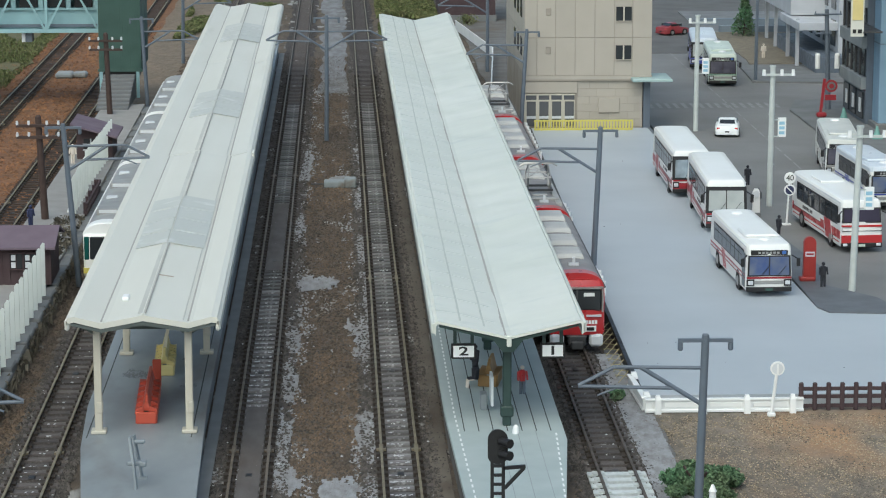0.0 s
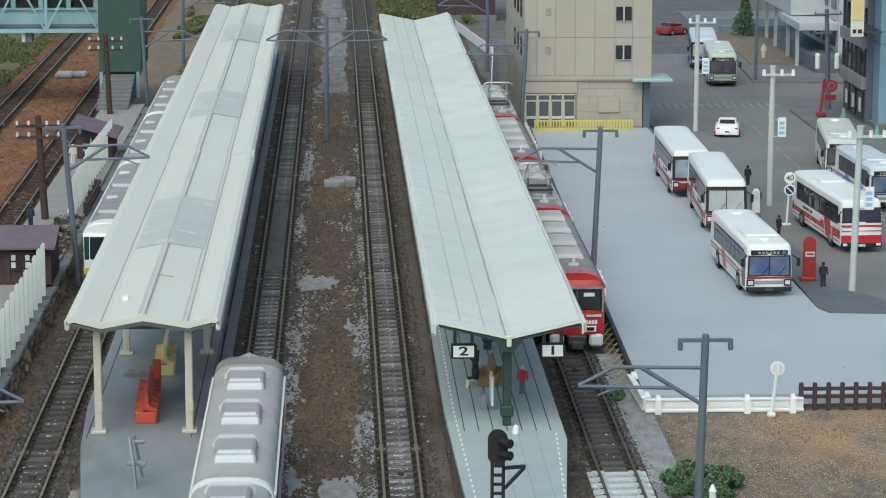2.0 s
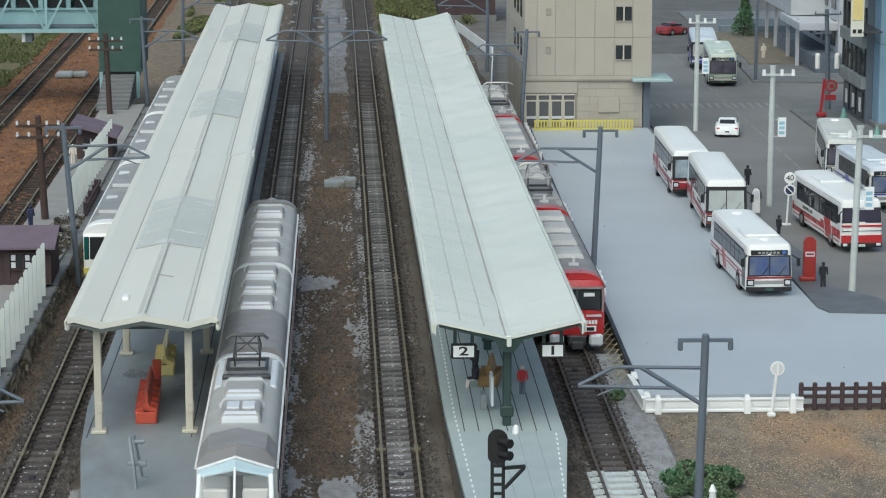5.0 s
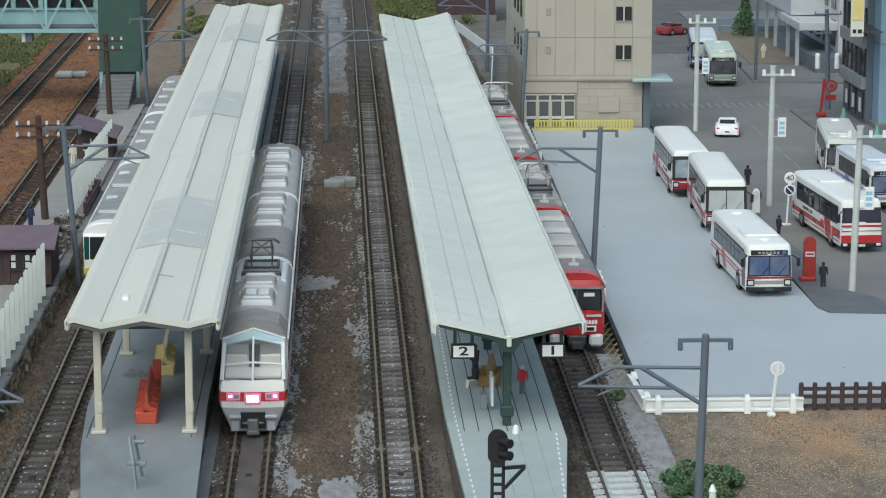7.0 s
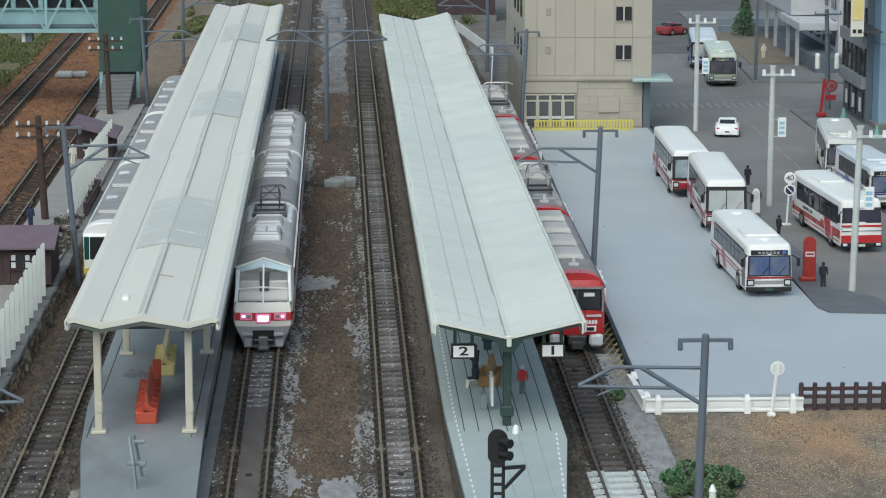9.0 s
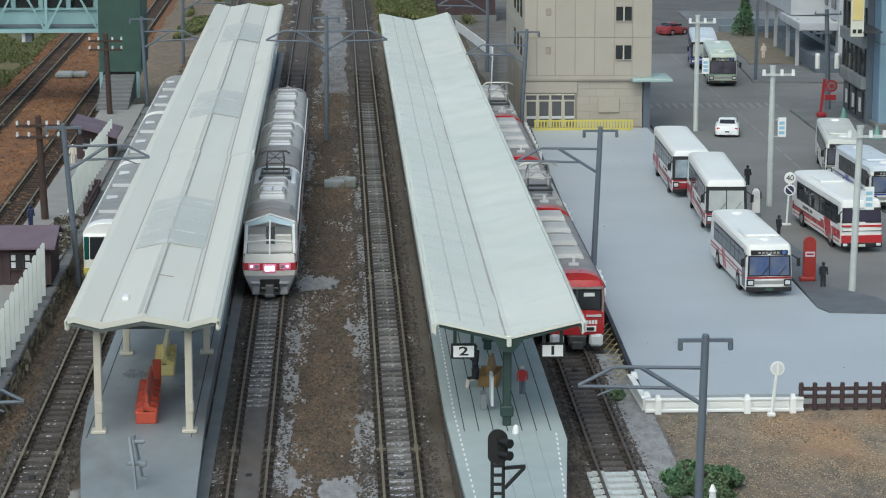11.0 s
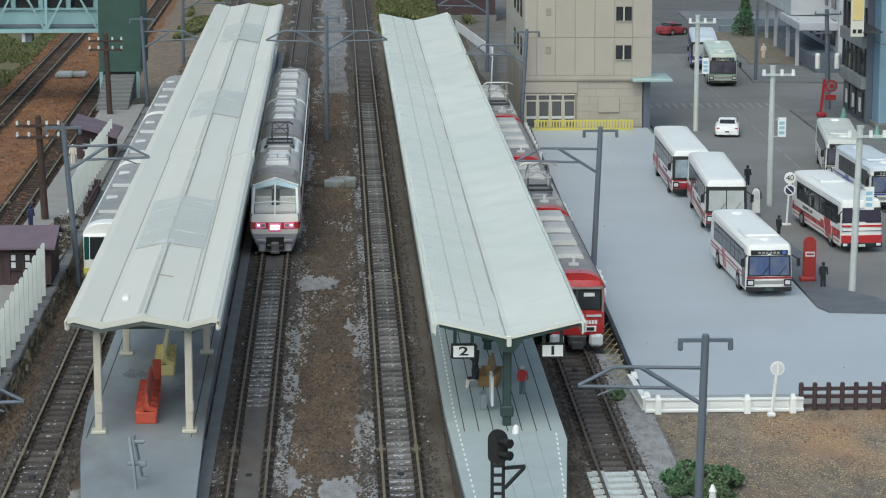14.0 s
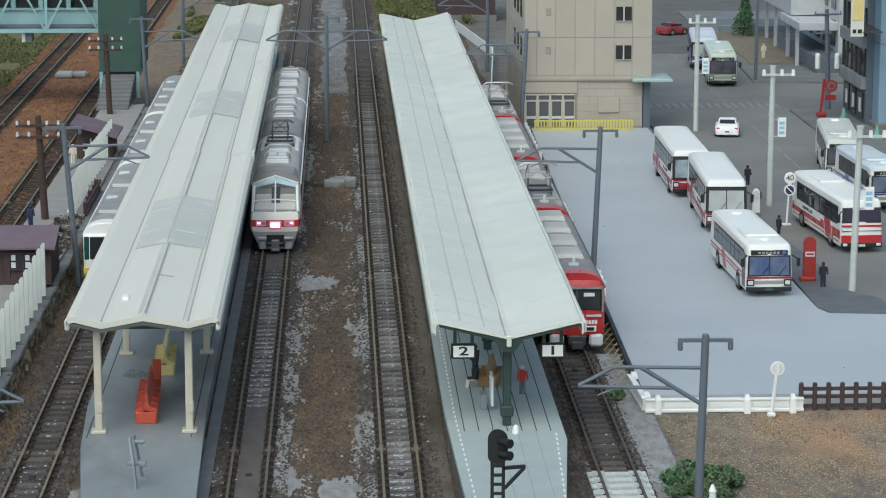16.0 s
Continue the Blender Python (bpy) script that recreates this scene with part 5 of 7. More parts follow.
CAR_RED = mat("dark_red_car_paint", (0.24, 0.03, 0.035), 0.35, grain=0.8, bump=0.02, coat=0.2)


def car(m, label, paint, L=4.3, tail=True):
    t = thing("car", m, label, "car")
    hw = 0.92
    secs = []
    for y, w, zt in ((-L / 2, 0.78, 0.62), (-L / 2 + 0.15, 0.88, 0.88), (-L / 2 + 0.9, hw, 0.95), (0, hw, 0.9), (L / 2 - 1.0, hw, 0.82), (L / 2 - 0.25, 0.86, 0.7), (L / 2, 0.7, 0.5)):
        secs.append([(-w, y, 0.2), (w, y, 0.2), (w, y, zt - 0.18), (w * 0.9, y, zt), (-w * 0.9, y, zt), (-w, y, zt - 0.18)])
    body = part("body", loft(bmesh.new(), secs), paint, t, smooth=40)
    secs = []
    for y, w, zt in ((-L / 2 + 0.45, 0.72, 0.92), (-L / 2 + 1.25, 0.68, 1.26), (-0.1, 0.68, 1.3), (L / 2 - 1.35, 0.76, 0.84)):
        secs.append([(-w - 0.08, y, 0.8), (w + 0.08, y, 0.8), (w, y, zt - 0.08), (w * 0.8, y, zt), (-w * 0.8, y, zt), (-w, y, zt - 0.08)])
    cab = part("cabin", loft(bmesh.new(), secs), paint, t, smooth=40)
    bm = bmesh.new()
    loft(bm, [[(-0.6, -L / 2 + 0.62, 1.0), (0.6, -L / 2 + 0.62, 1.0), (0.6, -L / 2 + 0.68, 0.98), (-0.6, -L / 2 + 0.68, 0.98)], [(-0.54, -L / 2 + 1.14, 1.24), (0.54, -L / 2 + 1.14, 1.24), (0.54, -L / 2 + 1.2, 1.22), (-0.54, -L / 2 + 1.2, 1.22)]])
    part("rear_window", bm, GLASS, cab)
    for s in (-1, 1):
        part("side_window", boxes((s * 0.72 - 0.03, s * 0.72 + 0.03, -0.9, 0.6, 0.95, 1.18)), GLASS, cab)
        part("tail_light", boxes((s * 0.68 - 0.12, s * 0.68 + 0.12, -L / 2 + 0.02, -L / 2 + 0.2, 0.62, 0.76), bevel=0.03), RED, body)
        for y in (-L / 2 + 0.85, L / 2 - 0.85):
            wheel(body, s * 0.84, y, 0.33, 0.2)
    part("plate", boxes((-0.16, 0.16, -L / 2 - 0.02, -L / 2 + 0.05, 0.4, 0.5)), BLACK, body)
    part("bumper", boxes((-0.75, 0.75, -L / 2 - 0.04, -L / 2 + 0.1, 0.22, 0.36), bevel=0.03), paint, body)


car(at(29.95, 201.8, 0.1, -9), "white rounded sports coupe seen from behind", WHITE)
car(at(35.0, 276.0, 0.1, -55), "dark red saloon car crossing the far street", CAR_RED, 3.4)


# ---- poles, signs and street furniture ----
def lamp_post(x, y, h, lean, tag):
    t = thing("utility_pole", at(x, y, 0.1), tag, "utility pole", "pale utility poles")
    bm = rod(bmesh.new(), (0, 0, 0), (lean, 0, h), 0.20, 0.17, 12)
    p = part("pole", bm, CONCRETE_POLE, t, smooth=40)
    part("cap", rod(bmesh.new(), (lean, 0, h), (lean, 0, h + 0.12), 0.21, 0.21, 12), CONCRETE_POLE, p)
    part("cross_arm", boxes((lean - 0.7, lean + 1.35, -0.27, -0.13, h - 0.52, h - 0.38)), CONCRETE_POLE, t)
    for dx in (-0.6, 0.55, 1.28):
        part("insulator", rod(bmesh.new(), (lean + dx, -0.2, h - 0.5), (lean + dx, -0.2, h - 0.12), 0.13, 0.10, 10), WHITE, t, "white insulator")
    for z in (0.50, 0.62):
        part("sign_arm", boxes((lean * 0.5, lean * 0.5 + 0.5, -0.06, 0.06, h * z, h * z + 0.07)), CONCRETE_POLE, t)
    s = part("banner_sign", boxes((lean * 0.5 + 0.42, lean * 0.5 + 0.95, -0.05, 0.05, h * 0.5, h * 0.64), bevel=0.01), WHITE, t, "small white and blue hanging sign")
    for i in range(3):
        part("writing_bar", boxes((lean * 0.5 + 0.5, lean * 0.5 + 0.85, -0.06, -0.04, h * (0.52 + i * 0.035), h * (0.52 + i * 0.035) + 0.2)), SIGN_BLUE, s)
    for z in (0.3, 0.5, 0.66):
        part("band", rod(bmesh.new(), (lean * z, 0, h * z), (lean * z, 0, h * z + 0.07), 0.215, 0.215, 12), CONCRETE_POLE, p)


SIGN_BLUE = mat("pale_sign_blue", (0.30, 0.52, 0.66), 0.5, bump=0.0)
lamp_post(27.7, 203.4, 8.9, 0.02, "pale concrete utility pole with small sign by the far kerb")
lamp_post(27.8, 168.4, 9.0, 0.05, "pale concrete utility pole with white insulators")
lamp_post(27.85, 140.6, 8.95, 0.2, "pale concrete utility pole with blue-marked hanging sign")

g = thing("utility_pole", at(40.1, 214.7, 0.26), "grey street pole with cross arms and transformers", "utility pole")
part("pole", rod(bmesh.new(), (0, 0, 0), (-0.3, 0, 8.2), 0.25, 0.18, 12), STEEL, g, smooth=40)
for z, a, b in ((7.75, -1.35, 0.9), (6.2, -1.3, 0.1)):
    part("cross_arm", boxes((a, b, -0.28, -0.16, z, z + 0.12)), STEEL, g)
    for k in range(3):
        xx = a + 0.1 + k * (b - a - 0.2) / 2
        part("insulator", rod(bmesh.new(), (xx, -0.22, z + 0.1), (xx, -0.22, z + 0.32), 0.07, 0.05, 8), STEEL, g)
for dx in (-0.85, 0.75):
    part("transformer", rod(bmesh.new(), (dx - 0.15, -0.3, 3.4), (dx - 0.15, -0.3, 4.5), 0.21, 0.21, 14), WHITE, g, "white transformer drum", smooth=40)
    part("transformer_cap", rod(bmesh.new(), (dx - 0.15, -0.3, 4.5), (dx - 0.15, -0.3, 4.65), 0.24, 0.12, 14), WHITE, g)
single("lamp_post", rod(bmesh.new(), (0, 0, 0), (0.05, 0, 12), 0.16, 0.12, 10), STEEL, at(37.3, 235, 0.2), "slim dark grey street post on the far pavement", "post", smooth=40)

rs = thing("street_sign", at(38.6, 210.0, 0.26), "red street sign with round disc on a tapering post", "sign")
part("post", bar(bmesh.new(), (0, 0, 0), (0.3, 0, 3.1), 0.14, 0.22), CRIMSON, rs)
bm = rod(bmesh.new(), (0.85, 0.05, 2.5), (0.85, -0.05, 2.5), 0.5, n=20)
disc = part("disc", bm, CRIMSON, rs)
part("disc_face", rod(bmesh.new(), (0.85, -0.06, 2.5), (0.85, -0.09, 2.5), 0.34, n=20), KERB, disc)
part("disc_mark", rod(bmesh.new(), (0.85, -0.1, 2.5), (0.85, -0.13, 2.5), 0.2, n=16), CRIMSON, disc)
part("panel", boxes((0.35, 1.25, -0.06, 0.06, 1.35, 1.8)), CRIMSON, rs)
part("base", boxes((-0.3, 0.5, -0.3, 0.3, 0, 0.4), bevel=0.1), CRIMSON, rs)

ts = thing("traffic_sign", at(27.75, 161.4, 0.1), "white traffic sign post with two round signs", "traffic sign")
part("post", rod(bmesh.new(), (0, 0, 0), (0.15, 0, 3.2), 0.06, n=8), WHITE, ts)
part("foot", boxes((-0.25, 0.25, -0.2, 0.2, 0, 0.08)), WHITE, ts)
for z in (2.95, 2.2):
    d = part("sign_disc", rod(bmesh.new(), (0.14, -0.06, z), (0.14, -0.12, z), 0.36, n=22), WHITE, ts)
    if z > 2.5:
        txt = bpy.data.curves.new("speed_limit", "FONT")
        txt.body, txt.size, txt.extrude, txt.align_x, txt.align_y = "40", 0.48 * S, 0.01 * S, "CENTER", "CENTER"
        o = new("speed_limit", txt)
        txt.materials.append(BLACK)
        o.parent = d
        o.matrix_basis = at(0.14, -0.125, z, 0, 90)
    else:
        part("blue_field", rod(bmesh.new(), (0.14, -0.125, z), (0.14, -0.13, z), 0.27, n=22), CLOTH_NAVY, d)
        part("slash", bar(bmesh.new(), (-0.05, -0.14, z + 0.19), (0.33, -0.14, z - 0.19), 0.05, 0.07), WHITE, d)

RED_DULL = mat("dull_red_paint", (0.30, 0.028, 0.024), 0.45, grain=0.8, bump=0.03)
pb = thing("post_box", at(25.8, 142.4, 0.36), "red rounded pillar with a white label on the island", "post box")
prof = [(-0.34, 0.0), (0.34, 0.0), (0.34, 2.1)] + [(0.34 * math.cos(a * math.pi / 8), 2.1 + 0.34 * math.sin(a * math.pi / 8)) for a in range(1, 8)] + [(-0.34, 2.1)]
part("pillar", prism(bmesh.new(), prof, -0.16, 0.16), RED_DULL, pb)
part("base", boxes((-0.55, 0.3, -0.4, 0.2, 0, 0.22), bevel=0.05), RED_DULL, pb)
part("label", boxes((-0.26, 0.26, -0.18, -0.15, 1.35, 1.62)), UNIT_PALE, pb)
part("writing_bar", boxes((-0.2, 0.2, -0.19, -0.17, 1.44, 1.53)), CRIMSON, pb)
bs = thing("bus_stop_post", at(26.3, 164.4, 0.1), "white rounded bus stop post", "bus stop")
part("board", prism(bmesh.new(), [(-0.24, 0.25), (0.24, 0.25), (0.24, 1.55), (0.12, 1.8), (-0.12, 1.8), (-0.24, 1.55)], -0.08, 0.08), WHITE, bs)
part("base", boxes((-0.3, 0.3, -0.25, 0.25, 0, 0.27), bevel=0.05), KERB, bs)
part("disc", rod(bmesh.new(), (0, -0.1, 1.45), (0, -0.14, 1.45), 0.22, n=18), UNIT_PALE, bs)

lr = thing("lollipop_sign", at(19.15, 114.1, -0.19), "white round sign on a thin leaning post", "sign")
part("post", rod(bmesh.new(), (0, 0, 0.1), (0.2, 0, 2.05), 0.075, n=8), WHITE, lr)
part("foot", boxes((-0.18, 0.18, -0.15, 0.15, 0, 0.2), bevel=0.05), WHITE, lr)
dk = part("disc", rod(bmesh.new(), (0.22, 0.03, 2.2), (0.22, -0.05, 2.2), 0.32, n=24), WHITE, lr)
part("disc_rim", rod(bmesh.new(), (0.22, -0.05, 2.2), (0.22, -0.075, 2.2), 0.25, n=24), UNIT_PALE, dk)
part("disc_mark", boxes((0.18, 0.27, -0.1, -0.07, 1.9, 2.4)), WHITE, dk)


# low white wall and brown rail fence at the near edge of the forecourt
def low_wall(m, length, pillars, label):
    t = thing("low_wall", m, label, "wall", "white low walls")
    w = part("wall_panel", boxes((0, length, -0.06, 0.08, 0.02, 0.56), bevel=0.02), WHITE, t)
    part("coping", boxes((-0.02, length + 0.02, -0.13, 0.14, 0.52, 0.62), bevel=0.02), WHITE, w)
    part("plinth", boxes((-0.02, length + 0.02, -0.16, 0.12, 0.0, 0.13), bevel=0.02), WHITE, w)
    for p, q in zip((0.0,) + pillars, pillars + (length,)):
        if q - p > 0.5:
            part("raised_panel", boxes((p + 0.28, q - 0.22, -0.09, 0.0, 0.22, 0.45), bevel=0.02), WHITE, w)
    for x in pillars:
        part("pillar", loft(bmesh.new(), [[(x - g, -0.36 + k, z), (x + g, -0.36 + k, z), (x + g, 0.0, z), (x - g, 0.0, z)] for g, k, z in ((0.14, 0.0, -0.1), (0.13, 0.06, 0.6), (0.08, 0.14, 0.8))]), WHITE, t)


low_wall(at(13.62, 115.0, -0.16), 7.1, (0.55, 2.6, 4.55, 6.6), "white low boundary wall with short pillars")
low_wall(at(13.62, 115.3, -0.16, 92), 4.6, (0.3, 4.2), "short white wall turning along the track")
bf = thing("rail_fence", at(20.65, 115.25, -0.19), "dark brown post and rail fence", "fence")
for z in (0.2, 0.62, 0.98):
    part("rail", boxes((-0.1, 14.0, -0.05, 0.05, z - 0.08, z + 0.08)), BROWN, bf)
BF_POST = mesh_of("post", boxes((-0.1, 0.1, -0.09, 0.09, 0, 1.28), bevel=0.04), BROWN)
for i in range(23):
    piece("post", BF_POST, bf, i * 0.62, -0.06, 0)


# net of yellow canes in the gap beside the forecourt
STRAW = mat("dull_straw", (0.42, 0.38, 0.22), 0.8, bump=0.0)
net = thing("lattice_screen", at(0, 0, 0), "small straw-yellow lattice screen lying beside the track", "lattice")
for i in range(10):
    y = 120.5 + i * 1.15
    part("cane", rod(bmesh.new(), (13.0, y, -0.1), (13.75, y + 1.8, 0.15), 0.022, n=5), STRAW, net)
    part("cane", rod(bmesh.new(), (13.75, y, 0.15), (13.0, y + 1.6, -0.1), 0.02, n=5), STRAW, net)


def white_panels(x0, y0, x1, y1, n, h, label):
    t = thing("white_fence", at(0, 0, 0.0), label, "fence", "white lineside fences")
    d = Vector((x1 - x0, y1 - y0, 0))
    for i in range(n):
        a = Vector((x0, y0, 0)) + d * (i / n)
        b = Vector((x0, y0, 0)) + d * ((i + 0.98) / n)
        bm = bar(bmesh.new(), a + Vector((0, 0, h / 2)), b + Vector((0, 0, h / 2)), 0.1, h)
        part("board", bm, WHITE, t)
        if h < 1:
            part("stake", rod(bmesh.new(), a - Vector((0, 0, 0.3)), a + Vector((0, 0, h + 0.18)), 0.12, n=6), WHITE, t)


white_panels(14.3, 186, 14.35, 203, 9, 0.95, "white boarded fence between railway and forecourt")
white_panels(14.25, 160.5, 14.3, 167, 4, 0.7, "short white fence stub beside the red train")
white_panels(14.15, 139.0, 14.2, 143.5, 3, 0.9, "small white fence stub by the catenary pole")
white_panels(13.3, 229, 15.0, 256, 12, 1.0, "white fence bending away behind the canopy")
white_panels(15.0, 256, 12.6, 283, 10, 1.0, "white fence running to the far end")

SPANDREL = mat("grey_spandrel", (0.24, 0.265, 0.275), 0.6, grain=0.8, bump=0.05)
ob = thing("office_building", at(0, 0, 0), "dark-glazed office with grey spandrels and a broad blue column", "building")
core = part("wall", boxes((41.35, 62, 205.6, 214.6, 0.2, 16)), STEEL, ob)
for k in range(5):
    z = 3.0 + k * 3.2
    part("spandrel", boxes((40.95, 41.4, 205.6, 214.8, z, z + 0.95), bevel=0.03), SPANDREL, core, "grey spandrel band")
    for i in range(5):
        y0 = 205.9 + i * 1.75
        part("window", boxes((41.24, 41.34, y0, y0 + 1.6, z + 1.0, z + 3.15)), GLASS, core)
        part("mullion", boxes((41.15, 41.3, y0 + 1.6, y0 + 1.75, z + 0.95, z + 3.2)), METAL_DARK, core)
for i in range(3):
    y0 = 206.2 + i * 2.8
    w = part("shop_window", boxes((41.2, 41.34, y0, y0 + 2.2, 0.6, 2.7)), GLASS, core)
    part("shop_poster", boxes((41.14, 41.2, y0 + 0.5, y0 + 1.1, 1.1, 2.2)), UNIT_PALE, w)
cl = part("column", boxes((41.9, 43.6, 203.2, 205.6, 0.6, 16), bevel=0.06), OFFICE_BLUE, ob, "tall blue clad column")
part("column_joint", boxes((41.87, 43.63, 203.17, 205.5, 6.8, 6.86)), STEEL, cl)
part("edge_strip", boxes((43.05, 43.2, 203.12, 203.2, 0.6, 16)), UNIT_PALE, cl)
part("plinth", boxes((41.6, 46, 202.8, 206, 0.2, 0.65), bevel=0.04), KERB, ob)
hb = part("hanging_banner", boxes((38.95, 39.95, 200.0, 200.12, 7.75, 13.0)), CANOPY, ob, "cream hanging banner with a yellow-green picture")
part("banner_patch", boxes((39.05, 39.85, 199.96, 200.0, 9.0, 11.5)), BENCH_YELLOW, hb)
part("banner_bar", boxes((39.1, 39.35, 199.96, 200.0, 8.0, 8.3), (39.5, 39.8, 199.96, 200.0, 8.0, 8.3)), BLACK, hb)
for z in (12.6, 8.0):
    part("banner_bracket", boxes((39.9, 41.4, 200.0, 205.7, z, z + 0.13)), METAL_DARK, hb)
cb = thing("cream_building", at(0, 0, 0), "cream corner building beside the blue column", "building")
part("wall", boxes((43.75, 62, 196, 203.0, 0.2, 14)), BEIGE, cb)
part("shop_front", boxes((43.68, 43.76, 197, 202.0, 0.6, 3.0)), GLASS, cb)

KERB_BLUE = mat("blue_grey_wall", (0.17, 0.21, 0.25), 0.7, grain=0.6, bump=0.1)
wo = thing("white_office", at(0, 0, 0.0), "white office with slab porch on slim posts", "building")
wcore = part("wall", boxes((46.2, 62, 243, 262, 1.6, 12), (42.9, 46.2, 250, 275, 4.6, 12)), OFFICE_WHITE, wo)
part("base_wall", boxes((43.6, 62, 240, 262, 0.2, 1.7), bevel=0.04), STEEL, wo, "grey base wall with steps")
part("porch_roof", boxes((42.6, 46.4, 243.5, 254, 3.75, 4.5), bevel=0.05), OFFICE_WHITE, wo)
for x, y in ((42.9, 246), (43.2, 253), (43.5, 262), (43.9, 270)):
    part("porch_post", boxes((x - 0.16, x + 0.16, y - 0.16, y + 0.16, 0.2, 4.6)), OFFICE_WHITE, wo)
for i in range(4):
    for j in range(2):
        part("window", boxes((46.12, 46.24, 244.5 + i * 4, 246.6 + i * 4, 2.2 + j * 3.4, 4.6 + j * 3.4)), GLASS, wcore)
for i in range(3):
    part("front_window", boxes((47.0 + i * 2.4, 48.6 + i * 2.4, 242.9, 243.02, 3.0, 5.4)), GLASS, wcore)
for y in (276.5, 284.0):
    part("low_wall", boxes((38.5 if y > 280 else 40.0, 56, y, y + 0.8, 0.2, 0.95)), KERB_BLUE, wo, "low blue-grey wall")


# ---- catenary poles ----
def catenary(x, y, h, lean, sides, label, drop=0.0, z0=-0.2):
    """A steel pole; each side is +1 or -1 for the way its bracket reaches."""
    t = thing("catenary_pole", at(x, y, z0), label, "catenary pole", "catenary poles")
    rod_r = 0.17
    p = part("pole", rod(bmesh.new(), (0, 0, 0), (lean, 0, h), rod_r, 0.145, 12), STEEL, t, smooth=40)
    part("cap", boxes((lean - 0.12, lean + 0.12, -0.12, 0.12, h - 0.05, h + 0.12), bevel=0.04), STEEL, p)
    part("cross_arm", boxes((lean - 1.0, lean + 1.0, -0.1, 0.1, h - 0.18, h - 0.06)), STEEL, t)
    for dx in (-0.92, 0.92):
        part("insulator", boxes((lean + dx - 0.09, lean + dx + 0.09, -0.09, 0.09, h - 0.5, h - 0.18), bevel=0.04), STEEL, t)
    hu = h - 1.15
    for s in sides:
        b = lean * 0.85
        part("upper_tube", rod(bmesh.new(), (b, 0, hu), (b + s * 3.3, 0, hu + 0.06), 0.07, n=8), STEEL, t)
        part("end_tube", rod(bmesh.new(), (b + s * 3.3, 0, hu + 0.06), (b + s * 4.6, 0, hu - 0.62), 0.07, n=8), STEEL, t)
        part("lower_tube", rod(bmesh.new(), (b + s * 1.15, 0, hu - 0.75), (b + s * 4.6, 0, hu - 0.64), 0.07, n=8), STEEL, t)
        part("brace", rod(bmesh.new(), (b * 0.9, 0, hu - 1.4), (b + s * 2.3, 0, hu + 0.03), 0.085, n=8), STEEL, t)
        part("registration_arm", rod(bmesh.new(), (b + s * 3.1, 0, hu - 0.68), (b + s * 3.9, 0, hu - 1.0), 0.04, n=6), STEEL, t)
    return t


catenary(-0.9, 201.4, 9.5, 0.07, (-1, 1), "blue-grey double-armed catenary pole between the tracks")
catenary(14.4, 147.6, 8.3, 0.33, (-1,), "blue-grey catenary pole at the forecourt edge")
catenary(13.1, 94.0, 8.1, 0.2, (-1,), "blue-grey catenary pole beside a bush")
catenary(14.1, 203.6, 8.15, 0.45, (-1,), "blue-grey catenary pole before the beige building")
catenary(-14.4, 145.0, 9.0, -0.68, (1,), "leaning blue-grey catenary pole by the old platform")
catenary(-15.7, 218.7, 7.8, -0.4, (1,), "blue-grey catenary pole beside the green tower")
catenary(-15.55, 92.0, 8.2, -0.3, (1,), "blurred grey catenary pole close to the camera")
catenary(-14.8, 254.1, 7.6, 0.1, (1,), "far grey catenary pole behind the old train")
catenary(13.9, 245.9, 8.0, 0.0, (-1,), "far grey catenary pole behind the canopy")


# ---- old platform, tower and sheds ----
op = thing("old_platform", at(0, 0, 0), "old low platform with pale worn paving and a dark stone edge", "platform", kind="structure")
part("platform_top", boxes((-19.1, -15.75, 60, 216, 0.5, 0.8)), PAVE_PATH, op)
part("platform_body", boxes((-19.0, -15.9, 60, 216, -0.3, 0.5)), WALL_DARK, op)
rnd = random.Random(3)
EDGE = mesh_of("edge_stone", boxes((-0.3, 0.3, -0.9, 0.9, 0, 0.9), bevel=0.06), KERB)
for i in range(64):
    piece("edge_stone", EDGE, op, -15.5 + rnd.uniform(-0.06, 0.06), 98 + i * 1.84, -0.25 + rnd.uniform(-0.1, 0.12), rnd.uniform(-2, 2))


def shed(x0, x1, y0, y1, zb, ze, zr, label):
    t = thing("shed", at(0, 0, 0), label, "shed", "lineside sheds")
    ym = (y0 + y1) / 2
    bm = loft(bmesh.new(), [[(x0, y0, zb), (x0, y1, zb), (x0, y1, ze), (x0, ym, zr), (x0, y0, ze)], [(x1, y0, zb), (x1, y1, zb), (x1, y1, ze), (x1, ym, zr), (x1, y0, ze)]])
    w = part("wall", bm, BROWN, t, "dark brown boarded walls")
    n = int((x1 - x0) / 0.4)
    for i in range(n):
        part("board", boxes((x0 + i * 0.4 + 0.02, x0 + i * 0.4 + 0.38, y0 - 0.04, y0 + 0.02, zb, ze - 0.02)), BROWN, w)
    for s in (0, 1):
        a, b = ((y0 - 0.55, ze - 0.25), (ym, zr + 0.06)) if s == 0 else ((ym, zr + 0.06), (y1 + 0.55, ze - 0.25))
        bm = loft(bmesh.new(), [[(x0 - 0.3, a[0], a[1]), (x0 - 0.3, b[0], b[1]), (x0 - 0.3, b[0], b[1] + 0.12), (x0 - 0.3, a[0], a[1] + 0.12)], [(x1 + 0.3, a[0], a[1]), (x1 + 0.3, b[0], b[1]), (x1 + 0.3, b[0], b[1] + 0.12), (x1 + 0.3, a[0], a[1] + 0.12)]])
        part("roof_slope", bm, PURPLE_ROOF, t, "faded purple roof slope")
    return t, w


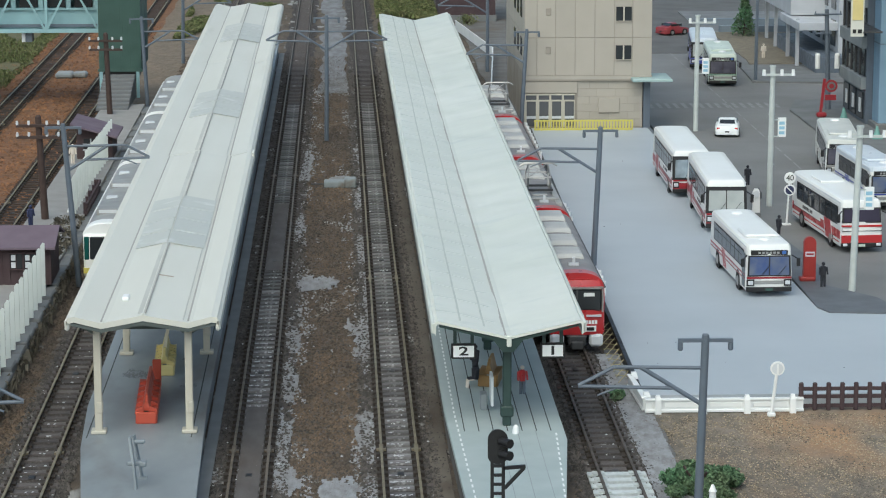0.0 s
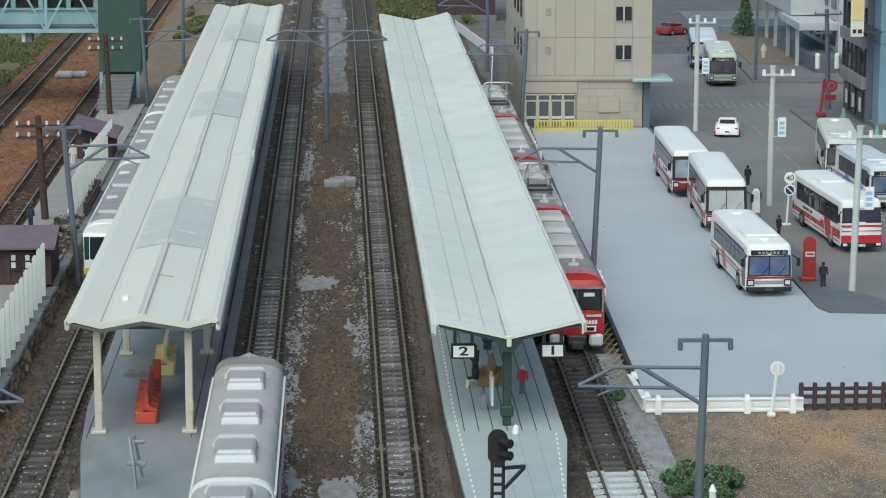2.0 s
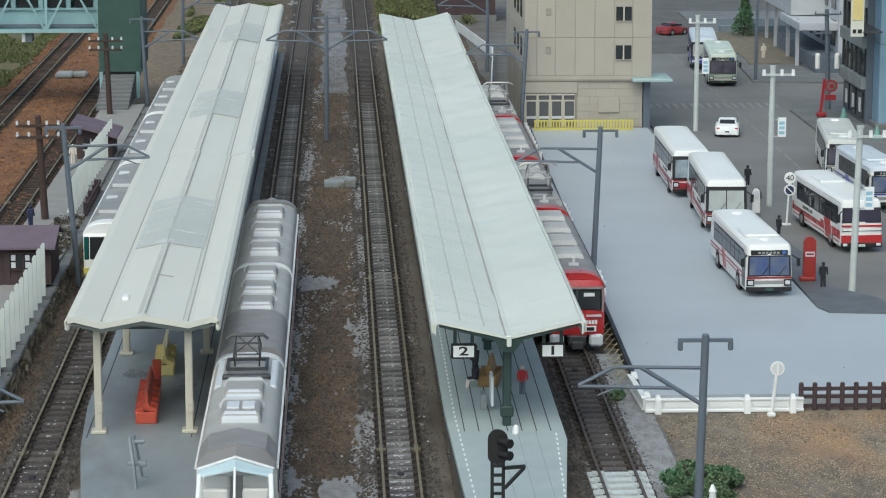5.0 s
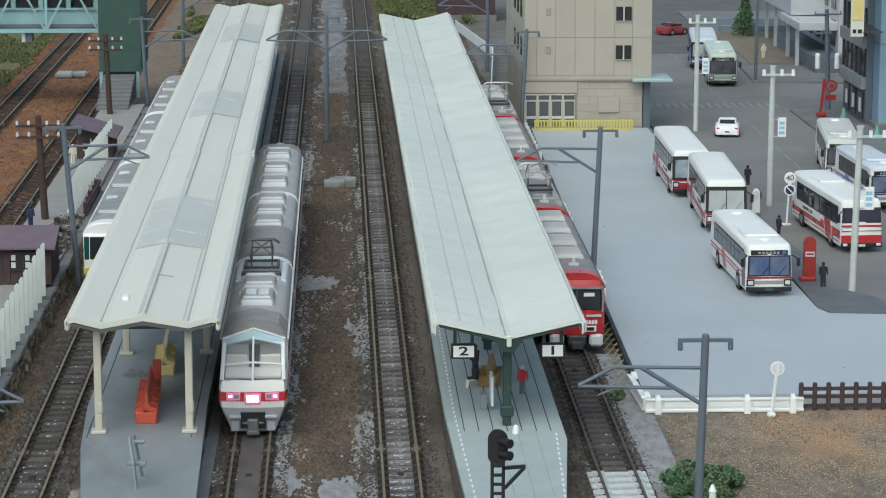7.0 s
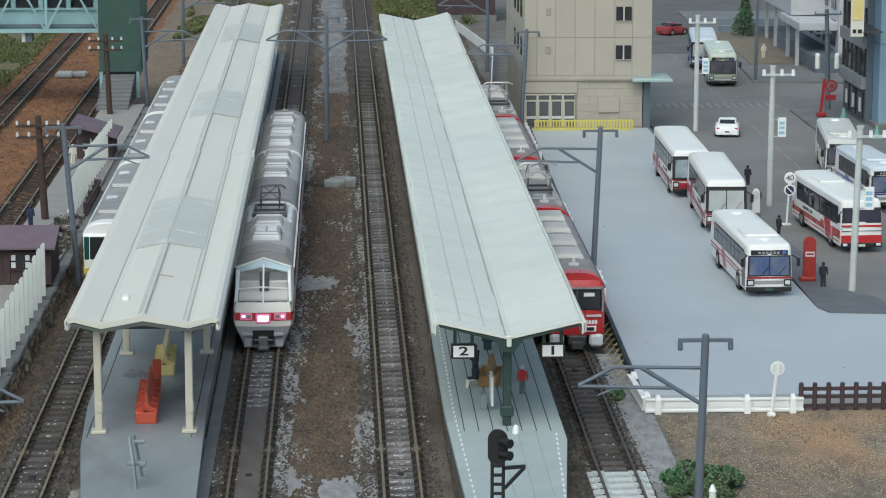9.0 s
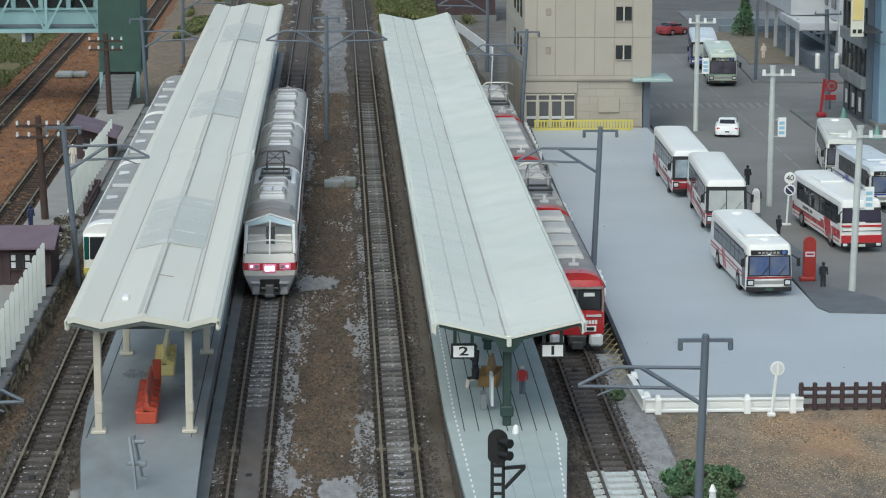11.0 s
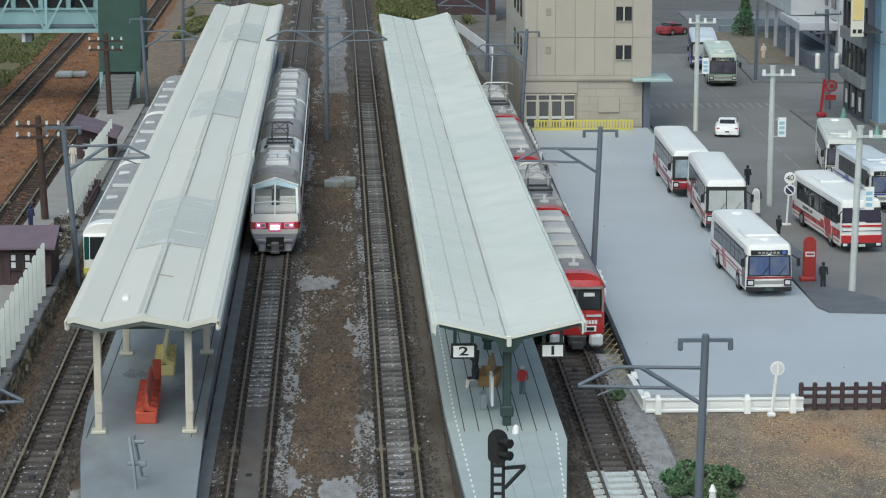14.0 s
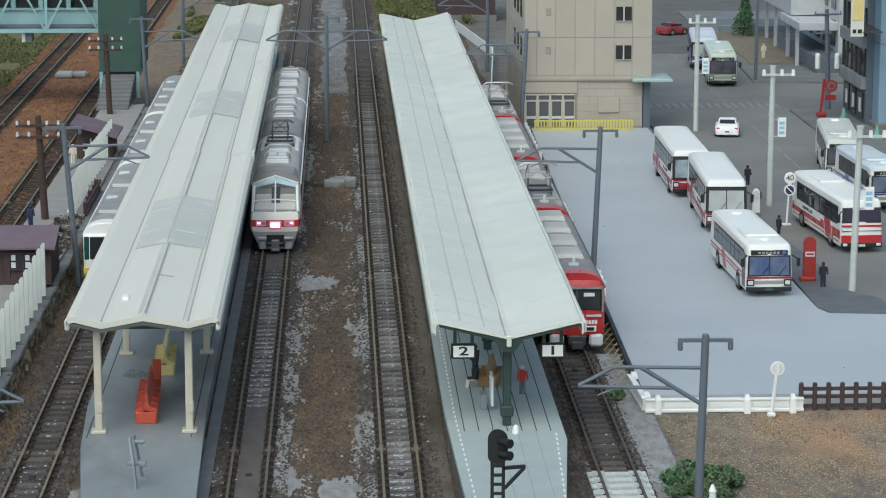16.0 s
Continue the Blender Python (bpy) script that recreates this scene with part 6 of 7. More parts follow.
s1, w1 = shed(-24.0, -15.45, 140.6, 144.8, 0.8, 3.05, 3.5, "dark brown wooden shed with faded purple roof")
for x in (-17.6, -16.85, -20.5):
    win = part("window", boxes((x, x + 0.62, 140.5, 140.62, 1.7, 2.5)), GLASS, w1)
    part("shutter", boxes((x + 0.05, x + 0.28, 140.44, 140.52, 1.75, 2.05), (x + 0.05, x + 0.28, 140.44, 140.52, 2.15, 2.45)), UNIT_PALE, win)
    part("frame", boxes((x - 0.06, x + 0.68, 140.42, 140.5, 1.62, 1.7), (x - 0.06, x + 0.68, 140.42, 140.5, 2.5, 2.58), (x + 0.29, x + 0.33, 140.42, 140.5, 1.7, 2.5)), BROWN, win)
lean = thing("shed", at(0, 0, 0), "small dark shed with a tilted purple lean-to roof", "shed", "lineside sheds")
w2 = part("wall", prism(bmesh.new(), [(-18.4, 0.8), (-15.9, 0.8), (-15.9, 2.3), (-18.4, 3.1)], 186.0, 190.0), BROWN, lean, "dark brown boarded walls")
for i in range(6):
    x = -18.38 + i * 0.42
    part("board", prism(bmesh.new(), [(x, 0.8), (x + 0.38, 0.8), (x + 0.38, 2.9 - (x + 18.4) * 0.32), (x, 3.02 - (x + 18.4) * 0.32)], 185.95, 186.02), BROWN, w2)
part("roof_slope", prism(bmesh.new(), [(-18.75, 3.3), (-15.5, 2.35), (-15.5, 2.47), (-18.75, 3.42)], 185.0, 190.6), PURPLE_ROOF, lean, "faded purple roof slope")
win = part("window", boxes((-17.9, -16.9, 185.88, 185.97, 1.5, 2.25)), GLASS, w2)
part("frame", boxes((-17.95, -16.85, 185.84, 185.9, 1.42, 1.5), (-17.43, -17.37, 185.84, 185.9, 1.5, 2.25), (-17.95, -16.85, 185.84, 185.9, 1.86, 1.9)), UNIT_PALE, win)


FENCE_WHITE = mat("greenish_white_plastic", (0.74, 0.79, 0.76), 0.5, second=(0.64, 0.70, 0.68), grain=1.0, bump=0.03)


def picket_fence(x0, y0, x1, y1, n, zb, h, label, turn=0.21, wide=0.12):
    t = thing("white_fence", at(0, 0, 0), label, "fence", "white boarded fences")
    d = Vector((x1 - x0, y1 - y0, 0))
    r = random.Random(n)
    for z in (0.55, 1.9):
        part("rail", bar(bmesh.new(), Vector((x0 - 0.1, y0, zb + z)), Vector((x1 - 0.1, y1, zb + z)), 0.09, 0.14), WHITE, t)
    u = d.normalized()
    for i in range(n):
        a = Vector((x0, y0, zb)) + d * (i / n)
        b = a + Vector((turn, wide, 0))
        hh = h + r.uniform(-0.05, 0.05)
        bm = bmesh.new()
        s = Vector((0, 0.05, 0))
        m = (a + b) / 2
        loft(bm, [[a - s, b - s, b - s + Vector((0, 0, hh - 0.06)), m - s + Vector((0, 0, hh)), a - s + Vector((0, 0, hh - 0.15))], [a + s, b + s, b + s + Vector((0, 0, hh - 0.06)), m + s + Vector((0, 0, hh)), a + s + Vector((0, 0, hh - 0.15))]])
        part("board", bm, FENCE_WHITE, t)


picket_fence(-15.78, 108.0, -15.63, 139.3, 17, 0.8, 2.85, "tall white boarded fence along the old platform")
picket_fence(-16.45, 160.8, -16.5, 172.5, 10, 0.8, 2.45, "white boarded fence panel near the railcar", 0.17, 0.1)
picket_fence(-16.6, 173.0, -16.2, 189.5, 11, 0.8, 2.6, "white boarded fence panel beside the small shed", 0.17, 0.1)

rack = thing("timber_rack", at(-15.75, 163.2, -0.2), "dark brown weathered timber rack against the old platform", "rack")
for i in range(7):
    part("upright", boxes((-0.08, 0.08, i * 1.5 - 0.12, i * 1.5 + 0.12, 0, 1.7 + 0.12 * (i % 3))), BROWN, rack)
for z in (0.5, 1.0, 1.45):
    part("rail", boxes((0.08, 0.2, -0.3, 9.4, z, z + 0.2)), BROWN, rack)

tw = thing("stair_tower", at(0, 0, 0), "dark green corrugated footbridge stair tower on pale legs", "tower")
cl = part("cladding", boxes((-19.85, -16.35, 221, 229, 3.0, 13)), TOWER_GREEN, tw)
for i in range(17):
    part("corrugation", boxes((-19.8 + i * 0.205, -19.7 + i * 0.205, 220.975, 221.02, 3.05, 13)), TOWER_GREEN, cl)
part("base_trim", boxes((-19.95, -16.25, 220.85, 221.1, 2.9, 3.12)), TOWER_GREEN, tw)
# Black block put in as the shadow inside the tower above the stairs.
part("soffit", boxes((-19.5, -16.7, 221.2, 228.5, 2.2, 3.0)), BLACK, tw)
for x in (-19.7, -16.65):
    part("leg", boxes((x - 0.13, x + 0.13, 220.9, 221.2, 0.7, 3.0)), BRIDGE_BLUE, tw, "pale turquoise leg")
for k in range(9):
    part("stair_step", boxes((-19.45, -16.85, 212.5 + k * 0.95, 213.7 + k * 0.95, 0.7, 0.98 + k * 0.21), bevel=0.03), KERB, tw, "grey stair step")

br = thing("footbridge", at(0, 0, 0), "pale turquoise truss footbridge with a windowed walkway", "bridge")
part("deck", boxes((-60, -19.9, 223.6, 228, 5.95, 6.15)), BRIDGE_BLUE, br)
part("lower_chord", boxes((-60, -19.9, 223.4, 223.6, 5.9, 6.22)), BRIDGE_BLUE, br)
part("walkway_panel", boxes((-60, -19.9, 224.4, 224.6, 6.15, 7.9)), BRIDGE_BLUE, br, "pale blue side panel")
part("dark_gap", boxes((-60, -19.9, 224.2, 224.36, 6.28, 6.55)), STEEL, br)
part("sill", boxes((-60, -19.9, 224.2, 224.4, 7.72, 7.85)), BRIDGE_BLUE, br)
part("roof", boxes((-60, -19.9, 223.2, 228.5, 10.2, 10.5)), BRIDGE_BLUE, br)
part("back_wall", boxes((-60, -19.9, 227.8, 228, 6.1, 10.2)), BRIDGE_BLUE, br)
for i in range(16):
    x = -20.6 - i * 2.3
    part("window", boxes((x - 1.5, x, 224.38, 224.5, 7.95, 9.6)), GLASS, br)
    part("mullion", boxes((x + 0.1, x + 0.5, 224.3, 224.5, 7.85, 10.2)), BRIDGE_BLUE, br)
for i in range(9):
    x = -20.0 - i * 4.4
    part("truss_post", boxes((x - 0.12, x + 0.12, 223.35, 223.55, 5.95, 10.3)), BRIDGE_BLUE, br)
    part("truss_diagonal", bar(bmesh.new(), (x - 0.1, 223.45, 6.1), (x - 2.3, 223.45, 10.2), 0.16, 0.16), BRIDGE_BLUE, br)
    part("truss_diagonal", bar(bmesh.new(), (x - 4.4, 223.45, 6.1), (x - 2.3, 223.45, 10.2), 0.16, 0.16), BRIDGE_BLUE, br)
for x in (-26.1, -40.0):
    part("pier", boxes((x - 0.1, x + 0.45, 223.8, 225.2, 5.1, 5.95)), STEEL, br)
    part("pier_face", boxes((x - 0.4, x - 0.1, 223.7, 225.2, 5.1, 5.95)), UNIT_PALE, br)


def telegraph(x, y, h, lean, label):
    t = thing("telegraph_pole", at(x, y, 0.78), label, "telegraph pole", "telegraph poles")
    h = h - 0.78
    part("pole", rod(bmesh.new(), (0, 0, 0), (lean, 0, h), 0.24, 0.19, 10), WOOD_POLE, t, smooth=40)
    part("cap", rod(bmesh.new(), (lean, 0, h), (lean, 0, h + 0.12), 0.2, 0.08, 10), WOOD_POLE, t)
    for z in (h - 0.5, h - 1.2):
        part("cross_arm", boxes((lean - 1.32, lean + 1.32, -0.32, -0.17, z - 0.1, z + 0.08)), WOOD_POLE, t)
        for dx in (-1.25, -0.55, 0.55, 1.25):
            part("insulator", rod(bmesh.new(), (lean + dx, -0.25, z + 0.04), (lean + dx, -0.25, z + 0.3), 0.09, 0.07, 8), UNIT_PALE, t, "pale insulator")


telegraph(-18.0, 161.3, 7.1, -0.27, "dark brown telegraph pole with two cross arms")
telegraph(-18.1, 210.0, 7.15, -0.2, "dark brown telegraph pole beside the stair tower")

# things lying in the yard and between the tracks
BOX_GREY = mat("weathered_pale_grey", (0.27, 0.31, 0.325), 0.7, grain=1.5, bump=0.1, stain=(0.16, 0.14, 0.11), stain_scale=0.8)
bx = thing("switch_box", at(0.0, 179.8, -0.3), "pale blue-grey switch machine box between the tracks", "switch box")
part("case", boxes((-1.0, 0.4, -0.6, 0.6, 0, 0.45), bevel=0.06), BOX_GREY, bx)
part("motor", boxes((0.38, 1.2, -0.75, 0.75, 0, 0.6), bevel=0.08), BOX_GREY, bx)
part("rod", rod(bmesh.new(), (-1.9, 0, 0.2), (1.6, 0, 0.2), 0.06), METAL_DARK, bx)
sl = thing("concrete_slab", at(-24.4, 243.5, -0.27), "broken grey concrete slabs on the orange ballast", "slab")
part("slab_piece", boxes((-1.4, 0.2, -1.0, 1.0, 0, 0.55), bevel=0.15), BOX_GREY, sl)
part("slab_piece", boxes((0.1, 1.4, -0.7, 1.3, 0, 0.5), bevel=0.15), BOX_GREY, sl)
single("relay_case", boxes((-0.6, 0.6, -0.5, 0.5, 0, 1.6), bevel=0.08), STEEL, at(-29.5, 216, -0.2), "grey lineside cabinet at the scrub edge", "cabinet")


# ---- benches, signs and small things on the platforms ----
def bench(m, L, material, label, fin=0.0):
    t = thing("bench", m, label, "bench", "platform benches")
    for s in (-1, 1):
        part("seat", loft(bmesh.new(), [[(s * 0.1, y, 0.40), (s * 0.47, y, 0.44), (s * 0.47, y, 0.54), (s * 0.1, y, 0.50)] for y in (0.0, L)]), material, t)
        part("apron", boxes((s * 0.40 - 0.05, s * 0.40 + 0.05, 0.1, L - 0.1, 0.0, 0.42)), material, t)
        for i in range(6 if L > 3 else 0):
            y = 0.1 + i * (L - 0.2) / 6
            part("seat_divider", loft(bmesh.new(), [[(s * 0.12, q, 0.5), (s * 0.45, q, 0.52), (s * 0.43, q, 0.62), (s * 0.16, q, 0.72)] for q in (y, y + 0.09)]), material, t)
    part("backrest", loft(bmesh.new(), [[(-0.2, y, 0.48), (0.2, y, 0.48), (0.05, y, z), (-0.05, y, z)] for y, z in ((0.35, 0.86), (0.7, 1.12), (L, 1.12))]), material, t)
    part("end_panel", boxes((-0.42, 0.42, -0.03, 0.1, 0.0, 0.5), bevel=0.03), material, t)
    if L > 5:
        part("end_panel", boxes((0.06, 0.44, L + 0.6, L + 0.75, 0.0, 1.25), bevel=0.03), material, t, "tall end panel")
    if fin:
        part("sign_post", loft(bmesh.new(), [[(x - g, L * 0.25, z), (x + g, L * 0.25, z), (x + g, L * 0.25 + 1.3, z), (x - g, L * 0.25 + 1.3, z)] for x, g, z in ((-0.02, 0.08, 0.9), (0.16, 0.07, 1.9), (0.34, 0.04, 2.6))]), BENCH_CREAM, t, "tall pale cream blade")


BENCH_CREAM = mat("pale_cream_plastic", (0.60, 0.56, 0.44), 0.5, grain=1.0, bump=0.03)
bench(at(-8.15, 108.8, 1.1, 2), 6.0, BENCH_RED, "orange-red back-to-back platform bench")
bench(at(-7.95, 117.6, 1.1, 2), 4.2, BENCH_YELLOW, "pale yellow back-to-back platform bench", 2.6)
bench(at(6.55, 114.9, 1.1, -10), 1.9, TAN, "tan wooden platform bench")
PLATFORM_POST = mat("pale_blue_grey_plastic", (0.25, 0.285, 0.31), 0.5, grain=1.0, bump=0.03)
mk = thing("marker_post", at(-7.95, 98.6, 1.1), "blue-grey platform end post with short arms", "post")
part("blade", loft(bmesh.new(), [[(x - 0.045, y, z), (x + 0.045, y, z), (x + 0.045, y + 0.4, z), (x - 0.045, y + 0.4, z)] for x, y, z in ((0.1, 0.0, 0.0), (0.02, 0.0, 1.0), (-0.12, 0.2, 2.0))]), PLATFORM_POST, mk)
part("back_leg", bar(bmesh.new(), (0.25, 1.6, 0), (-0.0, 1.0, 1.9), 0.07, 0.14), PLATFORM_POST, mk)
part("arm", boxes((0.0, 0.42, 0.9, 1.2, 1.55, 1.7), bevel=0.04), PLATFORM_POST, mk)
part("arm", boxes((-0.25, 0.35, 0.3, 0.6, 0.85, 1.02), bevel=0.04), PLATFORM_POST, mk)
part("lever_box", boxes((0.25, 0.5, 0.3, 0.8, 0.78, 1.0), bevel=0.05), PLATFORM_POST, mk)
part("foot", boxes((0.12, 0.42, 1.5, 1.75, 0, 0.1)), PLATFORM_POST, mk)


def number_sign(x, text, label):
    t = thing("platform_sign", at(x, 108.0, 0), label, "sign", "platform number signs")
    b = part("board", boxes((-0.52, 0.52, -0.1, 0.1, 3.98, 4.62), bevel=0.03), BLACK, t)
    part("face", boxes((-0.43, 0.43, -0.115, -0.08, 4.06, 4.54)), WHITE, b)
    txt = bpy.data.curves.new("platform_number", "FONT")
    txt.body, txt.size, txt.extrude, txt.offset, txt.align_x, txt.align_y = text, 0.52 * S, 0.008 * S, 0.011 * S, "CENTER", "CENTER"
    o = new("platform_number", txt)
    txt.materials.append(BLACK)
    o.parent = b
    o.matrix_basis = at(0, -0.125, 4.3, 0, 90)
    o.scale = (1.6, 1, 1)
    for s in (-0.36, 0.36):
        part("hanger", boxes((s - 0.07, s + 0.07, -0.07, 0.07, 4.6, 5.35)), GREEN_DARK, t)


number_sign(5.15, "2", "white platform number sign in a black frame")
number_sign(8.87, "1", "white platform number sign in a black frame")
nb = thing("notice_board", at(6.5, 111.0, 1.1), "white notice board with a pale blue box", "notice board")
part("board", boxes((-0.06, 0.06, -0.6, 0.6, 0.2, 1.5), bevel=0.03), WHITE, nb)
part("box", boxes((-0.5, -0.2, -0.4, 0.3, 0, 0.7), bevel=0.04), PLATFORM, nb)

sg = thing("railway_signal", at(5.62, 92.0, 1.1), "black colour-light signal head on a ladder mast", "signal")
hd = []
for i in range(17):
    a = math.pi * i / 16
    hd.append((0.36 * math.cos(a), 3.55 + 0.38 * math.sin(a)))
hd += [(-0.36 * math.cos(math.pi * i / 16), 2.95 - 0.3 * math.sin(math.pi * i / 16)) for i in range(17)]
head = part("backboard", prism(bmesh.new(), hd, -0.05, 0.05), BLACK, sg)
part("lamp_case", boxes((-0.22, 0.22, 0.05, 0.5, 2.75, 3.8), bevel=0.06), BLACK, head)
for z in (3.5, 3.05):
    bm = rod(bmesh.new(), (0.1, -0.05, z), (0.42, -0.45, z), 0.15, 0.17, 12)
    part("hood", bm, BLACK, head)
for x in (-0.2, 0.2):
    part("mast", boxes((x - 0.06, x + 0.06, -0.06, 0.06, 0, 2.8)), BLACK, sg)
for k in range(8):
    part("rung", boxes((-0.2, 0.2, -0.05, 0.05, 0.15 + k * 0.34, 0.25 + k * 0.34)), BLACK, sg)
part("bracket", bar(bmesh.new(), (0.2, 0, 2.5), (1.0, 0, 2.55), 0.12, 0.12), BLACK, sg)
part("bracket_brace", bar(bmesh.new(), (0.25, 0, 1.75), (0.95, 0, 2.5), 0.1, 0.12), BLACK, sg)
part("base", boxes((-0.4, 0.4, -0.3, 0.3, 0, 0.12)), BLACK, sg)
# Added white stub: a gloss highlight at the canopy post's foot, made as a shape.
wp = thing("white_marker", at(7.25, 106.6, 1.1), "white stub standing in for a gloss highlight at the canopy post's foot", "marker")
part("post", rod(bmesh.new(), (0, 0, 0), (0, 0, 0.28), 0.15, 0.12, 10), WHITE, wp)
part("top", rod(bmesh.new(), (0, 0, 0.28), (0, 0, 0.36), 0.12, 0.05, 10), WHITE, wp)
bo = thing("bollard", at(14.25, 98.0, -0.2), "white bollard at the foot of the bush", "bollard")
part("post", rod(bmesh.new(), (0, 0, 0), (0, 0, 1.15), 0.17, 0.13, 12), WHITE, bo, smooth=40)
part("cap", rod(bmesh.new(), (0, 0, 1.15), (0, 0, 1.42), 0.16, 0.05, 12), WHITE, bo, smooth=40)


# ---- plain miniature figurines ----
def figurine(x, y, z, rz, coat, label, sit=False, size=0.78, legs=None):
    """One plain mesh; legs, coat and head differ in colour only."""
    bm = bmesh.new()
    for s in (-0.11, 0.11):
        if sit:
            rod(bm, (s, -0.45, 0.0), (s, -0.42, 0.45), 0.08, 0.08, 8)
            rod(bm, (s, -0.42, 0.48), (s, 0.0, 0.5), 0.1, 0.1, 8)
        else:
            rod(bm, (s, 0, 0.0), (s * 0.9, 0, 0.85), 0.085, 0.11, 8)
    b = 0.45 if sit else 0.8
    rod(bm, (0, 0, b), (0, 0.02, b + 0.6), 0.19, 0.23, 10)
    rod(bm, (0, 0.02, b + 0.6), (0, 0.02, b + 0.68), 0.23, 0.08, 10)
    for s in (-1, 1):
        rod(bm, (s * 0.25, 0.02, b + 0.58), (s * 0.3, -0.08, b + 0.05), 0.07, 0.06, 8)
    r = bmesh.ops.create_icosphere(bm, subdivisions=2, radius=0.13)
    for v in r["verts"]:
        v.co += Vector((0, 0, b + 0.82))
    for f in bm.faces:
        h = f.calc_center_median().z
        f.material_index = 2 if h > b + 0.69 else 1 if h < b + 0.02 else 0
    bmesh.ops.scale(bm, vec=(size, size, size), verts=bm.verts)
    ob = single("figurine", bm, coat, at(x, y, z, rz), label, "figurine", smooth=50)
    ob.data.materials.append(legs or coat)
    ob.data.materials.append(CLOTH_PALE if coat is RED else coat)


figurine(27.7, 177.0, 0.1, 20, CLOTH_DARK, "black miniature figurine standing on the road")
figurine(26.9, 167.5, 0.1, -30, CLOTH_DARK, "dark miniature figurine beside the bus stop")
figurine(26.3, 155.6, 0.36, 60, CLOTH_DARK, "dark miniature figurine on the bus stop island")
figurine(26.25, 140.6, 0.36, 10, CLOTH_DARK, "dark miniature figurine beside the red pillar")
figurine(29.0, 164.2, 0.1, 10, CLOTH_DARK, "dark miniature figurine near the traffic sign")
figurine(-18.55, 158.4, 0.8, 40, CLOTH_NAVY, "navy miniature figurine on the old platform")
figurine(-18.5, 184.0, 0.8, 0, CLOTH_PALE, "pale miniature figurine by the small shed")
figurine(40.7, 251.9, 0.34, 0, CLOTH_PALE, "cream miniature figurine on the planting bed")
figurine(8.0, 113.5, 1.1, 15, RED, "small red-vested miniature figurine standing on the platform", size=0.74, legs=STEEL)
figurine(6.0, 114.9, 1.1, -80, CLOTH_DARK, "dark miniature figurine seated at the tan bench", True, 0.8, CLOTH_PALE)
figurine(6.1, 116.9, 1.1, -60, CLOTH_DARK, "black miniature figurine beside the tan bench", size=0.85)


CONE = mat("teal_plastic", (0.16, 0.34, 0.30), 0.5, bump=0.0)
for x, y in ((40.2, 208.3), (40.7, 197.6)):
    tc = thing("traffic_cone", at(x, y, 0.26), "small teal cone-shaped marker on the pavement", "cone")
    part("cone", rod(bmesh.new(), (0, 0, 0.1), (0, 0, 0.95), 0.32, 0.08, 12), CONE, tc, smooth=40)
    part("base", boxes((-0.38, 0.38, -0.38, 0.38, 0, 0.1)), CONE, tc)
rk = thing("railing", at(24.9, 226.0, 0.1), "small dark railing behind the station building", "railing")
for z in (0.5, 1.5):
    part("rail", boxes((-0.04, 0.04, 0, 6, z, z + 0.1)), BLACK, rk)
for i in range(13):
    part("upright", boxes((-0.03, 0.03, i * 0.5 - 0.04, i * 0.5 + 0.04, 0, 1.55)), BLACK, rk)


# ---- plants ----
def foliage(bm, cx, cy, cz, r, n, rnd, size=0.22, flat=0.7):
    for i in range(n):
        a, u = rnd.uniform(0, 2 * math.pi), rnd.uniform(-1, 1)
        d = r * rnd.uniform(0.45, 1.0) ** 0.6
        p = Vector((cx + d * math.cos(a) * math.sqrt(1 - u * u), cy + d * math.sin(a) * math.sqrt(1 - u * u), cz + d * u * flat))
        s = size * rnd.uniform(0.6, 1.4)
        v = [bm.verts.new(p + Vector([rnd.uniform(-s, s) for k in range(3)])) for j in range(4)]
        bm.faces.new((v[0], v[1], v[2]))
        bm.faces.new((v[0], v[2], v[3]))
        bm.faces.new((v[0], v[3], v[1]))


LEAVES = mat("foam_leaf_green", (0.075, 0.17, 0.085), 0.95, second=(0.17, 0.16, 0.09), grain=0.55, mix=0.45, bump=0.0, islands=0.5)
LEAVES_OLIVE = mat("foam_leaf_olive", (0.095, 0.125, 0.042), 0.9, second=(0.155, 0.145, 0.07), grain=1.0, mix=0.8, bump=0.0, islands=0.5)
LEAVES_DARK = mat("weed_dark", (0.085, 0.078, 0.06), 0.9, second=(0.13, 0.115, 0.09), grain=1.0, mix=0.8, bump=0.0, islands=0.5)
rnd = random.Random(5)


def bush(x, y, r, n, label, leaves=LEAVES, lobes=6, z=-0.15, flat=1.0):
    t = thing("bush", at(x, y, z), label, "bush")
    st = bmesh.new()
    for k in range(5):
        a = k * 1.26
        rod(st, (0, 0, 0), (0.4 * r * math.cos(a), 0.4 * r * math.sin(a), 0.5 * r), 0.10, 0.05, 5)
    part("stem", st, WOOD_POLE, t)
    bm = bmesh.new()
    for k in range(lobes):
        a = 2 * math.pi * k / lobes + rnd.uniform(-0.3, 0.3)
        q = r * (rnd.uniform(0.3, 0.6) if lobes < 12 else rnd.uniform(0.05, 0.85))
        foliage(bm, q * math.cos(a), q * math.sin(a) * 1.6, r * 0.45 * flat * rnd.uniform(0.3, 1.3) * (1.25 - 0.6 * q / r), r * (rnd.uniform(0.35, 0.6) if lobes < 12 else rnd.uniform(0.18, 0.42)), n // lobes, rnd, 0.085, 0.8 * flat)
    part("leaf_mass", bm, leaves, t)


bush(14.3, 102.3, 1.7, 15000, "loose green foam bush at the foot of a pole", lobes=22, flat=0.68)
bush(12.6, 117.6, 0.5, 400, "tiny green tuft beside the white wall", lobes=3)
bush(14.2, 291.0, 1.3, 700, "small olive bush before a dark wall", LEAVES_OLIVE)
